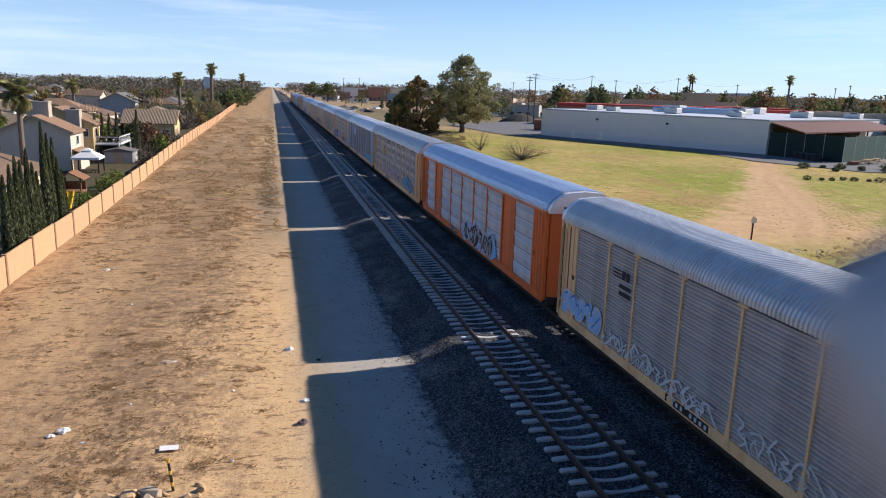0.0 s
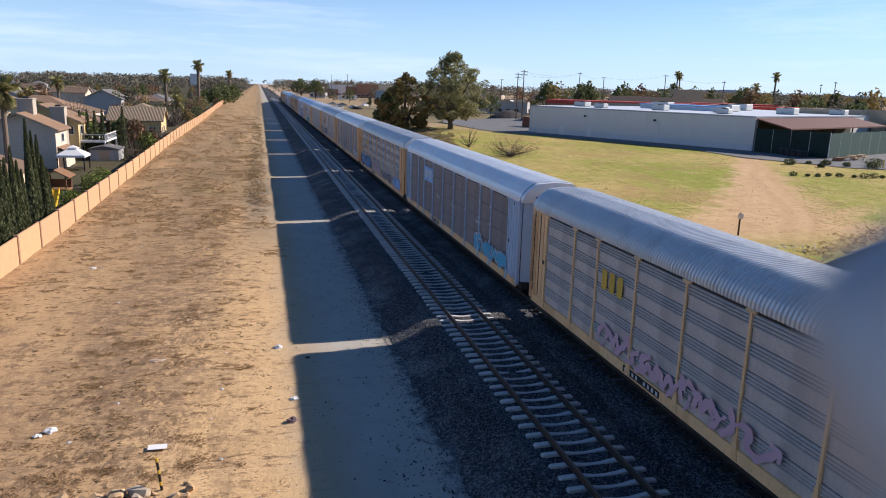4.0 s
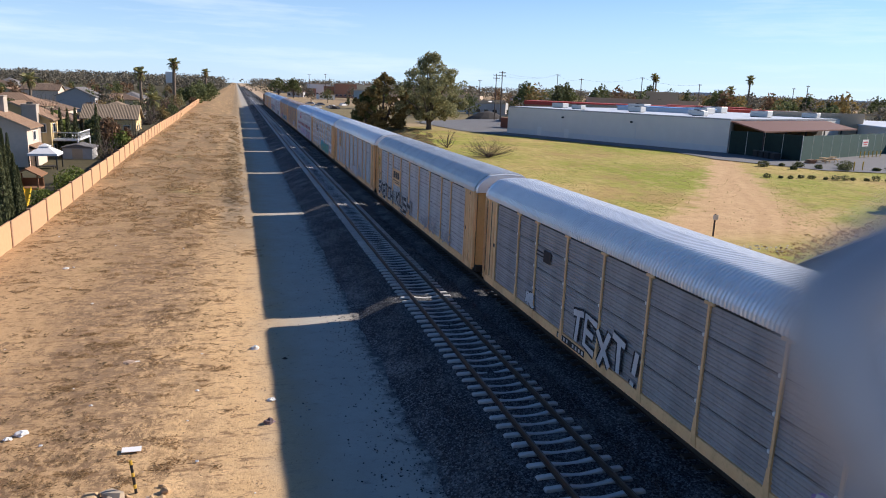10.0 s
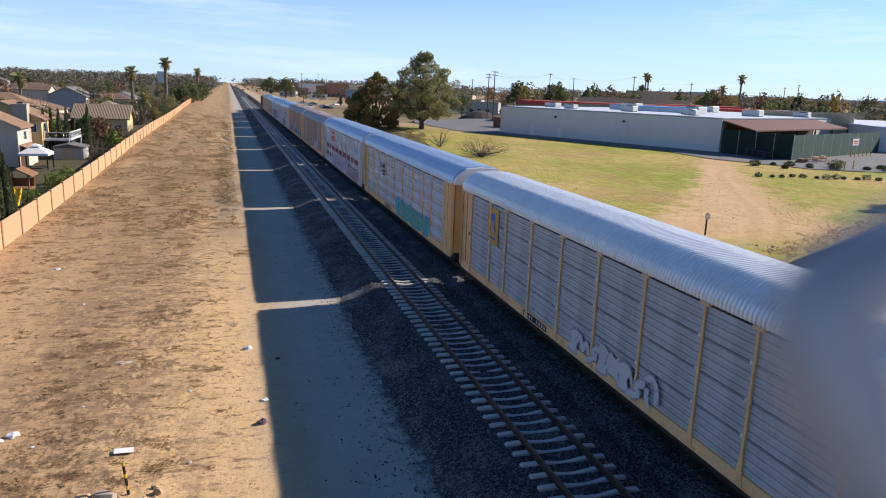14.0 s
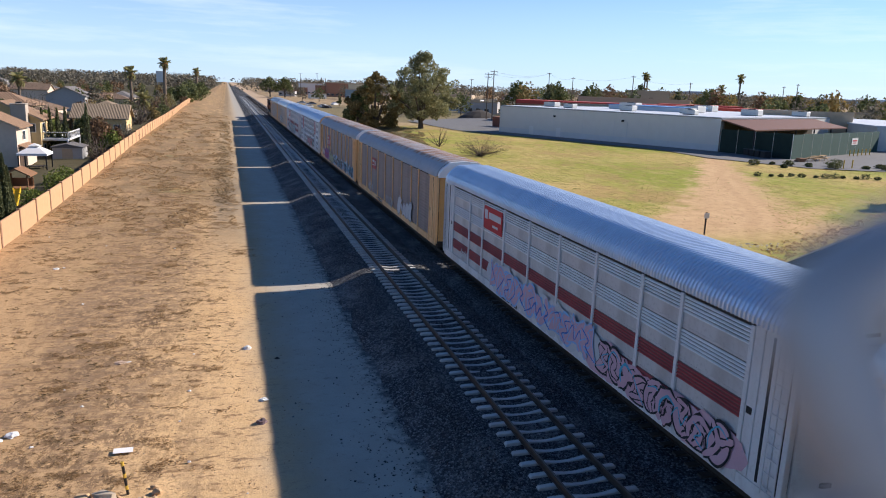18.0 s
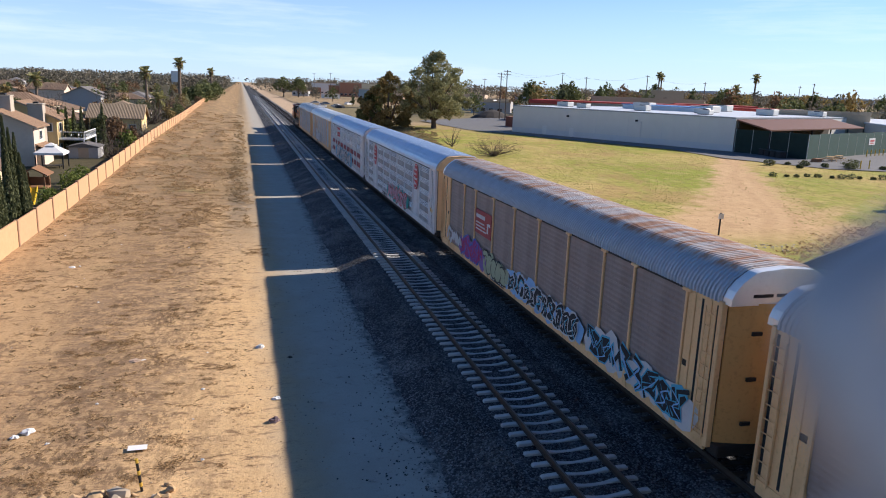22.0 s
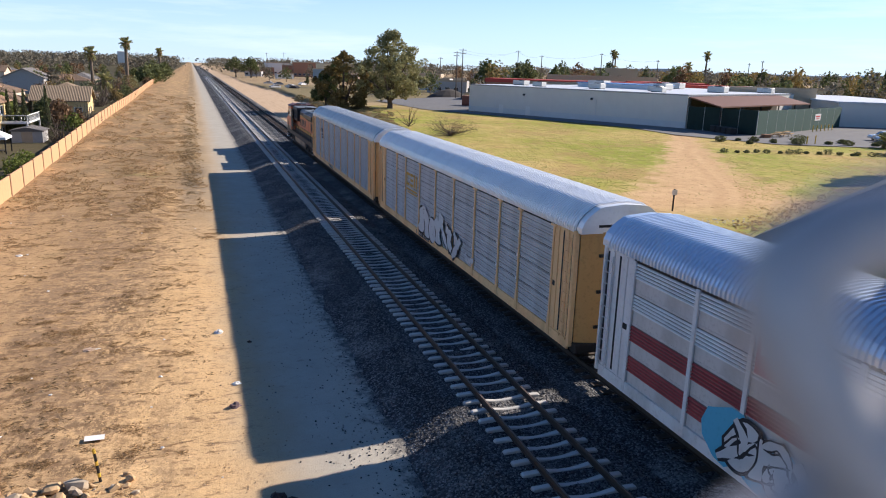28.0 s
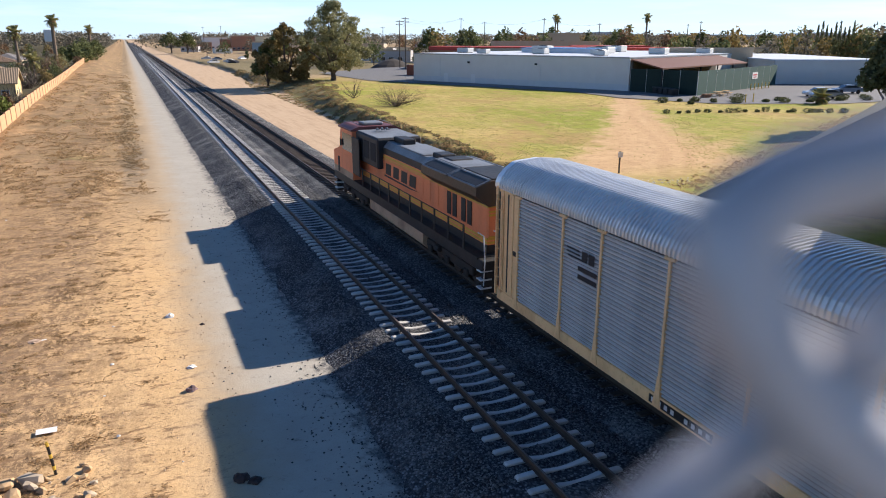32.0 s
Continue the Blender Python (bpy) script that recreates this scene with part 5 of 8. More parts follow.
    part("side_screen", Build().box(-1.52, 5.2, 2.1, -1.44, 6.6, 4.3, 0.02), black, cab)
    part("door", Build().box(-1.53, 9.55, 1.75, -1.5, 9.85, 2.7), black, cab)
    # walkway rails
    for k, y in enumerate(np.arange(-9.2, 5.0, 1.55)):
        part("handrail_post", Build().box(-1.49, y - 0.07, 1.6, -1.45, y + 0.07, 2.66, 0.008), black, lo)
    part("handrail", Build().tube([(-1.46, -9.2, 2.65), (-1.46, 5.2, 2.65)], 0.024, 6), black, lo)
    for x in (-1.4, -0.7):
        part("grab_rail", Build().tube([(x, -10.95, 0.6), (x, -11.05, 1.6), (x, -10.9, 2.6), (x, -10.4, 2.62)], 0.026, 6), WHITE_P, lo, "white end grab rail")
    for z in (0.45, 0.8, 1.15):
        part("step", Build().box(-1.55, -11.0, z, -1.05, -10.6, z + 0.05), WHITE_P, lo)
        part("step", Build().box(-1.55, 10.4, z, -1.05, 10.85, z + 0.05), WHITE_P, lo)
    for s in (-1, 1):
        part("coupler", Build().box(-0.14, min(s * 10.9, s * 11.45), 0.72, 0.14, max(s * 10.9, s * 11.45), 1.02, 0.04), DARK, lo)
        part("pilot", Build().prism([(-1.4, 0.25), (1.4, 0.25), (1.4, 1.15), (-1.4, 1.15)], min(s * 10.75, s * 10.95), max(s * 10.75, s * 10.95)), black, lo)
        y = s * 7.2
        t = part("truck", Build().box(-1.28, y - 2.5, 0.55, -1.08, y + 2.5, 0.95, 0.05).box(1.08, y - 2.5, 0.55, 1.28, y + 2.5, 0.95, 0.05).box(-1.1, y - 0.4, 0.6, 1.1, y + 0.4, 1.1, 0.04), DARK, lo)
        me = cached("drive_wheel", lambda: Build().lathe([(0.05, -0.08), (0.45, -0.07), (0.53, -0.06), (0.53, 0.05), (0.57, 0.06), (0.57, 0.09), (0.4, 0.09), (0.05, 0.06)], axis="x", n=22), STEEL)
        for k in (-1.95, 0.0, 1.95):
            for q in (-1, 1):
                part("wheel", me, None, t, at=pose(q * 0.7525, y + k, 0.53, 0, 0, 180 if q > 0 else 0))
            part("journal_box", Build().box(-1.38, y + k - 0.2, 0.42, -1.25, y + k + 0.2, 0.75, 0.04), DARK, t)
        part("brake_cylinder", Build().lathe([(0.02, -0.25), (0.12, -0.24), (0.12, 0.24), (0.02, 0.25)], (-1.36, y + 0.95, 0.85), "y", 12), DARK, t)
    TRAIN.append((lo, 14.03 + PITCH * 15 + 14.35 + 11.45))


make_locomotive()


# ---- boundary wall ----
def block_material():
    g = Mat("block_wall_peach", 0.9, 0, 0.15)
    p = g.pos()
    n = g.noise(p, 3.0, 5)
    c = g.mix(n, (0.49, 0.285, 0.145), (0.61, 0.375, 0.205))
    c = g.mix(g.math("MULTIPLY", g.rand(), 0.35), c, (0.40, 0.25, 0.16))
    g.bump(g.noise(p, 30.0, 2), 0.25, 0.01)
    return g.done(c)


M_WALL = block_material()
M_WALLCAP = plain("wall_post_brown", (0.30, 0.185, 0.115), 0.9)
WALL_X = -13.95


def make_wall():
    w = thing("boundary_wall", (0, 0, 0), "long peach-coloured block wall with darker posts between panels", "wall", kind="structure")
    rnd = random.Random(8)
    panel = Build().box(-0.07, 0.11, -0.3, 0.07, 4.39, 1.70, 0.015).mesh("wall_panel", M_WALL)
    post = Build().box(-0.13, -0.11, -0.3, 0.13, 0.11, 1.76, 0.02).mesh("wall_post", M_WALLCAP)
    y = 18.6
    k = 0
    while y < 330:
        x = WALL_X
        z = wall_foot(y) - 0.03 + rnd.uniform(-0.03, 0.03)
        part("wall_panel", panel, None, w, at=(x, y, z))
        part("wall_post", post, None, w, at=(x, y, z))
        y += 4.5
        k += 1


make_wall()

# ---- foliage ----
LEAF_PAIRS = {
    "oak": ((0.07, 0.085, 0.03), (0.18, 0.19, 0.075)),
    "olive": ((0.15, 0.11, 0.04), (0.31, 0.225, 0.085)),
    "grey_green": ((0.15, 0.15, 0.065), (0.40, 0.37, 0.185)),
    "cypress": ((0.06, 0.07, 0.034), (0.165, 0.175, 0.08)),
    "palm": ((0.15, 0.15, 0.055), (0.42, 0.38, 0.17)),
    "bare": ((0.11, 0.085, 0.065), (0.20, 0.15, 0.115)),
    "rust": ((0.13, 0.08, 0.045), (0.26, 0.16, 0.09)),
    "hedge": ((0.07, 0.10, 0.02), (0.20, 0.22, 0.05)),
    "stalk": ((0.25, 0.165, 0.085), (0.56, 0.40, 0.22)),
    "field_dry": ((0.34, 0.25, 0.11), (0.60, 0.46, 0.22)),
    # far-tree tone, greyed and lightened in its colour to stand in for haze
    "hazy_woods": ((0.09, 0.085, 0.06), (0.22, 0.19, 0.145)),
    "dry": ((0.16, 0.115, 0.065), (0.33, 0.25, 0.145)),
    "dead": ((0.20, 0.13, 0.065), (0.46, 0.315, 0.17)),
    "bank": ((0.10, 0.10, 0.042), (0.34, 0.29, 0.15)),
    "lawn": ((0.20, 0.23, 0.05), (0.38, 0.38, 0.12)),
}
M_LEAF = {}
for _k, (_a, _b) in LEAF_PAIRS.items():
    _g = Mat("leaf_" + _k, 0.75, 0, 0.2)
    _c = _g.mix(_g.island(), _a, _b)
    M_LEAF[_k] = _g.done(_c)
    # thin leaves and stalks let some light through
    _t, _s = _g.nt.nodes.new("ShaderNodeBsdfTranslucent"), _g.nt.nodes.new("ShaderNodeMixShader")
    _g.nt.links.new(_c, _t.inputs["Color"])
    _s.inputs[0].default_value = 0.45 if _k in ("dead", "stalk", "dry", "field_dry", "lawn", "bank") else 0.28
    _g.nt.links.new(_g.b.outputs[0], _s.inputs[1])
    _g.nt.links.new(_t.outputs[0], _s.inputs[2])
    _g.nt.links.new(_s.outputs[0], _g.nt.nodes["Material Output"].inputs["Surface"])
M_BARK = plain("bark", (0.11, 0.085, 0.065), 0.95, var=0.45, scale=9.0, bump=0.5)
M_PALMBARK = plain("palm_bark", (0.17, 0.13, 0.095), 0.95, var=0.4, scale=12.0, bump=0.5)


def quads(pts, size, rnd, lean=0.0, long=1.6):
    """Loose leaf clumps: one bent quad at each point."""
    n = len(pts)
    a = rnd.normal(size=(n, 3))
    a[:, 2] += lean
    a /= np.linalg.norm(a, axis=1)[:, None]
    b = np.cross(a, rnd.normal(size=(n, 3)))
    b /= np.linalg.norm(b, axis=1)[:, None] + 1e-9
    s = size * rnd.uniform(0.55, 1.35, (n, 1))
    a, b = a * s * long * 0.5, b * s * 0.5
    v = np.stack([pts - a, pts - b * 0.9, pts + a, pts + b * 0.9], 1).reshape(-1, 3)
    return v, [(4 * k, 4 * k + 1, 4 * k + 2, 4 * k + 3) for k in range(n)]


def blob_points(rnd, blobs, n, shell=0.55):
    """Points scattered through the outer part of several uneven blobs."""
    vol = np.array([b[3] * b[3] * b[4] for b in blobs])
    out = []
    for b, m in zip(blobs, np.maximum(1, (n * vol / vol.sum()).astype(int))):
        d = rnd.normal(size=(m, 3))
        d /= np.linalg.norm(d, axis=1)[:, None]
        r = shell + (1 - shell) * rnd.rand(m, 1) ** 0.6
        r *= 1 + 0.22 * np.sin(3.1 * d[:, :1] * 2 + b[0]) * np.cos(4.3 * d[:, 2:3] * 2 + b[1])
        out.append(np.array(b[:3]) + d * r * np.array([b[3], b[3], b[4]]))
    return np.concatenate(out)


def tree(at, h, w, leaf, seed, n, size, stem=0.25, label="", blobs=9, name="tree", trunk_r=None, group="trees", top=1.0, loose=False):
    """Tapered trunk, limbs into the crown, a crown of many loose clumps with gaps."""
    rnd = np.random.RandomState(seed)
    t = thing(name, at, label or "broad leafy tree with an uneven crown", "tree", group)
    base = h * stem
    bl = []
    for k in range(blobs):
        a = 2.4 * k + rnd.rand()
        f = (k + 0.5) / blobs
        zc = base + (h - base) * (0.25 + 0.62 * f)
        rad = w * 0.5 * (0.62 - 0.45 * abs(f - 0.35)) * rnd.uniform(0.75, 1.1) * 0.75
        off = w * 0.5 * (0.62 - 0.5 * f * top) * rnd.uniform(0.7, 1.1)
        if loose:
            # small separate puffs under a pointed outline, with sky between them
            f = rnd.rand() ** 0.9
            env = math.sin(math.pi * (0.22 + 0.76 * f)) ** 1.0
            a, off = rnd.rand() * 6.28, w * 0.5 * env * rnd.rand() ** 0.45 * 0.92
            zc, rad = base + (h - base) * (0.06 + 0.90 * f), w * rnd.uniform(0.040, 0.092) * (1.0 - 0.35 * f)
        bl.append((off * math.cos(a), off * math.sin(a), zc, rad, rad * rnd.uniform(0.7, 0.95)))
    r = trunk_r or max(0.12, h * 0.028)
    b = Build()
    b.tube([(0, 0, -0.3), (rnd.uniform(-.1, .1), 0, base * 0.5), (rnd.uniform(-.2, .2), rnd.uniform(-.2, .2), base), (0, 0, h * 0.7)], [r * 1.35, r, r * 0.85, r * 0.25], 8)
    for q in bl[:: max(1, blobs // (14 if loose else 7))]:
        s = rnd.uniform(0.7, 1.0)
        b.tube([(0, 0, base * s), (q[0] * 0.45, q[1] * 0.45, base * s + (q[2] - base * s) * 0.55), (q[0], q[1], q[2])], [r * 0.55, r * 0.32, r * 0.08], 6)
    part("trunk", b, M_BARK, t)
    v, f = quads(blob_points(rnd, bl, n), size, rnd)
    part("crown", mesh_of("crown", v, f, M_LEAF[leaf]), None, t)
    return t


def grove(name, specs, leaf, label, seed):
    """Many far trees of one kind in one mesh: (x, y, z, height, width)."""
    rnd = np.random.RandomState(seed)
    b = Build()
    vs, fs = [], []
    for x, y, z, h, w in specs:
        b.tube([(x, y, z - 0.3), (x, y, z + h * 0.6)], [h * 0.025, h * 0.012], 5)
        bl = []
        m = 8
        for k in range(m):
            f = (k + 0.5) / m
            a = 2.4 * k + rnd.rand()
            off = w * 0.5 * (0.55 - 0.42 * f) * rnd.uniform(0.6, 1.2)
            rad = w * 0.5 * (0.62 - 0.40 * abs(f - 0.3)) * rnd.uniform(0.6, 1.0)
            bl.append((x + off * math.cos(a), y + off * math.sin(a), z + h * (0.22 + 0.68 * f), rad, min(rad, h * 0.14)))
        v, f = quads(blob_points(rnd, bl, 420), 0.05 * h + 0.1, rnd)
        n = sum(len(q) for q in vs)
        vs.append(v)
        fs += [tuple(i + n for i in q) for q in f]
    v = np.concatenate(vs)
    m = len(v)
    ob = new(name, mesh_of(name, [tuple(p) for p in v] + b.v, fs + [tuple(i + m for i in q) for q in b.f], M_LEAF[leaf]))
    ob.data.materials.append(M_BARK)
    for p in ob.data.polygons[len(fs):]:
        p.material_index = 1
    tagged(ob, label, "trees", kind="stuff")


def bare_tree(at, h, w, seed, label="leafless tree with fine twigs", name="tree", n=60, thin=1.0):
    rnd = np.random.RandomState(seed)
    t = thing(name, at, label, "tree" if h > 3 else "shrub", "bare trees")
    b = Build()
    r = h * 0.022 * thin
    for k in range(n):
        a, el = rnd.rand() * 6.28, rnd.uniform(0.35, 1.25)
        l = h * rnd.uniform(0.5, 1.0)
        tip = np.array([math.cos(a) * math.cos(el) * w * 0.62, math.sin(a) * math.cos(el) * w * 0.62, l * math.sin(el)])
        mid = tip * 0.5 + rnd.normal(size=3) * w * 0.04
        s0 = np.array([0, 0, h * 0.12 * rnd.rand()])
        b.tube([s0, mid, tip], [r * 0.5, r * 0.3, r * 0.06], 4)
        for j in range(3):
            q = mid + (tip - mid) * rnd.rand()
            b.tube([q, q + rnd.normal(size=3) * w * 0.11 + np.array([0, 0, h * 0.05])], [r * 0.16, r * 0.04], 3)
    part("crown", b, M_BARK, t)
    return t


def cypress(at, h, w, seed, n=900):
    rnd = np.random.RandomState(seed)
    t = thing("cypress_tree", at, "tall narrow dark green cypress behind the wall", "tree", "cypresses")
    part("trunk", Build().tube([(0, 0, -0.2), (0, 0, h * 0.8)], [0.12, 0.03], 6), M_BARK, t)
    z = rnd.rand(n) ** 0.85
    prof = np.minimum(1.0, 0.60 + 2.0 * z) * (1 - z) ** 0.72 * 1.05
    a = rnd.rand(n) * 6.28
    rr = w * 0.5 * prof * rnd.uniform(0.7, 1.08, n)
    pts = np.stack([rr * np.cos(a), rr * np.sin(a), 0.15 + z * (h - 0.2)], 1)
    v, f = quads(pts, 0.10 if n > 3000 else 0.17 if h < 9 else 0.35, rnd, lean=3.6, long=2.2)
    part("crown", mesh_of("crown", v, f, M_LEAF["cypress"]), None, t)


def frond_mesh(l, drop, mat, n=13, wide=0.46):
    v, f = [], []
    for k in range(n + 1):
        s = k / n
        x, z = l * s * (1 - 0.18 * drop * s), l * (0.42 * s - drop * s * s)
        v += [(x, -0.02, z), (x, 0.02, z)]
        if k:
            f.append((len(v) - 4, len(v) - 3, len(v) - 1, len(v) - 2))
    for k in range(1, n + 1):
        s = k / n
        x, z = l * s * (1 - 0.18 * drop * s), l * (0.42 * s - drop * s * s)
        q = wide * l * math.sin(math.pi * min(0.97, 0.12 + 0.85 * s)) ** 0.7
        for sg in (-1, 1):
            b = len(v)
            v += [(x - 0.03 * l, 0, z), (x + q * 0.6, sg * q * 0.8, z - q * 0.3), (x + q * 0.30, sg * q * 0.16, z + 0.01)]
            f.append((b, b + 1, b + 2))
    return mesh_of("frond", v, f, mat)


def palm(at, h, r, seed, n=26, l=1.9, mat="palm", label="fan palm with a rough trunk and shaggy crown"):
    rnd = random.Random(seed)
    t = thing("palm_tree", at, label, "palm tree", "palms")
    lean = rnd.uniform(-0.03, 0.03) * h
    part("trunk", Build().tube([(0, 0, -0.2), (lean * 0.3, 0, h * 0.4), (lean, 0, h)], [r * 1.25, r * 1.0, r * 0.85], 10), M_PALMBARK, t)
    shag = Build()
    shag.lathe([(r * 0.8, h - 1.5 * l * 0.5), (r * 2.0, h - 0.5 * l * 0.5), (r * 2.3, h - 0.12), (r, h + 0.1)], (lean, 0, 0), "z", 9)
    part("dead_skirt", shag, M_LEAF["dead"], t, "hanging dead fronds")
    up, dn = frond_mesh(l, 0.45, M_LEAF[mat]), frond_mesh(l, 0.95, M_LEAF[mat])
    for k in range(n):
        a = 360 * k / n * 2.618 + rnd.uniform(-9, 9)
        tilt = -66 + 132 * (k / n) + rnd.uniform(-8, 8)
        part("frond", up if k < n * 0.6 else dn, None, t, at=pose(lean, 0, h, 0, 0, a) @ pose(0, 0, 0, 0, tilt, 0))


# ---- houses ----
def tile_material(name, lo, hi):
    g = Mat(name, 0.85, 0, 0.2)
    p = g.pos(obj=True)
    x, y, z = g.sep(p)
    w = g.math("SINE", g.math("MULTIPLY", y, 24.0))
    n = g.noise(p, 2.5, 5)
    c = g.mix(n, lo, hi)
    c = g.mix(g.step(w, 0.2, 0.95), c, scaled(lo, 0.7))
    g.bump(w, 0.6, 0.05)
    return g.done(c)


ROOFS = {"terracotta": tile_material("roof_tile_terracotta", (0.25, 0.155, 0.095), (0.40, 0.265, 0.17)),
         "brown": tile_material("roof_tile_brown", (0.17, 0.115, 0.08), (0.28, 0.195, 0.13)),
         "tan": tile_material("roof_shingle_tan", (0.25, 0.185, 0.12), (0.37, 0.28, 0.19)),
         "slate": tile_material("roof_shingle_grey", (0.16, 0.15, 0.145), (0.27, 0.25, 0.235))}
STUCCO = {k: plain("stucco_" + k, c, 0.92, var=0.12, scale=2.5) for k, c in
          {"pink_white": (0.62, 0.50, 0.39), "cream": (0.60, 0.50, 0.33), "yellow": (0.62, 0.46, 0.23), "white": (0.66, 0.65, 0.62), "grey": (0.40, 0.39, 0.38), "tan": (0.44, 0.35, 0.25), "grey_tan": (0.42, 0.36, 0.29), "brick": (0.33, 0.17, 0.11), "teal": (0.20, 0.28, 0.33)}.items()}
M_TRIM = plain("white_trim", (0.68, 0.67, 0.64), 0.7, var=0.1)
M_GLASS = Mat("window_glass", 0.08, 0, 0.6).done((0.03, 0.04, 0.05))


def window(parent, x, y, z, w, h, face):
    """A framed pane on a wall that faces -x, +x, -y or +y."""
    ax, s = face
    def bx(u0, u1, z0, z1, d0, d1):
        lo, hi = sorted((s * d0, s * d1))
        return (x + lo, y + u0, z0, x + hi, y + u1, z1) if ax == "x" else (x + u0, y + lo, z0, x + u1, y + hi, z1)
    fr = Build()
    for u0, u1, z0, z1 in ((-w / 2, w / 2, z, z + 0.08), (-w / 2, w / 2, z + h - 0.08, z + h), (-w / 2, -w / 2 + 0.08, z + 0.08, z + h - 0.08), (w / 2 - 0.08, w / 2, z + 0.08, z + h - 0.08)):
        fr.box(*bx(u0, u1, z0, z1, 0.003, 0.07))
    o = part("window", fr, M_TRIM, parent)
    part("pane", Build().box(*bx(-w / 2 + 0.07, w / 2 - 0.07, z + 0.07, z + h - 0.07, 0.006, 0.03)), M_GLASS, o)


def house(at, turn, w, d, eave, rise, wall, roof, label, hip=False, chimney=None, wins=True, fascia=True):
    """A stuccoed house, w along its ridge (local y), d across."""
    hs = thing("house", pose(*at, 0, 0, turn), label, "house", "houses")
    hw, hd = w / 2, d / 2
    body = Build()
    if hip:
        body.box(-hd, -hw, -0.3, hd, hw, eave)
    else:
        body.prism([(-hd, -0.3), (hd, -0.3), (hd, eave), (0, eave + rise * 0.94), (-hd, eave)], -hw, hw)
    part("wall", body, STUCCO[wall], hs)
    o = 0.5
    rf = Build()
    k = rise / hd
    if hip:
        r = min(hd, hw * 0.9)
        ring = [(-hd - o, -hw - o), (hd + o, -hw - o), (hd + o, hw + o), (-hd - o, hw + o)]
        v = [(x, y, eave - k * o) for x, y in ring] + [(x, y, eave - k * o - 0.14) for x, y in ring] + [(0, -hw + r, eave + rise), (0, hw - r, eave + rise)]
        rf.add(v, [(0, 1, 8), (1, 2, 9, 8), (2, 3, 9), (3, 0, 8, 9), (7, 6, 5, 4), (0, 4, 5, 1), (1, 5, 6, 2), (2, 6, 7, 3), (3, 7, 4, 0)])
    else:
        for s in (-1, 1):
            rf.prism([(s * (hd + o), eave - k * o), (0, eave + rise), (0, eave + rise + 0.16), (s * (hd + o), eave - k * o + 0.16)], -hw - o, hw + o)
    part("roof", rf, ROOFS[roof], hs)
    if fascia and not hip:
        for e in (-1, 1):
            for s in (-1, 1):
                lo, hi = sorted((e * (hw + o), e * (hw + o + 0.03)))
                fb = Build().prism([(s * (hd + o), eave - k * o - 0.06), (0, eave + rise - 0.06), (0, eave + rise + 0.10), (s * (hd + o), eave - k * o + 0.10)], lo, hi)
                part("fascia", fb, STUCCO["tan"], hs)
    if chimney:
        cx, cy, top = chimney
        c = part("chimney", Build().box(cx - 0.85, cy - 0.7, 0, cx + 0.85, cy + 0.7, top, 0.03), STUCCO["grey_tan"], hs)
        part("chimney_cap", Build().box(cx - 0.92, cy - 0.77, top, cx + 0.92, cy + 0.77, top + 0.14, 0.04), STUCCO["grey_tan"], c)
        part("flue", Build().box(cx - 0.3, cy - 0.3, top + 0.14, cx + 0.3, cy + 0.3, top + 0.34, 0.03), BLACK, c)
    if wins:
        lev = [1.0] if eave < 3.6 else [1.0, eave - 1.75]
        for z in lev:
            for u in np.arange(-hw + 1.6, hw - 1.0, 3.1):
                window(hs, hd, u, z, 1.3, 1.15, ("x", 1))
                window(hs, -hd, u, z, 1.3, 1.15, ("x", -1))
            for u in np.arange(-hd + 1.5, hd - 1.0, 3.0):
                window(hs, u, -hw, z, 1.2, 1.15, ("y", -1))
    return hs


YARD = -1.0


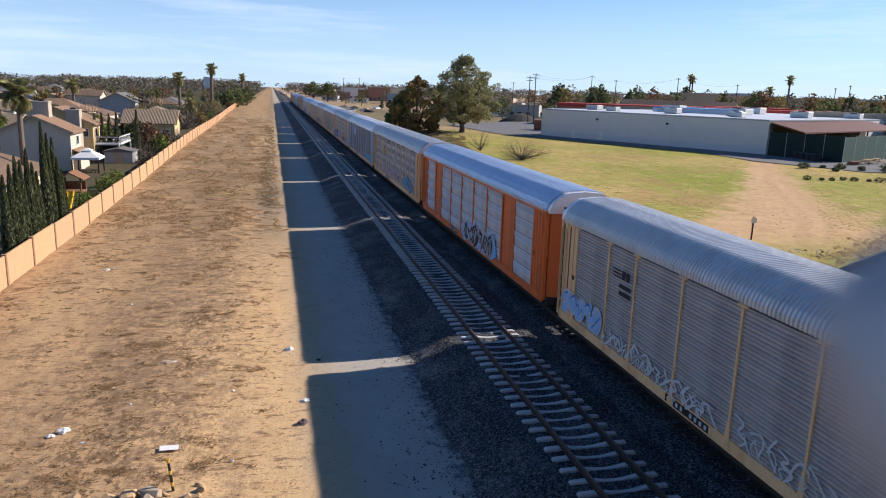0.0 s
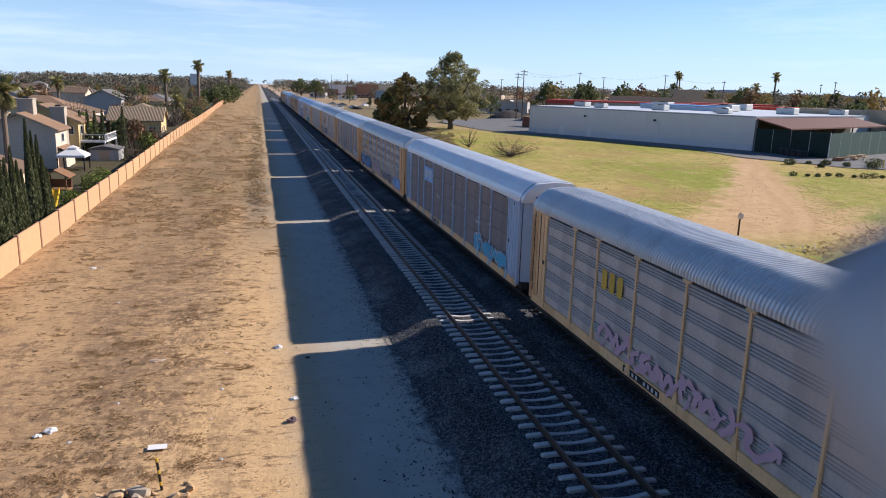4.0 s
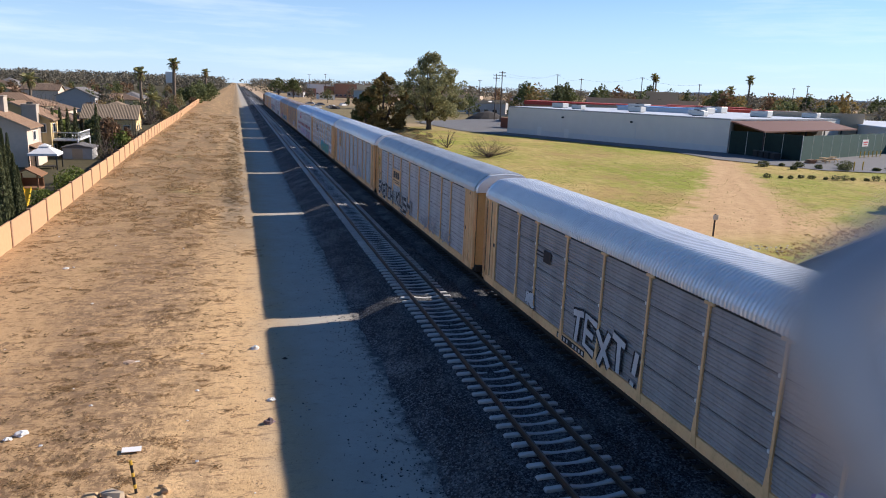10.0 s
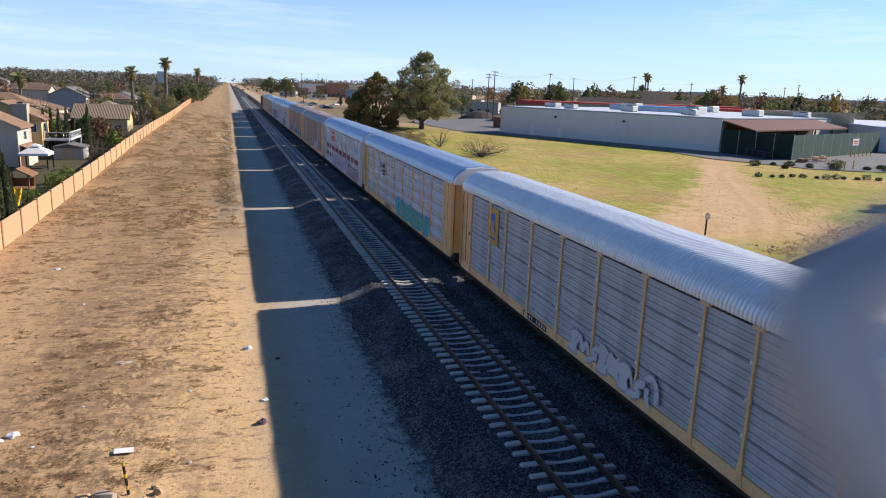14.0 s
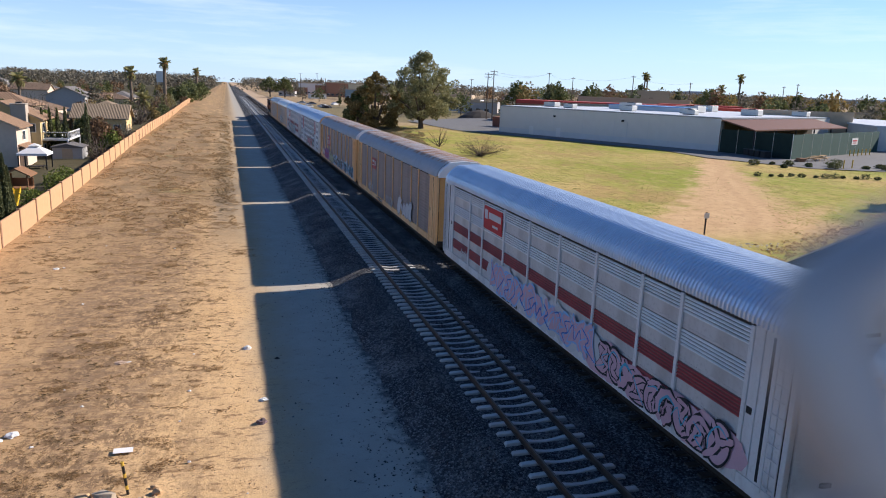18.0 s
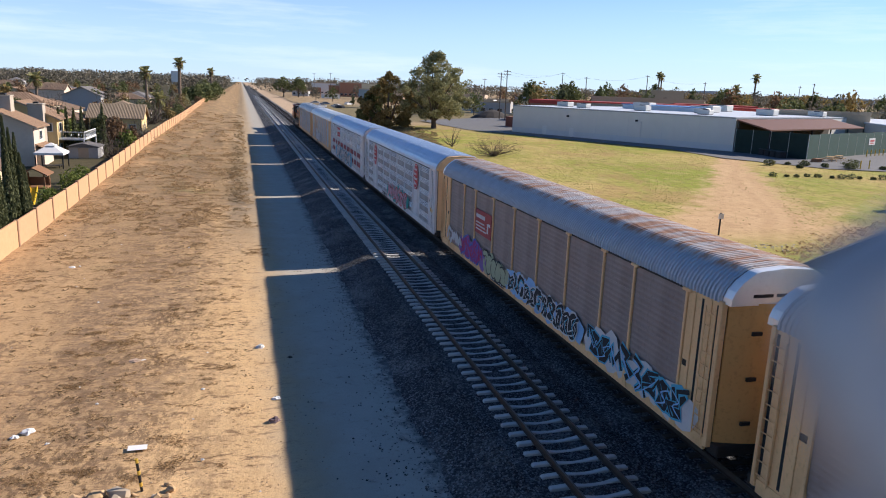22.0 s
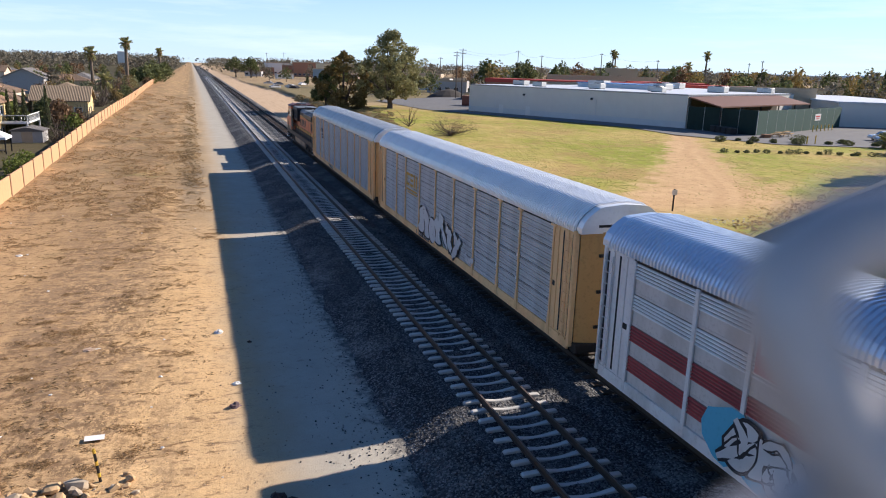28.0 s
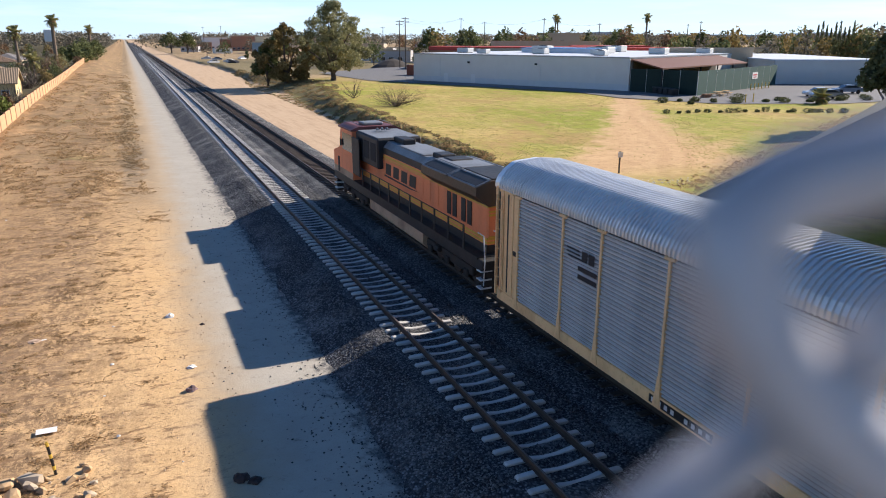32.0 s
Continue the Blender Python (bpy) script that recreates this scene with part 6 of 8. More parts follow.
def make_near_homes():
    h1 = house((-26.6, 94.2, YARD), 0, 4.9, 7.4, 5.0, 1.67, "pink_white", "terracotta", "two-storey stucco house with terracotta roof and plain gable", chimney=(0.0, 1.2, 8.18), wins=False)
    part("side_wing", Build().box(3.7, -1.9, -0.3, 4.5, 2.2, 2.4), STUCCO["pink_white"], h1)
    part("wing_roof", Build().prism([(3.72, 2.95), (3.72, 2.82), (4.8, 2.35), (4.8, 2.48)], -2.2, 2.4), ROOFS["terracotta"], h1)
    window(h1, 3.7, 0.5, 3.3, 1.2, 1.1, ("x", 1))
    house((-27.0, 104.7, YARD), 0, 5.4, 8.6, 5.4, 1.95, "yellow", "terracotta", "yellow stucco house with tiled gable roof and broad chimney", chimney=(2.3, -3.4, 7.1))
    house((-26.6, 71.5, YARD), 0, 13.0, 10.0, 2.6, 2.3, "cream", "brown", "low stucco house under a brown tile roof", hip=True)
    house((-24.5, 56.5, YARD), 0, 7.0, 6.0, 2.4, 1.3, "cream", "brown", "low cream house by the wall", hip=True)
    house((-22.6, 150.0, YARD), 90, 9.0, 8.0, 3.4, 2.2, "yellow", "tan", "single-storey yellow house with a tan shingle roof", wins=True)
    house((-32.5, 147.0, YARD), 90, 9.0, 9.0, 3.2, 1.8, "tan", "brown", "low tan house with a brown hipped roof", hip=True)
    house((-46.0, 140.0, YARD), 0, 13.0, 11.0, 3.0, 2.2, "cream", "tan", "cream house with low tan roof", hip=True)
    house((-27.0, 186.0, YARD), 0, 14.0, 11.0, 3.0, 2.3, "white", "tan", "white house with tan roof seen over the wall", hip=True)
    # covered balcony on the yellow house
    b = thing("balcony", (-20.9, 106.5, YARD), "white timber balcony on posts behind a house", "balcony")
    part("floor", Build().box(-2.0, -4.0, 2.6, 1.2, 4.0, 2.85, 0.03), M_TRIM, b)
    part("rail", Build().box(1.12, -4.0, 3.6, 1.2, 4.0, 3.7).box(-2.0, -4.0, 3.6, 1.2, -3.92, 3.7), M_TRIM, b)
    for y in np.arange(-3.9, 4.0, 0.55):
        part("baluster", Build().box(1.13, y - 0.03, 2.85, 1.19, y + 0.03, 3.6), M_TRIM, b)
    for y in (-3.9, 3.9):
        part("post", Build().box(1.02, y - 0.08, 0, 1.2, y + 0.08, 2.6), M_TRIM, b)
    g = thing("gazebo", (-20.9, 90.5, YARD), "garden gazebo with a white cloth roof and dark frame", "gazebo")
    cloth = plain("white_cloth", (0.72, 0.70, 0.68), 0.85, var=0.06)
    part("canopy", Build().add([(-1.5, -1.5, 2.25), (1.5, -1.5, 2.25), (1.5, 1.5, 2.25), (-1.5, 1.5, 2.25), (-0.4, -0.4, 2.95), (0.4, -0.4, 2.95), (0.4, 0.4, 2.95), (-0.4, 0.4, 2.95), (-1.5, -1.5, 2.0), (1.5, -1.5, 2.0), (1.5, 1.5, 2.0), (-1.5, 1.5, 2.0)],
         [(0, 1, 5, 4), (1, 2, 6, 5), (2, 3, 7, 6), (3, 0, 4, 7), (4, 5, 6, 7), (8, 9, 1, 0), (9, 10, 2, 1), (10, 11, 3, 2), (11, 8, 0, 3)]), cloth, g)
    part("vent_cap", Build().add([(-0.6, -0.6, 2.98), (0.6, -0.6, 2.98), (0.6, 0.6, 2.98), (-0.6, 0.6, 2.98), (0, 0, 3.3)], [(0, 1, 4), (1, 2, 4), (2, 3, 4), (3, 0, 4), (3, 2, 1, 0)]), cloth, g)
    for x in (-1.38, 1.38):
        for y in (-1.38, 1.38):
            part("post", Build().box(x - 0.06, y - 0.06, 0, x + 0.06, y + 0.06, 2.25), BLACK, g)
    t = thing("garden_table", (-20.9, 90.5, YARD), "dark table under the gazebo", "table")
    part("top", Build().box(-0.9, -0.6, 0.7, 0.9, 0.6, 0.75, 0.01), BLACK, t)
    for x in (-0.8, 0.8):
        for y in (-0.5, 0.5):
            part("leg", Build().box(x - 0.03, y - 0.03, 0, x + 0.03, y + 0.03, 0.7), BLACK, t)
    s = thing("shed", (-19.3, 101.0, YARD), "grey garden shed with a flat pale roof", "shed")
    part("body", Build().box(-1.7, -1.8, 0, 1.7, 1.8, 2.0, 0.03), STUCCO["grey"], s)
    part("roof", Build().prism([(-1.9, 2.0), (1.9, 2.0), (1.9, 2.1), (0, 2.5), (-1.9, 2.1)], -2.0, 2.0), ROOFS["slate"], s)
    part("door", Build().box(-0.6, -1.84, 0.05, 0.6, -1.8, 1.9, 0.01), STUCCO["tan"], s)
    p = thing("play_set", (-17.2, 68.5, YARD), "wooden play tower with a yellow slide", "playground")
    wood = plain("play_wood", (0.23, 0.12, 0.06), 0.85, scale=14)
    for x in (-0.8, 0.8):
        for y in (-0.8, 0.8):
            part("post", Build().box(x - 0.06, y - 0.06, 0, x + 0.06, y + 0.06, 2.5), wood, p)
    part("platform", Build().box(-0.9, -0.9, 1.25, 0.9, 0.9, 1.4), wood, p)
    part("side_board", Build().box(-0.9, 0.84, 1.4, 0.9, 0.9, 2.1), wood, p)
    part("side_board", Build().box(-0.9, -0.9, 1.4, -0.84, 0.84, 2.1), wood, p)
    part("roof", Build().prism([(-1.15, 2.4), (0, 3.0), (1.15, 2.4), (1.15, 2.5), (0, 3.12), (-1.15, 2.5)], -1.2, 1.2), wood, p)
    part("slide", Build().prism([(-2.6, 0.1), (-2.3, 0.1), (-0.9, 1.3), (-0.9, 1.42), (-2.35, 0.22), (-2.6, 0.22)], -0.25, 0.25, "x").prism([(-2.6, 0.1), (-2.3, 0.1), (-0.9, 1.3), (-0.9, 1.6), (-2.35, 0.4), (-2.6, 0.4)], 0.25, 0.30, "x").prism([(-2.6, 0.1), (-2.3, 0.1), (-0.9, 1.3), (-0.9, 1.6), (-2.35, 0.4), (-2.6, 0.4)], -0.30, -0.25, "x"),
         plain("yellow_plastic", (0.72, 0.46, 0.03), 0.4, var=0.05), p, "bright yellow plastic slide")


make_near_homes()


def make_gardens():
    rnd = random.Random(21)
    k = 0
    for y, x, h in ((46.8, -15.55, 5.3), (48.0, -15.55, 5.8), (49.1, -15.55, 6.2), (50.0, -15.55, 5.9), (51.3, -15.55, 6.5), (52.3, -15.55, 5.5), (53.1, -15.55, 4.8), (56.1, -15.9, 8.0), (57.2, -15.9, 7.1), (58.4, -15.9, 6.7), (58.0, -15.55, 5.3), (58.9, -15.55, 4.3)):
        cypress((x, y, YARD), h, 0.80, 50 + k, 5200)
        k += 1
    for x, y, h in ((-17.6, 103.5, 7.3), (-20.2, 104.0, 6.8), (-21.2, 104.5, 6.6), (-22.2, 105.0, 6.7), (-23.2, 105.5, 6.6), (-24.2, 106.0, 6.2)):
        cypress((x, y, YARD), h, 1.1, 70 + k, 900)
        k += 1
    palm((-22.5, 73.5, YARD), 9.5, 0.24, 5, 84, 1.75)
    palm((-19.5, 255.0, YARD), 15.6, 0.55, 6, 30, 2.4)
    palm((-33.0, 285.0, YARD), 12.3, 0.5, 7, 28, 3.0)
    palm((-19.5, 192.0, YARD), 5.6, 0.25, 8, 24, 2.6)
    palm((-14.8, 400.0, YARD), 14.6, 0.6, 9, 26, 2.6)
    palm((-46.0, 190.0, YARD), 9.5, 0.3, 10, 24, 2.2)
    tree((-18.2, 116.0, YARD), 5.2, 6.5, "rust", 31, 1700, 0.34, 0.1, "rust-leaved garden tree behind the wall")
    tree((-31.0, 84.0, YARD), 5.4, 4.5, "oak", 32, 1200, 0.32, 0.2)
    tree((-27.5, 126.0, YARD), 5.8, 5.5, "hedge", 33, 1300, 0.34, 0.15, "bright green garden tree")
    tree((-23.0, 134.0, YARD), 4.6, 5.0, "oak", 34, 1200, 0.34, 0.15)
    tree((-49.0, 125.0, YARD), 9.0, 7.0, "olive", 35, 1300, 0.4, 0.2)
    tree((-40.0, 118.0, YARD), 6.5, 6.0, "hedge", 36, 1200, 0.36, 0.15)
    bare_tree((-20.5, 168.0, YARD), 7.0, 6.5, 37)
    bare_tree((-19.0, 212.0, YARD), 8.0, 6.5, 38)
    bare_tree((-24.0, 225.0, YARD), 9.0, 7.0, 39)
    bare_tree((-36.0, 160.0, YARD), 8.0, 6.5, 40)
    bare_tree((-62.0, 150.0, YARD), 11.0, 11.0, 41)
    for x, y, h, w, s in ((-17, 300, 9, 10, 42), (-14, 330, 8, 10, 43), (-16, 352, 10, 12, 44), (-22, 318, 8, 9, 45), (-13, 378, 10, 11, 46), (-19, 420, 11, 14, 47), (-15, 470, 10, 14, 48)):
        tree((x, y, YARD), h, w, "oak", s, 1100, 0.55, 0.1, "dense dark green tree at the wall's end")
    # crowded back gardens along the wall
    kinds = ("oak", "hedge", "rust", "olive", "oak", "bare", "grey_green", "bare", "cypress")
    for k in range(78):
        y = 86 + 220 * rnd.random() ** 1.2
        x = -15.6 - rnd.random() ** 1.5 * (5 + 0.11 * y)
        if (x < -18.3 and y < 112) or (-24 < x < -17 and 86 < y < 106):
            continue
        h = rnd.uniform(1.6, 4.2) if y < 150 else rnd.uniform(2.5, 6.5)
        kind = kinds[k % len(kinds)]
        if kind == "bare":
            bare_tree((x, y, YARD), h * 1.35, h, 900 + k, n=30, thin=1.1)
        else:
            tree((x, y, YARD), h, h * rnd.uniform(0.8, 1.3), kind, 900 + k, 620, 0.26, 0.06, "garden bush or small tree behind the wall", blobs=6)
    # low hedge and clutter inside the wall
    for y, x, h in ((63.5, -15.2, 1.9), (65.0, -15.4, 1.7), (72.0, -15.4, 2.2), (74.0, -15.6, 2.0), (76.0, -15.3, 2.3), (78.5, -15.6, 2.0)):
        rs = np.random.RandomState(int(y * 10))
        v, f = quads(blob_points(rs, [(0, 0, h * 0.55, 0.95, h * 0.5), (0.3, 0.5, h * 0.5, 0.7, h * 0.4)], 420), 0.16, rs)
        solid("shrub", mesh_of("shrub", v, f, M_LEAF["hedge"]), None, (x, y, YARD), "leafy yellow-green shrub behind the wall", "shrub", "garden shrubs")


make_gardens()


def far_homes():
    """Streets of houses and trees that run on behind the wall."""
    rnd = random.Random(12)
    kinds = [("white", "tan"), ("cream", "brown"), ("tan", "slate"), ("grey", "slate"), ("cream", "terracotta"), ("yellow", "tan"), ("pink_white", "brown")]
    n = 0
    far = {}
    for row in range(11):
        x = -44 - 24 * row
        y = 120 + 40 * row + rnd.uniform(0, 20)
        while y < 330 + row * 62:
            a, b = rnd.choice(kinds)
            tall = rnd.random() < 0.3
            house((x + rnd.uniform(-4, 4), y, YARD), rnd.choice((0, 90)) + rnd.uniform(-6, 6), rnd.uniform(11, 15), rnd.uniform(9, 11), 5.0 if tall else 2.9, rnd.uniform(1.7, 2.4), a, b,
                  "suburban %s house with a %s roof among trees" % (a.replace("_", " "), b), hip=rnd.random() < 0.5, wins=False, fascia=row < 3)
            n += 1
            y += rnd.uniform(24, 42) * (1 + 0.12 * row)
    for k in range(210):
        d = rnd.uniform(125, 620)
        az = radians(rnd.uniform(-31, -4.6))
        x, y = d * math.sin(az), d * math.cos(az)
        if x > -34:
            continue
        h = rnd.uniform(4, 9.0)
        kind = rnd.choice(("oak", "bare", "olive", "oak", "bare", "rust", "oak", "hazy_woods"))
        if kind == "bare" and d < 330:
            bare_tree((x, y, YARD), h, h * 0.8, 200 + k, n=34, thin=1.3)
        elif d < 230:
            tree((x, y, YARD), h, h * rnd.uniform(0.75, 1.2), kind, 200 + k, 900, 0.5, 0.15, blobs=7, label="suburban garden tree among the roofs")
        else:
            far.setdefault(kind if kind != "bare" else "rust", []).append((x, y, YARD, h, h * rnd.uniform(0.75, 1.2)))
    for k, (kind, specs) in enumerate(far.items()):
        grove("suburb_trees", specs, kind, "crowded far garden trees among the roofs", 40 + k)


far_homes()


# ---- big trees by the field ----
def make_field_trees():
    tree((41.0, 156.0, 0.75), 17.0, 18.5, "grey_green", 61, 30000, 0.25, 0.13, "large spreading evergreen tree on the grass field", blobs=170, trunk_r=0.55, loose=True)
    tree((31.5, 160.0, 0.2), 12.6, 14.0, "olive", 62, 13000, 0.32, 0.05, "dense brownish-green oak on the bank", blobs=100, trunk_r=0.4, loose=True)
    tree((28.2, 163.0, 0.0), 9.0, 9.0, "oak", 63, 8000, 0.30, 0.02, "dark bushy tree at the foot of the oak", blobs=8)
    bare_tree((33.0, 93.0, 0.9), 3.5, 7.4, 64, "leafless brown shrub on the field", "bare_shrub", 90, 0.7)
    bare_tree((31.5, 108.0, 0.9), 4.2, 4.4, 65, "thin leafless sapling on the field", "bare_shrub", 22, 1.0)
    tree((58.0, 310.0, 0), 12.5, 14.0, "oak", 66, 1500, 0.7, 0.1)
    for px, d, h, w in ((985, 290, 15, 13), (1055, 300, 15.5, 12), (1108, 330, 13, 9), (560, 520, 14, 16), (585, 515, 14, 14), (1335, 320, 14.5, 20), (1450, 300, 12, 14), (1530, 210, 9, 12), (1490, 330, 13, 9), (1205, 420, 18, 9)):
        az = radians(13.16 + math.degrees(math.atan((px - 784) / 1267.0)))
        tree((d * math.sin(az), d * math.cos(az), 0), h, w, "oak", 300 + px, 1300, 0.65, 0.16, "dark rounded street tree beyond the roofs", blobs=8)


make_field_trees()


# ---- warehouse, yard fence, car park ----
def wall_at(p, q, z0, z1, thick):
    """A straight upright slab between two plan points."""
    d = Vector((q[0] - p[0], q[1] - p[1], 0))
    n = Vector((d.y, -d.x, 0)).normalized() * thick
    v = []
    for z in (z0, z1):
        v += [(p[0], p[1], z), (q[0], q[1], z), (q[0] + n.x, q[1] + n.y, z), (p[0] + n.x, p[1] + n.y, z)]
    return Build().add(v, [(3, 2, 1, 0), (4, 5, 6, 7), (0, 1, 5, 4), (1, 2, 6, 5), (2, 3, 7, 6), (3, 0, 4, 7)])


WL, WR = (56.9, 148.65), (79.8, 104.3)
U = Vector((0.459, -0.888))
D = Vector((0.900, 0.436))


def make_warehouse():
    m_w = plain("warehouse_paint", (0.64, 0.62, 0.575), 0.85, var=0.06, scale=0.6)
    m_base = plain("warehouse_base_paint", (0.58, 0.59, 0.59), 0.85, var=0.08, scale=0.8)
    m_roof = plain("white_roof_membrane", (0.56, 0.59, 0.63), 0.6, var=0.08, scale=0.3)
    m_unit = plain("roof_unit_metal", (0.50, 0.50, 0.48), 0.5, 0.3)
    wh = thing("warehouse", (0, 0, 0), "long low off-white warehouse with a pale grey base band", "building")
    a, b = Vector(WL), Vector(WR)
    back = D * 62
    quad = [a, b, b + back, a + back]
    def slab(z0, z1, grow=0.0):
        c = sum(quad, Vector((0, 0))) / 4
        pts = [p + (p - c).normalized() * grow for p in quad]
        return Build().add([(p.x, p.y, z) for z in (z0, z1) for p in pts], [(3, 2, 1, 0), (4, 5, 6, 7), (0, 1, 5, 4), (1, 2, 6, 5), (2, 3, 7, 6), (3, 0, 4, 7)])
    part("wall", slab(0.4, 6.55), m_w, wh)
    part("base_band", slab(0.4, 2.15, 0.05), m_base, wh, "pale grey base band")
    part("coping", slab(6.56, 6.75, 0.12), plain("coping_metal", (0.30, 0.31, 0.32), 0.5, 0.4), wh)
    part("roof", slab(6.70, 6.80, -0.5), m_roof, wh)
    # pilaster joints and pale patches on the long wall
    for s in np.arange(7.5, 50, 7.2):
        p = a + U * s
        n = Vector((-0.888, -0.459)) * 0.015
        part("wall_joint", Build().tube([(p.x + n.x, p.y + n.y, 2.2), (p.x + n.x, p.y + n.y, 6.5)], 0.02, 4), m_base, wh)
    for s in (8.5, 15.5):
        p, q = a + U * s, a + U * (s + 1.1)
        part("paint_patch", wall_at((p.x - 0.07, p.y - 0.05), (q.x - 0.07, q.y - 0.05), 0.9, 2.9, 0.02), M_TRIM, wh, "touched-up paint patch")
    p = a + U * 32
    part("downpipe", Build().tube([(p.x - 0.15, p.y - 0.1, 0.9), (p.x - 0.15, p.y - 0.1, 4.9), (p.x - 0.5, p.y - 0.3, 5.0)], 0.05, 6), m_base, wh)
    for s in (15.0, 31.0):
        p = a + U * s
        part("wall_lamp", Build().box(p.x - 0.45, p.y - 0.35, 5.0, p.x - 0.02, p.y + 0.02, 5.35, 0.04), BLACK, wh)
    rnd = random.Random(5)
    for s, t, w, hgt in ((6, 10, 3.0, 1.0), (14, 6, 2.4, 0.9), (18, 22, 4.0, 1.5), (26, 9, 2.8, 1.1), (30, 26, 5.0, 1.3), (36, 14, 2.6, 1.0), (41, 6, 2.4, 0.9), (44, 24, 3.4, 1.2), (47, 40, 3.0, 1.0), (24, 44, 4.5, 1.4), (9, 36, 3.2, 1.1)):
        p = a + U * s + D * t
        u = thing("roof_unit", pose(p.x, p.y, 6.78, 0, 0, -62), "grey metal air unit on the warehouse roof", "air conditioner", "roof units")
        part("casing", Build().box(-w / 2, -w * 0.35, 0.1, w / 2, w * 0.35, hgt, 0.05), m_unit, u)
        part("skid", Build().box(-w / 2 + 0.1, -w * 0.3, 0, w / 2 - 0.1, w * 0.3, 0.1), BLACK, u)
        part("fan_guard", Build().lathe([(0.1, hgt), (w * 0.22, hgt), (w * 0.22, hgt + 0.12), (0.1, hgt + 0.12)], (0, 0, 0), "z", 12), BLACK, u)
    # raised blue-white roof section
    p = a + U * 22 + D * 26
    rs = thing("roof_monitor", pose(p.x, p.y, 6.78, 0, 0, -62), "long low white raised section of the roof", "roof")
    part("body", Build().box(-9, -5, 0, 9, 5, 0.9, 0.05), m_roof, rs)
    part("edge", Build().box(-9.2, -5.2, 0.9, 9.2, 5.2, 1.05), plain("blue_roof_edge", (0.20, 0.36, 0.62), 0.5), rs)
    # lean-to roof over the storage yard
    f1, f2 = Vector((83.5, 91.6)), Vector((117.9, 107.8))
    aw = thing("lean_to_roof", (0, 0, 0), "brown sheet lean-to roof on posts over a storage yard", "canopy")
    e = [b + Vector((0.1, -0.1)), b + D * 40, b + D * 40 + Vector((0.9, -7.4)), b + Vector((0.9, -7.4))]
    zz = (6.45, 6.45, 5.2, 5.2)
    v = [(p.x, p.y, z) for p, z in zip(e, zz)] + [(p.x, p.y, z - 0.22) for p, z in zip(e, zz)]
    part("sheet", Build().add(v, [(0, 3, 2, 1), (4, 5, 6, 7), (0, 1, 5, 4), (1, 2, 6, 5), (2, 3, 7, 6), (3, 0, 4, 7)]), plain("brown_sheet_roof", (0.14, 0.06, 0.04), 0.7, var=0.15, scale=1.5), aw)
    for k in range(6):
        p = e[3] + (e[2] - e[3]) * (k / 5.0)
        part("post", Build().box(p.x - 0.09, p.y - 0.09, 0.6, p.x + 0.09, p.y + 0.09, 5.0), BLACK, aw)
    # back wall near black, standing in for the shade under the roof
    part("back_wall", wall_at((b.x + 0.4, b.y - 0.2), (b.x + D.x * 39, b.y + D.y * 39), 0.5, 6.2, 0.15), plain("lean_to_shade", (0.07, 0.06, 0.05), 0.9), aw)
    # green-screened yard fence; the run beside the lean-to is coloured dark for shade
    screen = plain("green_fence_screen", (0.028, 0.075, 0.062), 0.75, var=0.25, scale=1.2)
    dark = plain("shaded_fence_screen", (0.012, 0.028, 0.024), 0.8, var=0.3, scale=1.5)
    fence = thing("yard_fence", (0, 0, 0), "tall fence with dark green privacy screen round the yard", "fence")
    runs = [((b.x - 0.3, b.y - 0.8), (f1.x, f1.y), 4, 4.9, dark), ((f1.x, f1.y), (f2.x, f2.y), 10, 4.85, screen)]
    for p, q, n, top, cover in runs:
        p, q = Vector(p), Vector(q)
        for k in range(n):
            s, t = p + (q - p) * (k / n), p + (q - p) * ((k + 0.985) / n)
            part("screen_panel", wall_at((s.x, s.y), (t.x, t.y), 0.75, top + 0.06 * (k % 2), 0.05), cover, fence)
            part("post", Build().tube([(s.x, s.y, 0.5), (s.x, s.y, top + 0.1)], 0.06, 7), m_unit, fence)
    sg = f1 + (f2 - f1) * 0.68
    sn = thing("fence_sign", (sg.x, sg.y, 3.3), "white sign with red bars hung on the green fence", "sign")
    nrm = Vector((0.43, -0.90))
    o = Vector((sg.x, sg.y)) * 0 + nrm * 0.06
    part("board", wall_at((o.x - 1.3, o.y - 0.62), (o.x + 1.3, o.y + 0.62), -0.6, 0.6, 0.04), M_TRIM, sn)
    part("mark", wall_at((o.x + nrm.x * 0.05 - 0.9, o.y + nrm.y * 0.05 - 0.43), (o.x + nrm.x * 0.05 + 0.9, o.y + nrm.y * 0.05 + 0.43), 0.0, 0.25, 0.01), RED_P, sn)
    part("mark", wall_at((o.x + nrm.x * 0.05 - 0.7, o.y + nrm.y * 0.05 - 0.33), (o.x + nrm.x * 0.05 + 0.7, o.y + nrm.y * 0.05 + 0.33), -0.35, -0.2, 0.01), RED_P, sn)
    # bins and stacked goods at the yard's open corner
    for k in range(4):
        p = Vector((82.0, 93.5)) + Vector((0.25, 1.6)) * k
        bn = thing("waste_bin", (p.x - 1.6, p.y, 0.72), "dark waste bin inside the storage yard", "bin", "yard bins")
        part("body", Build().box(-0.6, -0.55, 0.1, 0.6, 0.55, 1.3, 0.06), BLACK, bn)
        part("lid", Build().box(-0.64, -0.6, 1.3, 0.64, 0.6, 1.4, 0.03), plain("bin_lid", (0.06, 0.07, 0.07), 0.6), bn)
    # second store behind the car park
    st = thing("store_building", (0, 0, 0), "pale low building beyond the car park", "building")
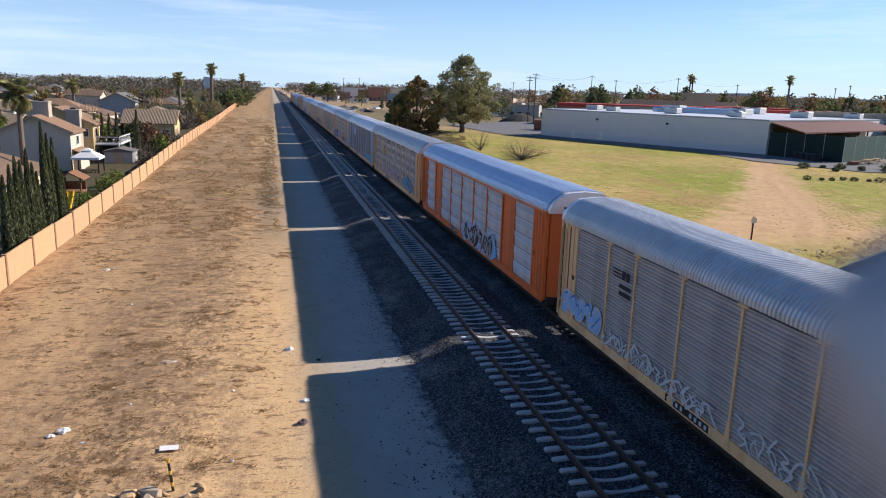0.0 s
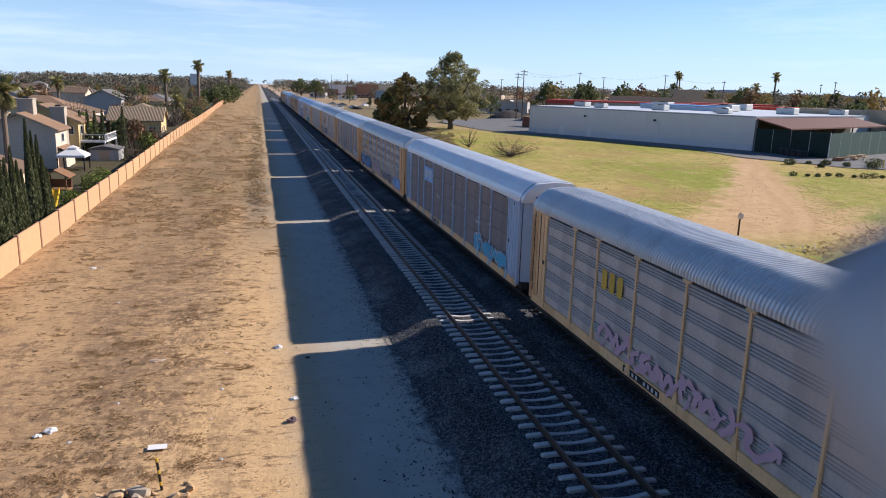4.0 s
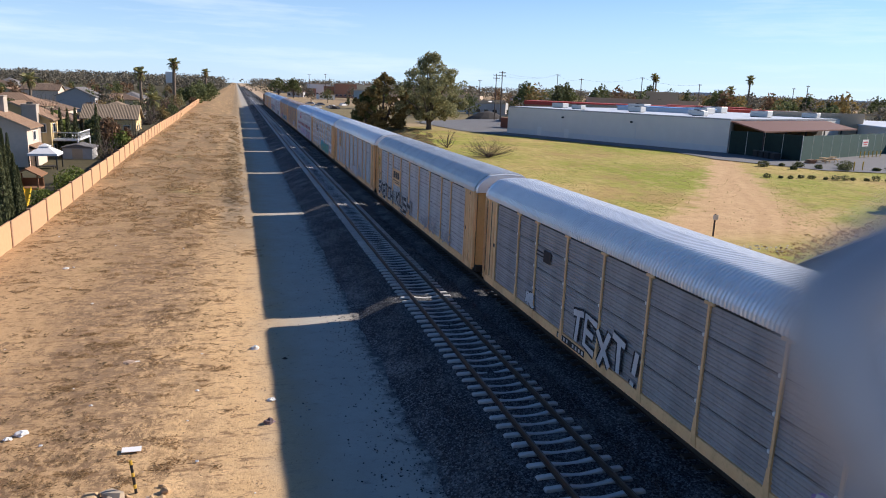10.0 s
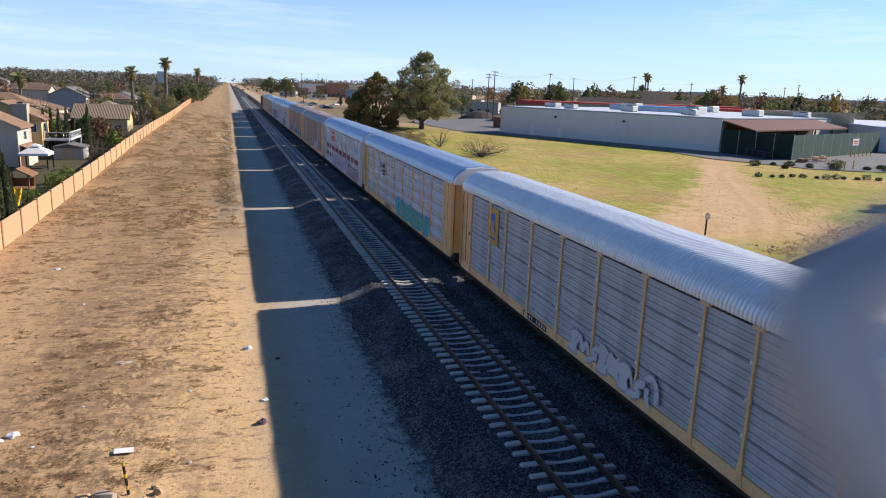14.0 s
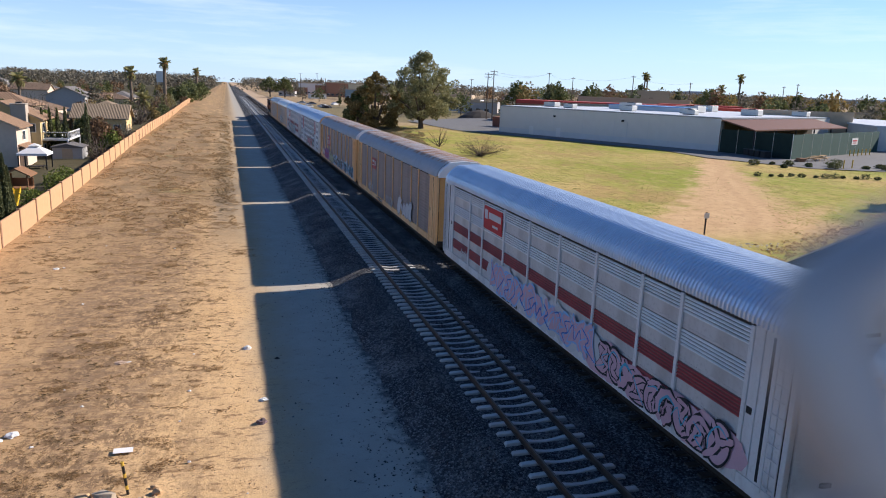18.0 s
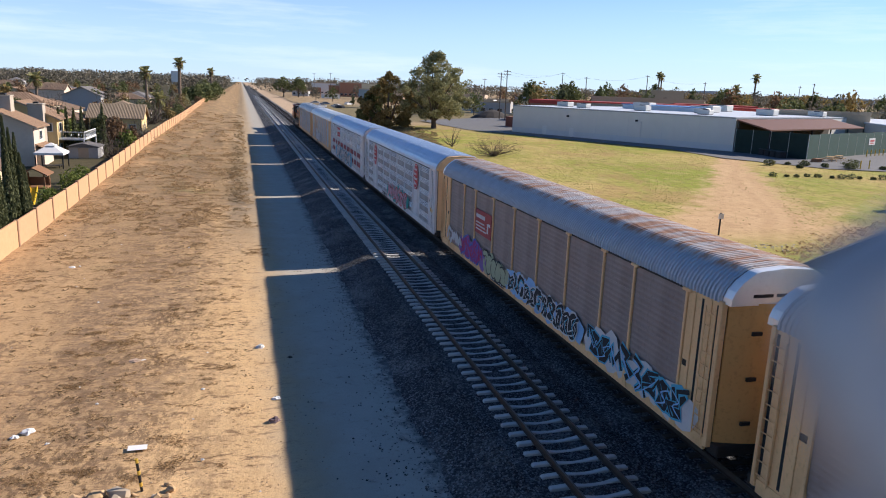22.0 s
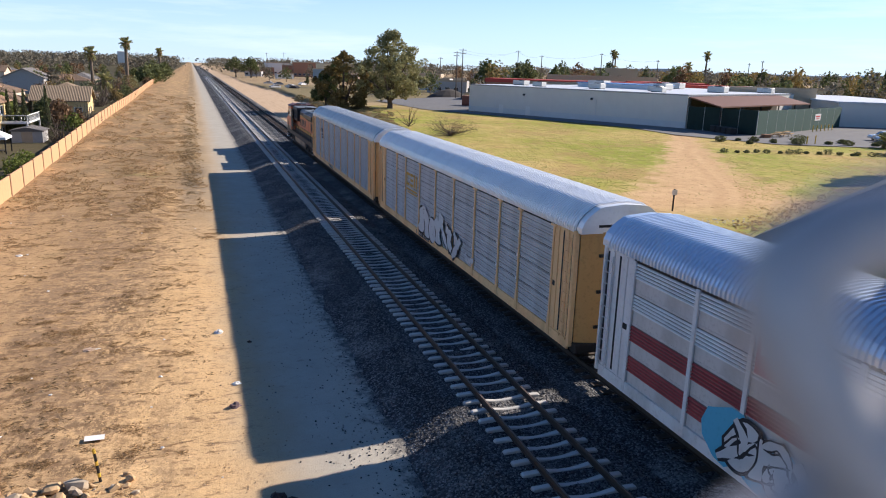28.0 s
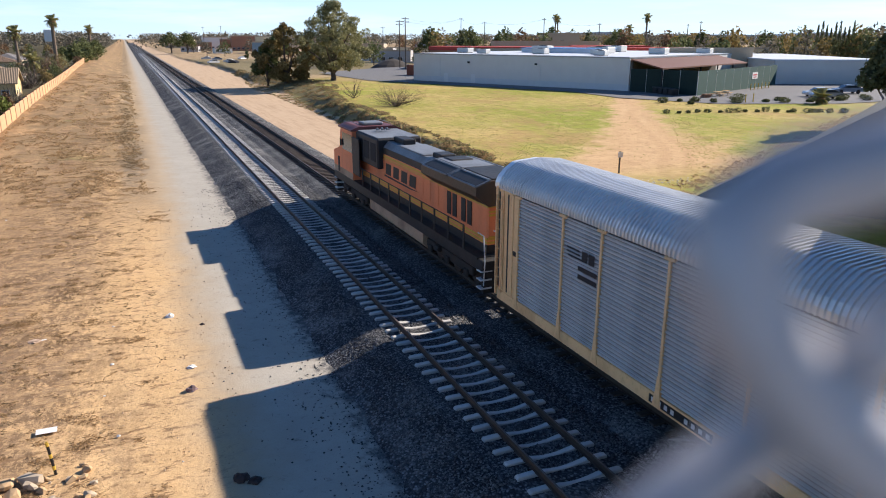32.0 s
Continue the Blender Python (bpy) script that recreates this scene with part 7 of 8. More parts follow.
    bb = Build().add([(x, y, z) for z in (0.4, 5.6) for x, y in ((119, 109.5), (139, 100), (165, 150), (145, 160))], [(3, 2, 1, 0), (4, 5, 6, 7), (0, 1, 5, 4), (1, 2, 6, 5), (2, 3, 7, 6), (3, 0, 4, 7)])
    part("wall", bb, m_w, st)
    bb = Build().add([(x, y, z) for z in (5.6, 5.9) for x, y in ((118.6, 109.5), (139.2, 99.6), (165, 150), (145, 160))], [(3, 2, 1, 0), (4, 5, 6, 7), (0, 1, 5, 4), (1, 2, 6, 5), (2, 3, 7, 6), (3, 0, 4, 7)])
    part("roof", bb, m_roof, st)


make_warehouse()


def flat_patch(name, pts, z, mat, label, category):
    ob = new(name, mesh_of(name, [(x, y, z) for x, y in pts], [tuple(range(len(pts)))], mat))
    return tagged(ob, label, category, kind="structure")


def make_car_park():
    g = Mat("asphalt", 0.9, 0, 0.2)
    p = g.pos()
    c = g.mix(g.noise(p, 0.5, 6), (0.13, 0.13, 0.135), (0.22, 0.215, 0.21))
    c = g.mix(g.step(g.noise(p, 20, 3), 0.45, 0.8), c, (0.09, 0.09, 0.09))
    m = g.done(c)
    flat_patch("car_park", [(47.5, 152.0), (70.0, 106.5), (69.5, 93.0), (76.0, 79.0), (92.0, 72.5), (170.0, 75.0), (180.0, 120.0), (139, 101), (119, 110), (83.5, 92.5), (80, 105), (57.0, 149.5)], 1.09, m, "worn grey asphalt strip and car park", "car park")
    flat_patch("car_park", [(57.0, 149.5), (47.5, 152.0), (46.0, 190.0), (70.0, 214.0), (110.0, 230.0), (80.0, 175.0)], 1.09, m, "grey asphalt drive beside the warehouse", "car park")
    tyre = plain("tyre", (0.02, 0.02, 0.02), 0.85)
    for x, y, turn, col, nm in ((97.5, 79.2, 62, (0.42, 0.44, 0.46), "silver"), (99.8, 82.4, 62, (0.60, 0.61, 0.62), "white"), (110.0, 85.5, 66, (0.30, 0.36, 0.45), "blue-grey")):
        car = thing("parked_car", pose(x, y, 1.1, 0, 0, turn), "parked %s saloon car" % nm, "car", "parked cars")
        prof = [(-2.25, 0.35), (2.25, 0.35), (2.3, 0.62), (2.15, 0.82), (1.25, 0.93), (0.55, 1.40), (-0.85, 1.43), (-1.75, 0.98), (-2.25, 0.88)]
        part("body", Build().prism(prof, -0.86, 0.86, "x"), worn("car_paint_" + nm, col, None, 0.25, 0.4, 0.1), car)
        part("glasshouse", Build().prism([(-1.55, 1.0), (1.08, 0.98), (0.5, 1.36), (-0.82, 1.38)], -0.875, 0.875, "x"), M_GLASS, car)
        part("windscreen", Build().prism([(1.22, 0.97), (0.58, 1.385), (0.60, 1.40), (1.26, 0.985)], -0.72, 0.72, "x"), M_GLASS, car)
        for yy in (-1.4, 1.4):
            for s in (-1, 1):
                w = part("wheel", Build().lathe([(0.1, -0.1), (0.31, -0.1), (0.33, -0.06), (0.33, 0.06), (0.31, 0.1), (0.1, 0.1)], axis="x", n=14), tyre, car, at=(s * 0.80, yy, 0.33))
                part("rim", Build().lathe([(0.02, -0.115), (0.2, -0.115), (0.2, 0.115), (0.02, 0.115)], axis="x", n=10), STEEL, w)
    # picnic tables, bollards, shrubs at the edge of the grass
    wood = plain("weathered_timber", (0.40, 0.26, 0.12), 0.8, scale=10)
    for x, y, rz in ((85.5, 89.0, 20), (88.5, 90.5, 30)):
        t = thing("picnic_table", pose(x, y, 1.1, 0, 0, rz), "weathered timber picnic table by the fence", "table", "picnic tables")
        for k in range(5):
            part("board", Build().box(-0.95, -0.38 + k * 0.155, 0.72, 0.95, -0.24 + k * 0.155, 0.76), wood, t)
        for s in (-1, 1):
            part("bench", Build().box(-0.95, s * 0.75 - 0.14, 0.42, 0.95, s * 0.75 + 0.14, 0.46), wood, t)
            part("leg", Build().box(s * 0.7 - 0.05, -0.8, 0.34, s * 0.7 + 0.05, 0.8, 0.42).tube([(s * 0.7, -0.65, 0), (s * 0.7, -0.2, 0.72)], 0.05, 4).tube([(s * 0.7, 0.65, 0), (s * 0.7, 0.2, 0.72)], 0.05, 4), wood, t)
    pal = thing("pallet_stack", (82.0, 88.0, 1.1), "low stack of broken reddish pallets", "pallets")
    for k in range(4):
        part("pallet", Build().box(-0.6 + 0.1 * k, -0.5, 0.02 + 0.13 * k, 0.6 + 0.1 * k, 0.5, 0.13 + 0.13 * k), plain("pallet_wood", (0.30, 0.15, 0.08), 0.85), pal)
    for k in range(6):
        x, y = 101.4 + k * 1.53, 97.9 + k * 0.63
        solid("bollard", Build().lathe([(0.08, 0), (0.08, 1.0), (0.05, 1.08)], n=10), YELLOW_P, (x, y, 1.1), "yellow steel bollard at the car park", "bollard", "bollards")
    for k, (x, y) in enumerate(((80.9, 78.8), (83.0, 79.4))):
        solid("bollard", Build().lathe([(0.08, 0), (0.08, 1.1), (0.05, 1.18)], n=10), YELLOW_P, (x, y, 1.1), "yellow steel bollard at the car park", "bollard", "bollards")
    rnd = np.random.RandomState(77)
    row = [(70.5, 84.0, 0.8), (72.5, 80.5, 0.45), (75.5, 83.0, 0.75), (78.5, 82.5, 0.45), (79.5, 79.0, 0.9), (82.0, 81.5, 1.15), (84.5, 78.5, 0.5), (86.5, 77.0, 0.8), (88.0, 79.5, 0.6), (90.5, 76.0, 0.6), (93.5, 76.0, 0.7), (96.5, 76.0, 0.8), (99.0, 77.5, 0.9), (101.0, 75.0, 0.7), (74.0, 84.5, 0.4), (77.0, 80.8, 0.4), (103, 77, 0.8)]
    for x, y, r in row:
        v, f = quads(blob_points(rnd, [(0, 0, r * 0.5, r, r * 0.55), (r * 0.4, 0.1, r * 0.45, r * 0.7, r * 0.45)], 320), 0.16, rnd)
        solid("shrub", mesh_of("shrub", v, f, M_LEAF["cypress"]), None, (x, y, 1.0), "low rounded dark shrub at the edge of the grass", "shrub", "edging shrubs")
    # a row of small round shrubs in the grass before the car park
    a, b, c = (60.6, 71.5), (74.4, 68.5), (82.3, 63.4)
    for k in range(20):
        t = k / 19
        x, y = (a[i] * (1 - t) ** 2 + 2 * b[i] * t * (1 - t) + c[i] * t * t for i in (0, 1))
        r = 0.28 + 0.34 * rnd.rand() ** 2
        v, f = quads(blob_points(rnd, [(0, 0, r * 0.5, r, r * 0.55)], 150), 0.12, rnd)
        solid("shrub", mesh_of("shrub", v, f, M_LEAF["cypress"]), None, (x + rnd.normal() * 0.2, y + rnd.normal() * 0.2, 1.0), "small round dark shrub in the grass", "shrub", "edging shrubs")
    palm((89.5, 73.6, 1.0), 0.9, 0.3, 90, 30, 1.6, label="short bushy palm at the edge of the car park")


make_car_park()


# ---- utility poles, far town ----
def utility_pole(x, y, h, arms=2, turn=0):
    t = thing("utility_pole", pose(x, y, 0, 0, 0, turn), "brown wooden utility pole with crossarms", "utility pole", "utility poles")
    part("pole", Build().tube([(0, 0, -0.3), (0, 0, h)], [0.19, 0.13], 8), M_BARK, t)
    for k in range(arms):
        a = part("crossarm", Build().box(-1.3, -0.06, h - 0.5 - 0.9 * k, 1.3, 0.06, h - 0.36 - 0.9 * k), M_BARK, t)
        for xx in (-1.2, -0.6, 0.6, 1.2):
            part("insulator", Build().lathe([(0.04, 0), (0.06, 0.06), (0.04, 0.16)], (xx, 0, h - 0.36 - 0.9 * k), n=6), STEEL, a)


def by_view(px, d):
    """Plan place at a distance, by its bearing at the start of the shot."""
    az = radians(13.16 + math.degrees(math.atan((px - 784) / 1267.0)))
    return d * math.sin(az), d * math.cos(az)


def make_far_right():
    utility_pole(75.2, 203.0, 15.6, 2, 20)
    utility_pole(77.0, 213.0, 15.0, 2, 20)
    poles = [(1040, 300, 17.5), (1082, 290, 15.8), (1189, 285, 17.0), (1292, 280, 15.0), (905, 330, 14.5), (1487, 300, 16.0), (1462, 330, 15.5), (640, 520, 17), (612, 560, 17), (800, 420, 16)]
    for px, d, h in poles:
        x, y = by_view(px, d)
        utility_pole(x, y, h, 1, 25)
    wires = Build()
    for z in (15.1, 14.2):
        pts = [(77.0, 213.0, z - 0.6), (75.2, 203.0, z)]
        for px, d, h in poles[:4]:
            x, y = by_view(px, d)
            pts.append((x, y, h - 0.4))
        for p, q in zip(pts, pts[1:]):
            m = [(p[0] + (q[0] - p[0]) * s, p[1] + (q[1] - p[1]) * s, p[2] + (q[2] - p[2]) * s - 1.2 * 4 * s * (1 - s)) for s in (0, 0.25, 0.5, 0.75, 1)]
            wires.tube(m, 0.022, 3)
    ob = solid("power_lines", wires, BLACK, (0, 0, 0), "thin sagging power lines between the poles", "power line", kind="stuff")
    rnd = random.Random(31)
    # shops and stores behind the warehouse
    list_ = [(1120, 225, 44, 16, 7.3, "brick"), (1190, 260, 36, 18, 8.6, "tan"), (1215, 300, 16, 12, 11.5, "tan"), (1255, 215, 18, 12, 7.4, "tan"), (1310, 230, 22, 14, 7.6, "tan"), (1380, 220, 26, 14, 7.2, "cream"), (1498, 180, 18, 12, 7.6, "tan"), (1160, 200, 30, 14, 7.0, "white"),
             (575, 760, 26, 12, 7, "tan"), (602, 640, 20, 12, 6, "brick"), (628, 660, 20, 12, 10, "white"), (652, 620, 13, 12, 8.5, "brick"), (676, 600, 20, 14, 11, "brick"), (712, 520, 15, 12, 10.5, "cream"), (697, 505, 7, 8, 7, "teal"), (640, 500, 11, 6, 3.2, "white"), (590, 560, 12, 7, 3.6, "grey"), (615, 800, 30, 14, 10, "cream"), (738, 560, 20, 12, 7, "tan"),
             (920, 300, 16, 10, 5, "grey"), (890, 330, 18, 10, 5.2, "white"), (955, 340, 22, 12, 5.5, "cream"), (870, 420, 26, 14, 6.5, "tan"), (1000, 400, 26, 14, 7.5, "grey"), (840, 520, 30, 16, 8.0, "cream"), (1440, 260, 20, 14, 6.5, "grey"), (1540, 250, 24, 14, 7, "cream")]
    red = plain("red_fascia", (0.40, 0.06, 0.045), 0.7)
    flat = plain("flat_roof_grey", (0.45, 0.44, 0.42), 0.8)
    for px, d, w, dep, h, col in list_:
        x, y = by_view(px, d)
        turn = -26 + rnd.uniform(-4, 4) if px > 860 else rnd.uniform(-20, 10)
        b = thing("shop_building", pose(x, y, 0, 0, 0, turn), "low %s commercial building in the distance" % col, "building", "far buildings")
        part("wall", Build().box(-w / 2, -dep / 2, 0, w / 2, dep / 2, h), STUCCO[col], b)
        part("roof", Build().box(-w / 2 + 0.3, -dep / 2 + 0.3, h, w / 2 - 0.3, dep / 2 - 0.3, h + 0.12), flat, b)
        if px in (1120, 1255, 1380, 1310):
            part("fascia", Build().box(-w / 2 - 0.2, -dep / 2 - 0.2, h - 0.9, w / 2 + 0.2, dep / 2 + 0.2, h + 0.15), red, b, "dark red roof fascia")
        else:
            part("parapet", Build().box(-w / 2 - 0.1, -dep / 2 - 0.1, h - 0.3, w / 2 + 0.1, -dep / 2 + 0.2, h + 0.35), STUCCO["tan"], b)
        for u in np.arange(-w / 2 + 1.5, w / 2 - 1.4, 3.4):
            window(b, u, -dep / 2, 1.0, 2.0, 1.5, ("y", -1))
    # tall tank or block over the roofs, far left and right
    x, y = by_view(378, 620)
    b = thing("water_tank", (x, y, 0), "tall white tank over far roofs", "water tank")
    part("tank", Build().box(-3, -3, 6.5, 3, 3, 15.2, 0.3), STUCCO["white"], b)
    for sx in (-2.5, 2.5):
        part("leg", Build().box(sx - 0.2, -2.6, 0, sx + 0.2, 2.6, 6.5), STUCCO["grey"], b)
    # far trees on the right
    far = {}
    for k in range(210):
        px = rnd.uniform(500, 2000) if k < 130 else rnd.uniform(980, 2000)
        d = rnd.uniform(240, 640) if k < 130 else rnd.uniform(215, 400)
        x, y = by_view(px, d)
        if x < 30 + 0.02 * d or (x < 125 and y < 205):
            continue
        h = rnd.uniform(5, 12.0) if k < 130 else rnd.uniform(9, 11.5) + 0.014 * d * rnd.random()
        kind = rnd.choice(("oak", "oak", "hazy_woods", "olive", "rust", "cypress"))
        far.setdefault(kind, []).append((x, y, 0, h, h * (rnd.uniform(0.7, 1.3) if kind != "cypress" else 0.5)))
    for k, (kind, specs) in enumerate(far.items()):
        grove("street_trees", specs, kind, "far trees among the roofs of the town", 60 + k)
    for k in range(9):
        cypress((198.7 + 0.77 * k, 167.7 - 0.94 * k, 0), 14.0 + 1.2 * math.sin(k * 1.7), 2.0, 700 + k, 420)
    for px, d, h in ((1381, 330, 18), (1350, 360, 14), (1209, 400, 20), (1215, 402, 19)):
        x, y = by_view(px, d)
        palm((x, y, 0), h, 0.4, 720 + px, 20, 2.4)
    # a conifer that stands near the overpass
    tree((71.4, 50.1, 0.8), 13.0, 8.0, "cypress", 790, 7000, 0.38, 0.1, "dark conifer by the overpass embankment", blobs=12, top=1.3)
    # parked vehicles and sheds far off by the town
    for k in range(22):
        px = rnd.choice((rnd.uniform(880, 960), rnd.uniform(600, 690)))
        d = rnd.uniform(290, 380)
        x, y = by_view(px, d)
        c = thing("parked_car", pose(x, y, 0.0, 0, 0, rnd.uniform(0, 180)), "small parked car far off near the town", "car", "far parked cars")
        col = rnd.choice(("white", "grey", "black", "silver", "slate", "white"))
        part("body", Build().prism([(-2.2, 0.3), (2.2, 0.3), (2.2, 0.8), (1.2, 0.95), (0.6, 1.4), (-0.9, 1.4), (-1.8, 0.95), (-2.2, 0.9)], -0.85, 0.85, "x"), paint(col, (0.20, 0.24, 0.30) if col == "slate" else (0.5, 0.5, 0.5)), c)
        part("glasshouse", Build().prism([(-1.5, 0.98), (1.0, 0.98), (0.5, 1.34), (-0.85, 1.34)], -0.865, 0.865, "x"), M_GLASS, c)
    # dirt heap and rusty container beside the warehouse
    solid("soil_mound", Build().lathe([(7.5, 0), (5.6, 1.1), (3.0, 2.3), (0.4, 3.0)], n=14), plain("dark_soil", (0.055, 0.048, 0.042), 0.95, var=0.5, scale=1.5), (81.0, 231.0, 0.3), "heap of dark soil beside the drive", "mound")
    c = thing("container", pose(65.5, 168.0, 0.9, 0, 0, 20), "rust-red steel container by the warehouse", "container")
    part("body", Build().box(-1.2, -3, 0.1, 1.2, 3, 2.6, 0.04), plain("rusty_red", (0.28, 0.10, 0.06), 0.7), c)
    ribs = Build()
    for yy in np.arange(-2.8, 2.9, 0.4):
        ribs.box(-1.24, yy, 0.2, -1.2, yy + 0.18, 2.5)
    part("side_ribs", ribs, plain("rusty_red_rib", (0.25, 0.09, 0.06), 0.7), c)


make_far_right()


def far_line():
    """Woods and roofs along the horizon, far hills."""
    rnd = np.random.RandomState(9)
    for nm, a0, a1 in (("far_woods", -40, -0.9), ("far_woods", 1.2, 70)):
        pts = []
        for k in range(700):
            az, d = math.radians(rnd.uniform(a0, a1)), rnd.uniform(650, 1900)
            h = rnd.uniform(6, 13.5) + d * 0.0035
            c = (d * math.sin(az), d * math.cos(az))
            for j in range(130):
                pts.append((c[0] + rnd.normal() * 4.5, c[1] + rnd.normal() * 4.5, h * (0.15 + 0.8 * rnd.rand() ** 0.8)))
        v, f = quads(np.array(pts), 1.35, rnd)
        ob = new(nm, mesh_of(nm, v, f, M_LEAF["hazy_woods"]))
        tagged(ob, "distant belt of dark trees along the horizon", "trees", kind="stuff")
    # pale blue distance haze is mixed into the hills' own colour
    hill = Mat("hazy_hill", 1.0, 0, 0).done((0.34, 0.40, 0.46))
    v, f = [], []
    for k in range(60):
        az = math.radians(28 + k)
        h = 30 + 18 * noise.noise((k * 0.21, 0, 4)) + 8 * noise.noise((k * 0.7, 0, 2))
        v += [(4300 * math.sin(az), 4300 * math.cos(az), -5), (4300 * math.sin(az), 4300 * math.cos(az), max(18, h))]
        if k:
            f.append((2 * k - 2, 2 * k, 2 * k + 1, 2 * k - 1))
    tagged(new("far_hills", mesh_of("far_hills", v, f, hill)), "faint blue hills on the horizon", "hills", kind="structure")


far_line()


# ---- near ground: weeds, litter, rocks, stake, sign ----
def tufts(name, spots, leaf, size, blades, label, seed, lean=1.2, fine=1.0, tall=1.0):
    rnd = np.random.RandomState(seed)
    v, f = [], []
    for x, y, s in spots:
        z = height(x, y)
        for k in range(blades):
            a = rnd.rand() * 6.28
            l = size * s * rnd.uniform(0.5, 1.2)
            dx, dy = math.cos(a) * l * lean, math.sin(a) * l * lean
            ox, oy = rnd.normal(0, 0.35 * size * s, 2)
            w = (0.06 * l + 0.004) * fine
            b = len(v)
            v += [(x + ox - dy * w, y + oy + dx * w, z - 0.01), (x + ox + dy * w, y + oy - dx * w, z - 0.01), (x + ox + dx * 0.6, y + oy + dy * 0.6, z + l * 0.55 * tall), (x + ox + dx, y + oy + dy, z + l * rnd.uniform(0.3, 0.6) * tall)]
            f += [(b, b + 1, b + 2), (b, b + 2, b + 3)]
    ob = new(name, mesh_of(name, v, f, M_LEAF[leaf]))
    tagged(ob, label, "weeds", kind="stuff")


def make_weeds():
    rnd = random.Random(3)
    a, b = [], []
    while len(a) < 30000:
        y = 14 + 95 * rnd.random() ** 1.7
        x = rnd.uniform(-13.6, 0.9)
        dens = noise.noise((x * 0.33, y * 0.17, 11)) + 0.45 * noise.noise((x * 1.1, y * 0.7, 2)) - 0.34 * ramp(x, -3.6, 0.9) + 0.25 * ramp(x, -8.5, -5.5) * (1 - ramp(x, -3.6, -1.6))
        if dens < 0.0:
            continue
        # a flattened mat of stalks, longer across than along
        big = rnd.uniform(0.5, 1.3) * (1 + 0.5 * ramp(y, 20, 60))
        for k in range(int(big * big * rnd.uniform(14, 34)) + 4):
            a.append((x + rnd.gauss(0, 0.26 * big), y + rnd.gauss(0, 0.13 * big), rnd.uniform(0.4, 1.2)))
    tufts("dry_weeds", a[::2], "dead", 0.072, 8, "low dry brown weeds on the sandy strip", 1, 1.5, 0.6, 0.55)
    tufts("dead_stalks", a[1::2], "stalk", 0.070, 8, "matted tan dead stalks on the sandy strip", 4, 1.5, 0.5, 0.5)
    while len(b) < 1800:
        y = 14 + 110 * rnd.random() ** 1.5
        x = rnd.uniform(-13.6, 0.2)
        if noise.noise((x * 0.25, y * 0.12, 31)) > 0.0:
            b.append((x, y, rnd.uniform(0.5, 1.2)))
    e = []
    while len(e) < 4200:
        y = 14 + 60 * rnd.random() ** 1.6
        e.append((rnd.uniform(-12.5, 0.9), y, rnd.uniform(0.4, 1.2)))
    tufts("loose_twigs", e, "stalk", 0.055, 3, "single dead twigs lying about on the sand", 11, 1.7, 0.5, 0.5)
    tufts("straw_grass", b, "dry", 0.11, 9, "pale straw grass on the sandy strip", 2, 1.2, 0.5, 0.6)
    d, e = [], []
    while len(d) < 11000:
        y = 33 + 85 * rnd.random() ** 1.3
        x = rnd.uniform(25.0, 30 + 0.75 * y)
        if abs(x - 0.78 * y) < 5.0 and rnd.random() < 0.93:
            continue
        q = noise.noise((x * 0.12, y * 0.09, 21)) + 0.5 * noise.noise((x * 0.5, y * 0.4, 5))
        (d if q > rnd.uniform(-0.25, 0.15) else e).append((x, y, rnd.uniform(0.5, 1.3)))
    tufts("field_grass", d, "lawn", 0.075, 6, "short green grass tufts on the field", 6, 0.9, 0.8)
    tufts("field_straw", e, "field_dry", 0.065, 6, "dry brownish stubble on the field", 7, 1.1, 0.8)
    k = []
    for j in range(700):
        s = 42.5 + 60 * rnd.random()
        off = max(3.0, 11.6 - 0.0775 * (s - 42.3)) + rnd.gauss(0.3, 0.55)
        k.append((0.8389 * s - 0.5443 * off, 0.5443 * s + 0.8389 * off, rnd.uniform(0.7, 1.8)))
    tufts("slope_weeds", k, "stalk", 0.12, 8, "ragged dry weeds along the foot of the embankment", 8, 0.9, 0.7)
    k = []
    while len(k) < 5200:
        y = 55 + 170 * rnd.random() ** 1.2
        x = rnd.uniform(-13.5, 0.4)
        if noise.noise((x * 0.4, y * 0.12, 13)) + 0.4 * noise.noise((x, y * 0.5, 7)) > 0.0:
            k.append((x, y, rnd.uniform(0.5, 1.5)))
    tufts("verge_weeds", k[::2], "stalk", 0.17, 8, "straggling dead weeds further along the strip", 9, 1.1, 0.6)
    tufts("verge_weeds", k[1::2], "dead", 0.15, 8, "straggling brown weeds further along the strip", 10, 1.1, 0.6)
    c, d = [], []
    while len(c) + len(d) < 11000:
        y = 34 + 200 * rnd.random() ** 1.25
        foot, wide = bank_line(y)
        x = foot + (wide + 1.4) * rnd.random() ** 0.8 - 0.5
        if noise.noise((x * 0.6, y * 0.35, 4)) < -0.10:
            continue
        (c if rnd.random() < 0.6 else d).append((x, y, rnd.uniform(0.6, 1.7)))
    tufts("bank_weeds", c, "bank", 0.20, 9, "rough green weeds along the cutting bank", 3, 0.8)
    tufts("bank_weeds", d, "dead", 0.20, 9, "rough dry weeds along the cutting bank", 13, 0.9)
    c = []
    while len(c) < 2600:
        y = 62 + 130 * rnd.random()
        x = rnd.gauss(-0.7, 0.55) + 0.5 * noise.noise((0, y * 0.1, 2))
        if noise.noise((x * 0.5, y * 0.10, 17)) > -0.15:
            c.append((x, y, rnd.uniform(0.5, 1.4)))
    tufts("roadside_brush", c[:1700], "dry", 0.15, 8, "dark dead brush on the shoulder above the road", 14, 0.8, 0.7)


make_weeds()


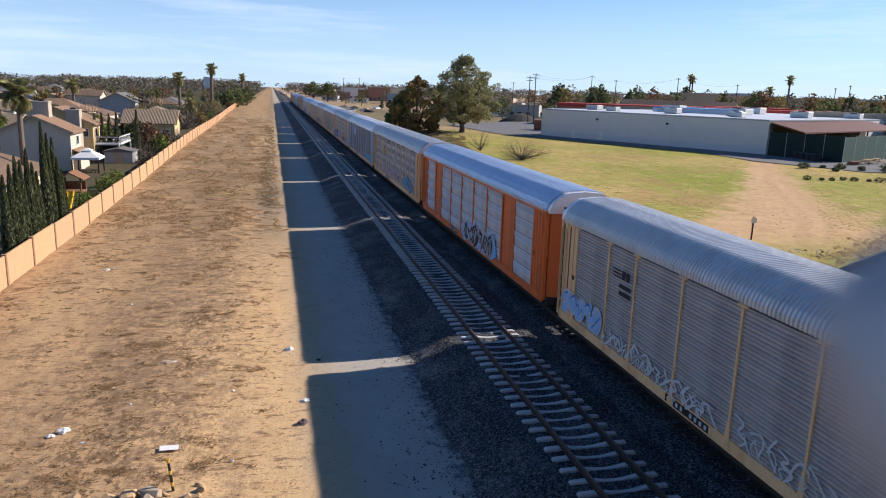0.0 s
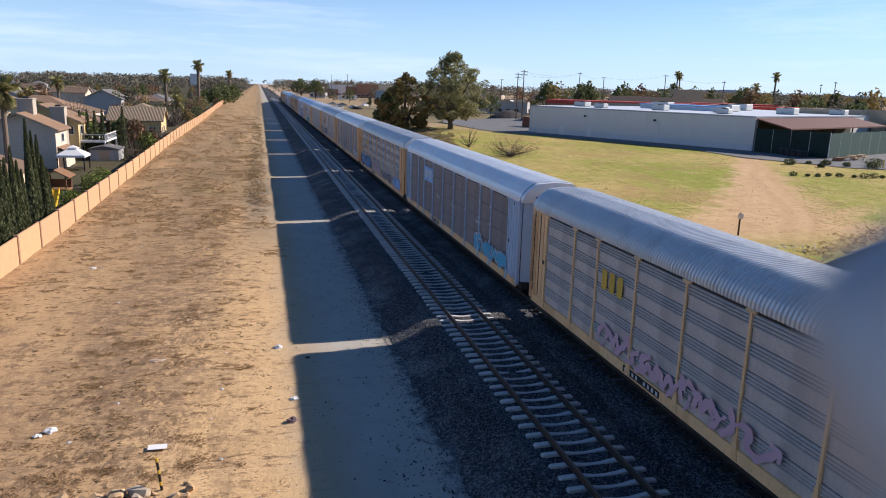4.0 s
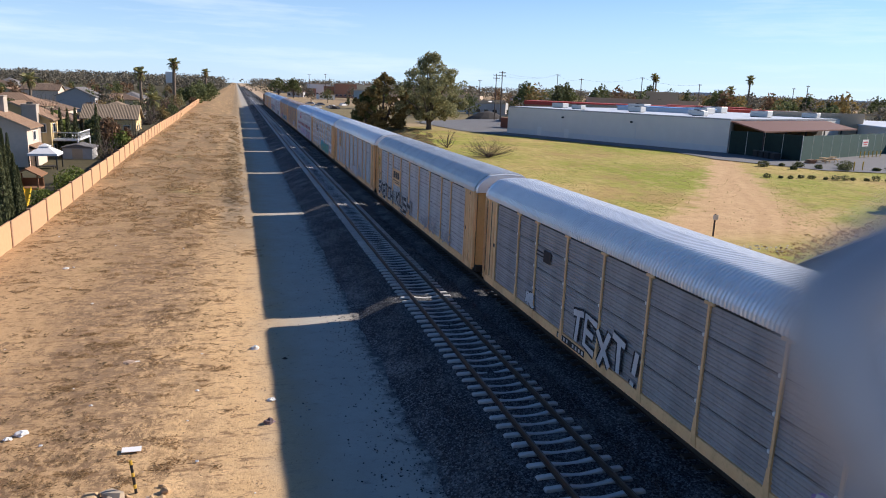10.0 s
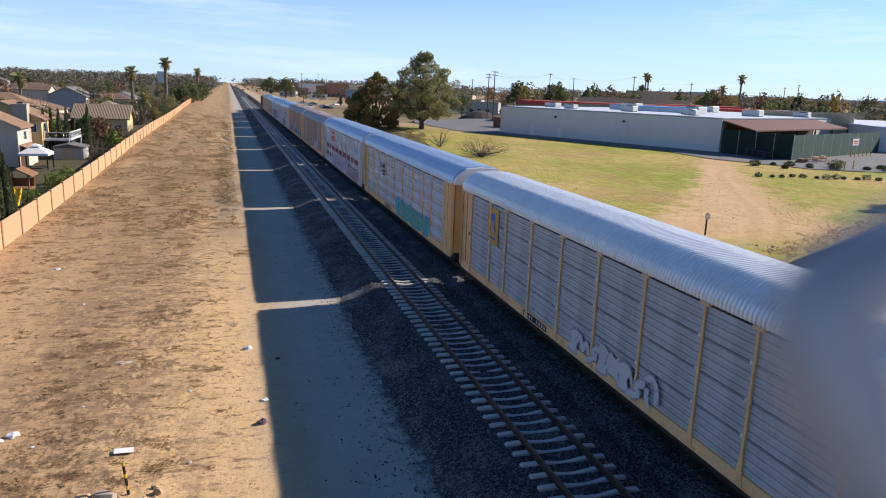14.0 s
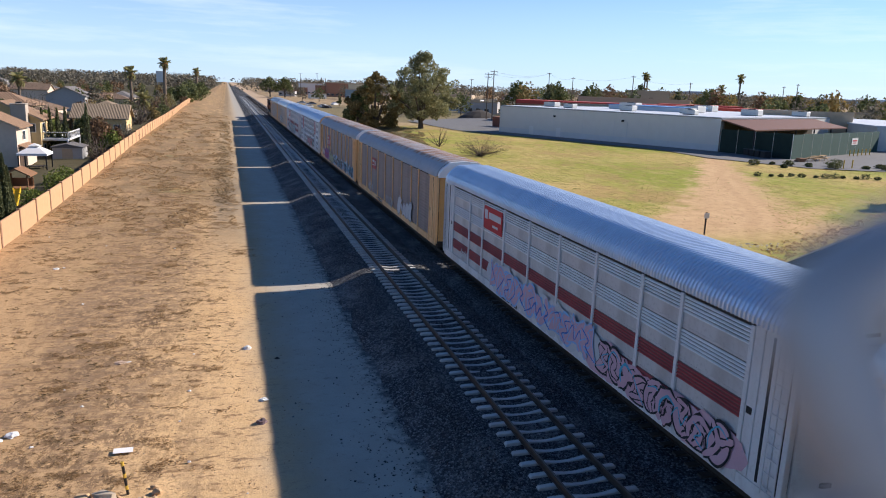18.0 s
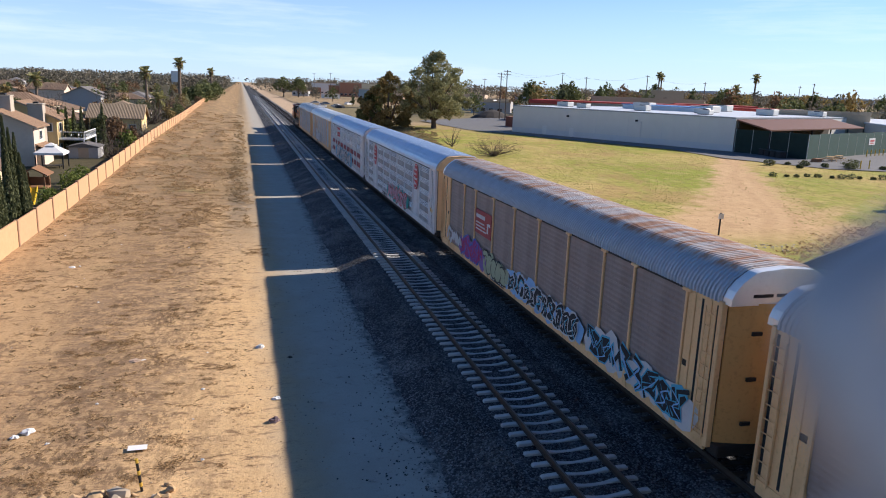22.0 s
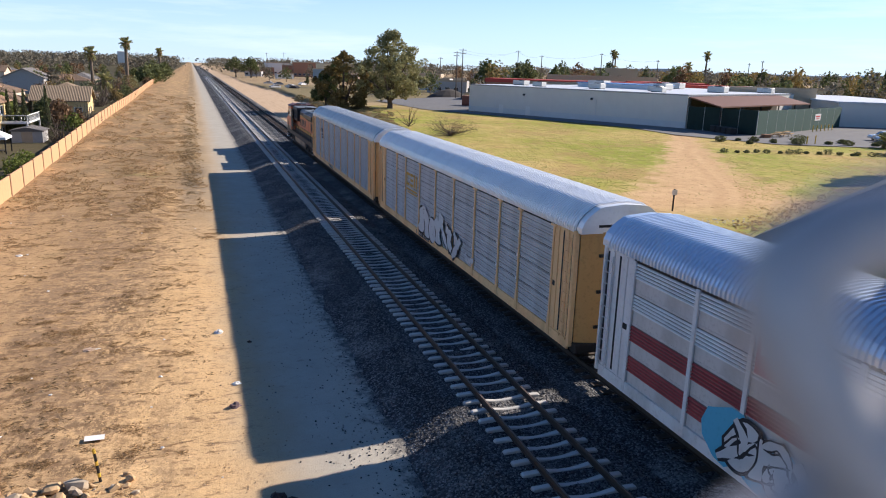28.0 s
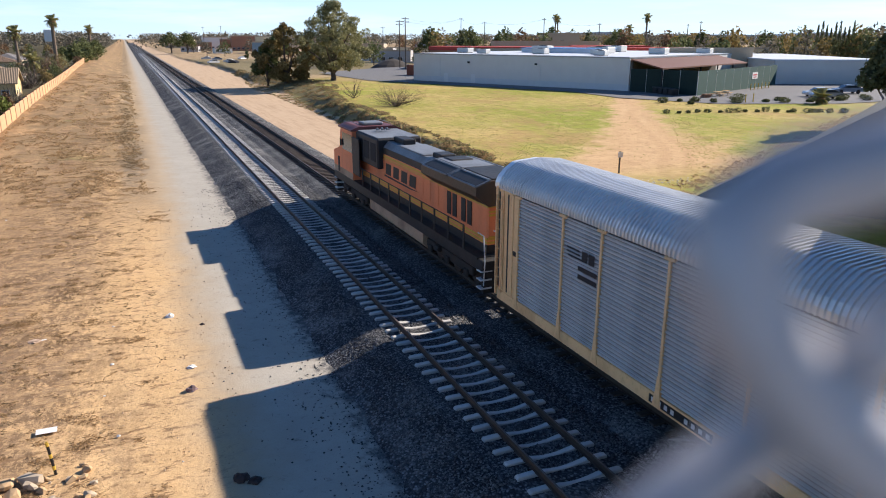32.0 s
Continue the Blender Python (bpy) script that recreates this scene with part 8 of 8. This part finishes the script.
def crumple(at, s, mat, label, seed, flat=0.5):
    rnd = np.random.RandomState(seed)
    b = Build().lathe([(0.02, 0.0), (0.9, 0.02), (1.0, 0.35), (0.7, 0.8), (0.1, 1.0)], n=9)
    b.v = [(x * s * rnd.uniform(0.6, 1.25), y * s * rnd.uniform(0.5, 1.1), z * s * flat * rnd.uniform(0.5, 1.2)) for x, y, z in b.v]
    solid("litter", b, mat, at, label, "litter", "litter")


DUMPED = ((1.54, 16.62, 0.26), (1.85, 16.4, 0.2), (1.63, 27.78, 0.11))


def make_litter():
    white = plain("paper_white", (0.74, 0.73, 0.70), 0.8, var=0.08)
    drab = plain("cardboard_drab", (0.45, 0.33, 0.24), 0.85, var=0.3)
    g = -0.9
    t = thing("litter", pose(-3.24, 21.1, g + 0.07, 1, 2, 3), "flat white sheet lying on the sand", "litter", "litter")
    part("sheet", Build().box(-0.27, -0.15, 0, 0.27, 0.15, 0.006), white, t)
    crumple((-6.6, 22.9, g), 0.24, white, "crumpled white paper on the sand", 2)
    crumple((-6.9, 22.6, g), 0.14, white, "crumpled white paper on the sand", 12)
    crumple((-4.25, 28.3, g), 0.28, drab, "torn cardboard and paper on the sand", 3, 0.4)
    crumple((-3.95, 28.4, g), 0.16, white, "crumpled white paper on the sand", 13)
    crumple((0.50, 29.1, g), 0.2, white, "crumpled paper at the road's edge", 4, 0.8)
    crumple((0.93, 23.95, g), 0.16, white, "small white scrap at the road's edge", 5)
    crumple((0.78, 22.19, g), 0.2, plain("dark_scrap", (0.20, 0.14, 0.14), 0.8, var=0.6), "dark scrap of packaging at the road's edge", 6, 0.9)
    for x, y, w in DUMPED:
        crumple((x, y, g), w, plain("dark_refuse", (0.05, 0.035, 0.032), 0.85, var=0.6), "dark bundle of refuse lying on the shaded road", int(y * 10), 0.6)
    crumple((-9.6, 44.0, g), 0.18, white, "white scrap on the dry weeds", 7)
    rnd = random.Random(15)
    for k in range(26):
        y = 15 + 40 * rnd.random() ** 1.4
        crumple((rnd.uniform(-12, 0.4), y, g + 0.02), rnd.uniform(0.03, 0.07), white, "tiny pale scrap on the sand", 30 + k, 0.8)
    st = thing("marker_stake", pose(-2.83, 18.72, g, 3, -5, 0), "slim black marker stake with yellow bands", "stake")
    part("rod", Build().lathe([(0.037, -0.2), (0.037, 0.95), (0.025, 1.0)], n=8), BLACK, st)
    for z in (0.16, 0.52, 0.88):
        part("band", Build().lathe([(0.043, z), (0.043, z + 0.12)], n=8), YELLOW_P, st, "yellow band")
    rock = plain("rock", (0.46, 0.31, 0.17), 0.9, var=0.4, scale=4, bump=0.5)
    grey = plain("grey_rock", (0.42, 0.34, 0.25), 0.9, var=0.3, scale=4, bump=0.5)
    rr = np.random.RandomState(44)
    k = 0
    small = [(-4.3 + 2.4 * rr.uniform(-1, 1), 16.7 + 2.0 * rr.rand() ** 0.8, 0.06 + 0.16 * rr.rand() ** 2) for _ in range(46)]
    for x, y, s in ((-3.4, 18.55, 0.34), (-3.95, 18.6, 0.30), (-4.35, 18.5, 0.24), (-3.5, 18.4, 0.20), (-3.7, 18.0, 0.26), (-4.2, 17.9, 0.34), (-4.8, 18.3, 0.28), (-5.3, 18.7, 0.22), (-3.1, 18.0, 0.16), (-2.5, 18.3, 0.13), (-2.2, 18.9, 0.11), (-4.6, 17.4, 0.3), (-3.2, 17.4, 0.24), (-5.6, 18.0, 0.3), (-5.1, 17.3, 0.28), (-2.7, 17.3, 0.22), (-6.1, 18.5, 0.2), (-3.0, 18.55, 0.10), (-1.9, 17.9, 0.12), (-6.6, 17.8, 0.26), (-2.1, 17.2, 0.18), *small):
        bm = bmesh.new()
        for j in range(15):
            d = Vector(rr.normal(size=3)).normalized() * rr.uniform(0.75, 1.05)
            bm.verts.new((d.x * s * 1.15, d.y * s * 0.9, d.z * s * 0.65))
        hull = bmesh.ops.convex_hull(bm, input=bm.verts)
        bmesh.ops.delete(bm, geom=[q for q in hull["geom_interior"] if isinstance(q, bmesh.types.BMVert)], context="VERTS")
        b = bpy.data.meshes.new("rock")
        bm.to_mesh(b)
        bm.free()
        b.materials.append(rock if k % 3 else grey)
        solid("rock", b, rock if k % 3 else grey, pose(x, y, g + 0.25 * s, rr.uniform(-15, 15), rr.uniform(-15, 15), rr.uniform(0, 360)), "angular broken rock in the rubble by the stake", "rock", "rubble")
        k += 1
    sg = thing("field_sign", (30.4, 40.1, 0.95), "small weathered sign on a dark post", "sign")
    part("post", Build().box(-0.04, -0.04, -0.2, 0.04, 0.04, 1.55), BLACK, sg)
    part("board", Build().box(-0.2, -0.07, 1.15, 0.2, -0.045, 1.5, 0.008), plain("sign_pale", (0.72, 0.66, 0.62), 0.7), sg)


make_litter()


def make_pebbles():
    """Small stones scattered over the sand and the road's edge."""
    rnd = np.random.RandomState(12)
    g = Mat("pebble", 0.9, 0, 0.15)
    m = g.done(g.mix(g.island(), (0.22, 0.145, 0.085), (0.58, 0.43, 0.29)))
    octa = np.array([(1, 0, 0), (-1, 0, 0), (0, 1, 0), (0, -1, 0), (0, 0, 1), (0, 0, -1)], float)
    tri = [(0, 2, 4), (2, 1, 4), (1, 3, 4), (3, 0, 4), (2, 0, 5), (1, 2, 5), (3, 1, 5), (0, 3, 5)]
    v, f = [], []
    for k in range(5200):
        y = 14.5 + 38 * rnd.rand() ** 1.6
        x = rnd.uniform(-12.5, 2.2) if k % 3 else rnd.uniform(-3.0, 1.8)
        s = 0.007 + 0.028 * rnd.rand() ** 3
        pts = octa * s * rnd.uniform(0.6, 1.3, (6, 1))
        z = height(x, y)
        b = len(v)
        v += [(x + p[0], y + p[1], z + 0.006 + p[2] * 0.75) for p in pts]
        f += [(i + b, j + b, q + b) for i, j, q in tri]
    tagged(new("pebbles", mesh_of("pebbles", v, f, m)), "small tan stones scattered over the sand", "gravel", kind="stuff")


make_pebbles()


def make_spoil():
    """Dug clods of brown earth and pale rubbish by the embankment's foot."""
    rnd = np.random.RandomState(31)
    soil = plain("dug_soil", (0.30, 0.195, 0.095), 0.95, var=0.5, scale=3.0, bump=0.6)
    pale = plain("pale_rubbish", (0.52, 0.49, 0.45), 0.9, var=0.3)
    for nm, mat, cx, cy, n, big, wide, label in (("earth_clods", soil, 35.0, 34.9, 80, 0.13, 2.2, "heap of dug brown clods by the embankment"), ("rubbish_scatter", pale, 31.2, 36.4, 60, 0.09, 1.1, "scattered pale rubbish in the grass")):
        b = Build()
        for k in range(n):
            x, y = cx + rnd.normal() * wide * 1.2, cy + rnd.normal() * wide * 0.5
            s = big * rnd.uniform(0.3, 1.0)
            a = len(b.v)
            b.lathe([(0.05, -0.4), (0.9, -0.2), (0.8, 0.3), (0.1, 0.55)], (0, 0, 0), n=7)
            b.v[a:] = [(x + p[0] * s * rnd.uniform(0.7, 1.3), y + p[1] * s * rnd.uniform(0.7, 1.2), height(x, y) + 0.1 * s + p[2] * s * rnd.uniform(0.6, 1.1)) for p in b.v[a:]]
        tagged(new(nm, b.mesh(nm, mat)), label, "debris", kind="stuff")


make_spoil()


# ---- overpass: deck behind the camera, embankment, fence wires at the lens ----
def make_overpass():
    dirv = Vector((0.84, 0.545)).normalized()
    nrm = Vector((-dirv.y, dirv.x))
    conc = plain("bridge_concrete", (0.42, 0.41, 0.39), 0.9, var=0.15, scale=1.5)
    def strip(s0, s1, off0, off1, z0, z1):
        c = [dirv * s0 + nrm * off0, dirv * s1 + nrm * off0, dirv * s1 + nrm * off1, dirv * s0 + nrm * off1]
        return Build().add([(p.x, p.y, z) for z in (z0, z1) for p in c], [(3, 2, 1, 0), (4, 5, 6, 7), (0, 1, 5, 4), (1, 2, 6, 5), (2, 3, 7, 6), (3, 0, 4, 7)])
    tagged(new("bridge_deck", strip(-60, 42.2, -0.35, -14.0, 7.4, 8.35).mesh("bridge_deck", conc)), "plain concrete overpass deck", "bridge", kind="structure")
    soil = plain("embankment_soil", (0.14, 0.125, 0.075), 0.95, var=0.4, scale=1.2)
    v, f = [], []
    n = 26
    for k in range(n + 1):
        s = 42.3 + 130 * k / n
        top = 8.35 - 0.012 * (s - 42.3)
        toe = max(3.0, 11.6 - 0.0775 * (s - 42.3)) + 0.5 * noise.noise((s * 0.15, 3, 1))
        for off, z in ((toe, 0.5), (0.55 * toe, 0.45 * top), (-0.8, top), (-16, top), (-30, 0.2)):
            p = dirv * s + nrm * off
            v.append((p.x, p.y, z))
        if k:
            b = len(v) - 10
            f += [(b + j, b + 5 + j, b + 6 + j, b + 1 + j) for j in range(4)]
    f += [(0, 1, 2, 3, 4), tuple(len(v) - 1 - j for j in range(5))]
    tagged(new("embankment", Build().add(v, f).mesh("embankment", soil)), "earth embankment of the overpass road", "embankment", kind="structure")


make_overpass()


def make_fence():
    g = Mat("galvanised_wire", 0.5, 0.35, 0.4)
    m = g.done(g.mix(g.noise(g.pos(), 300.0, 3), (0.37, 0.355, 0.365), (0.47, 0.455, 0.47)))
    fc = thing("chain_link_fence", pose(*EYE, 90 - 16.45, 0, -23.21), "weathered galvanised chain-link fence on the overpass edge", "fence")
    d = 0.052

    def wire(pts, r=0.0033):
        # x to the right and y up in tenths of the distance
        part("wire", Build().tube([(x * d, y * d, -d + z) for x, y, z in pts], r, 12), m, fc, smooth=True)
    wire([(1.9, 0.50, 0), (1.2, 0.30, 0), (0.68, 0.14, 0), (0.48, 0.085, 0), (0.41, 0.03, 0), (0.405, -0.03, 0), (0.43, -0.10, 0), (0.47, -0.165, 0), (0.53, -0.235, 0), (0.62, -0.31, 0), (0.9, -0.55, 0), (1.3, -0.95, 0), (1.5, -1.2, 0)], 0.0036)
    wire([(-0.25, -0.88, 0), (0.20, -0.46, 0), (0.40, -0.335, -0.004), (0.54, -0.28, -0.006), (0.595, -0.19, -0.004), (0.63, -0.12, 0.0), (0.76, 0.0, 0.0), (1.15, 0.34, 0), (1.6, 0.8, 0)], 0.0027)
    # the mesh ends on a steel post that stands on the deck, to one side
    part("post", Build().tube([(0.16, 0.35, -0.04), (0.16, -1.68, 0.46)], 0.024, 10), m, fc)
    part("tie_wire", Build().tube([(1.5 * d, -1.2 * d, -d), (0.16, -0.10, -0.03)], 0.002, 6), m, fc)
    part("tie_wire", Build().tube([(1.6 * d, 0.8 * d, -d), (0.16, 0.06, -0.03)], 0.002, 6), m, fc)


make_fence()


# ---- ties and stones last ----
lay_ties()
strew_stones()


# ---- movement ----
def rolled(t):
    """How far the train has come since the start, in metres: it slows a little."""
    return 13.887 * t - 0.0086 * t * t


def motions():
    for ob, y in TRAIN:
        walk(ob, [(t, pose(X_TRAIN, y - rolled(t), 0)) for t in (0.0, 4.0, 8.0, 12.0, 16.0, 20.0, 24.0, 28.0, 32.0)])


motions()
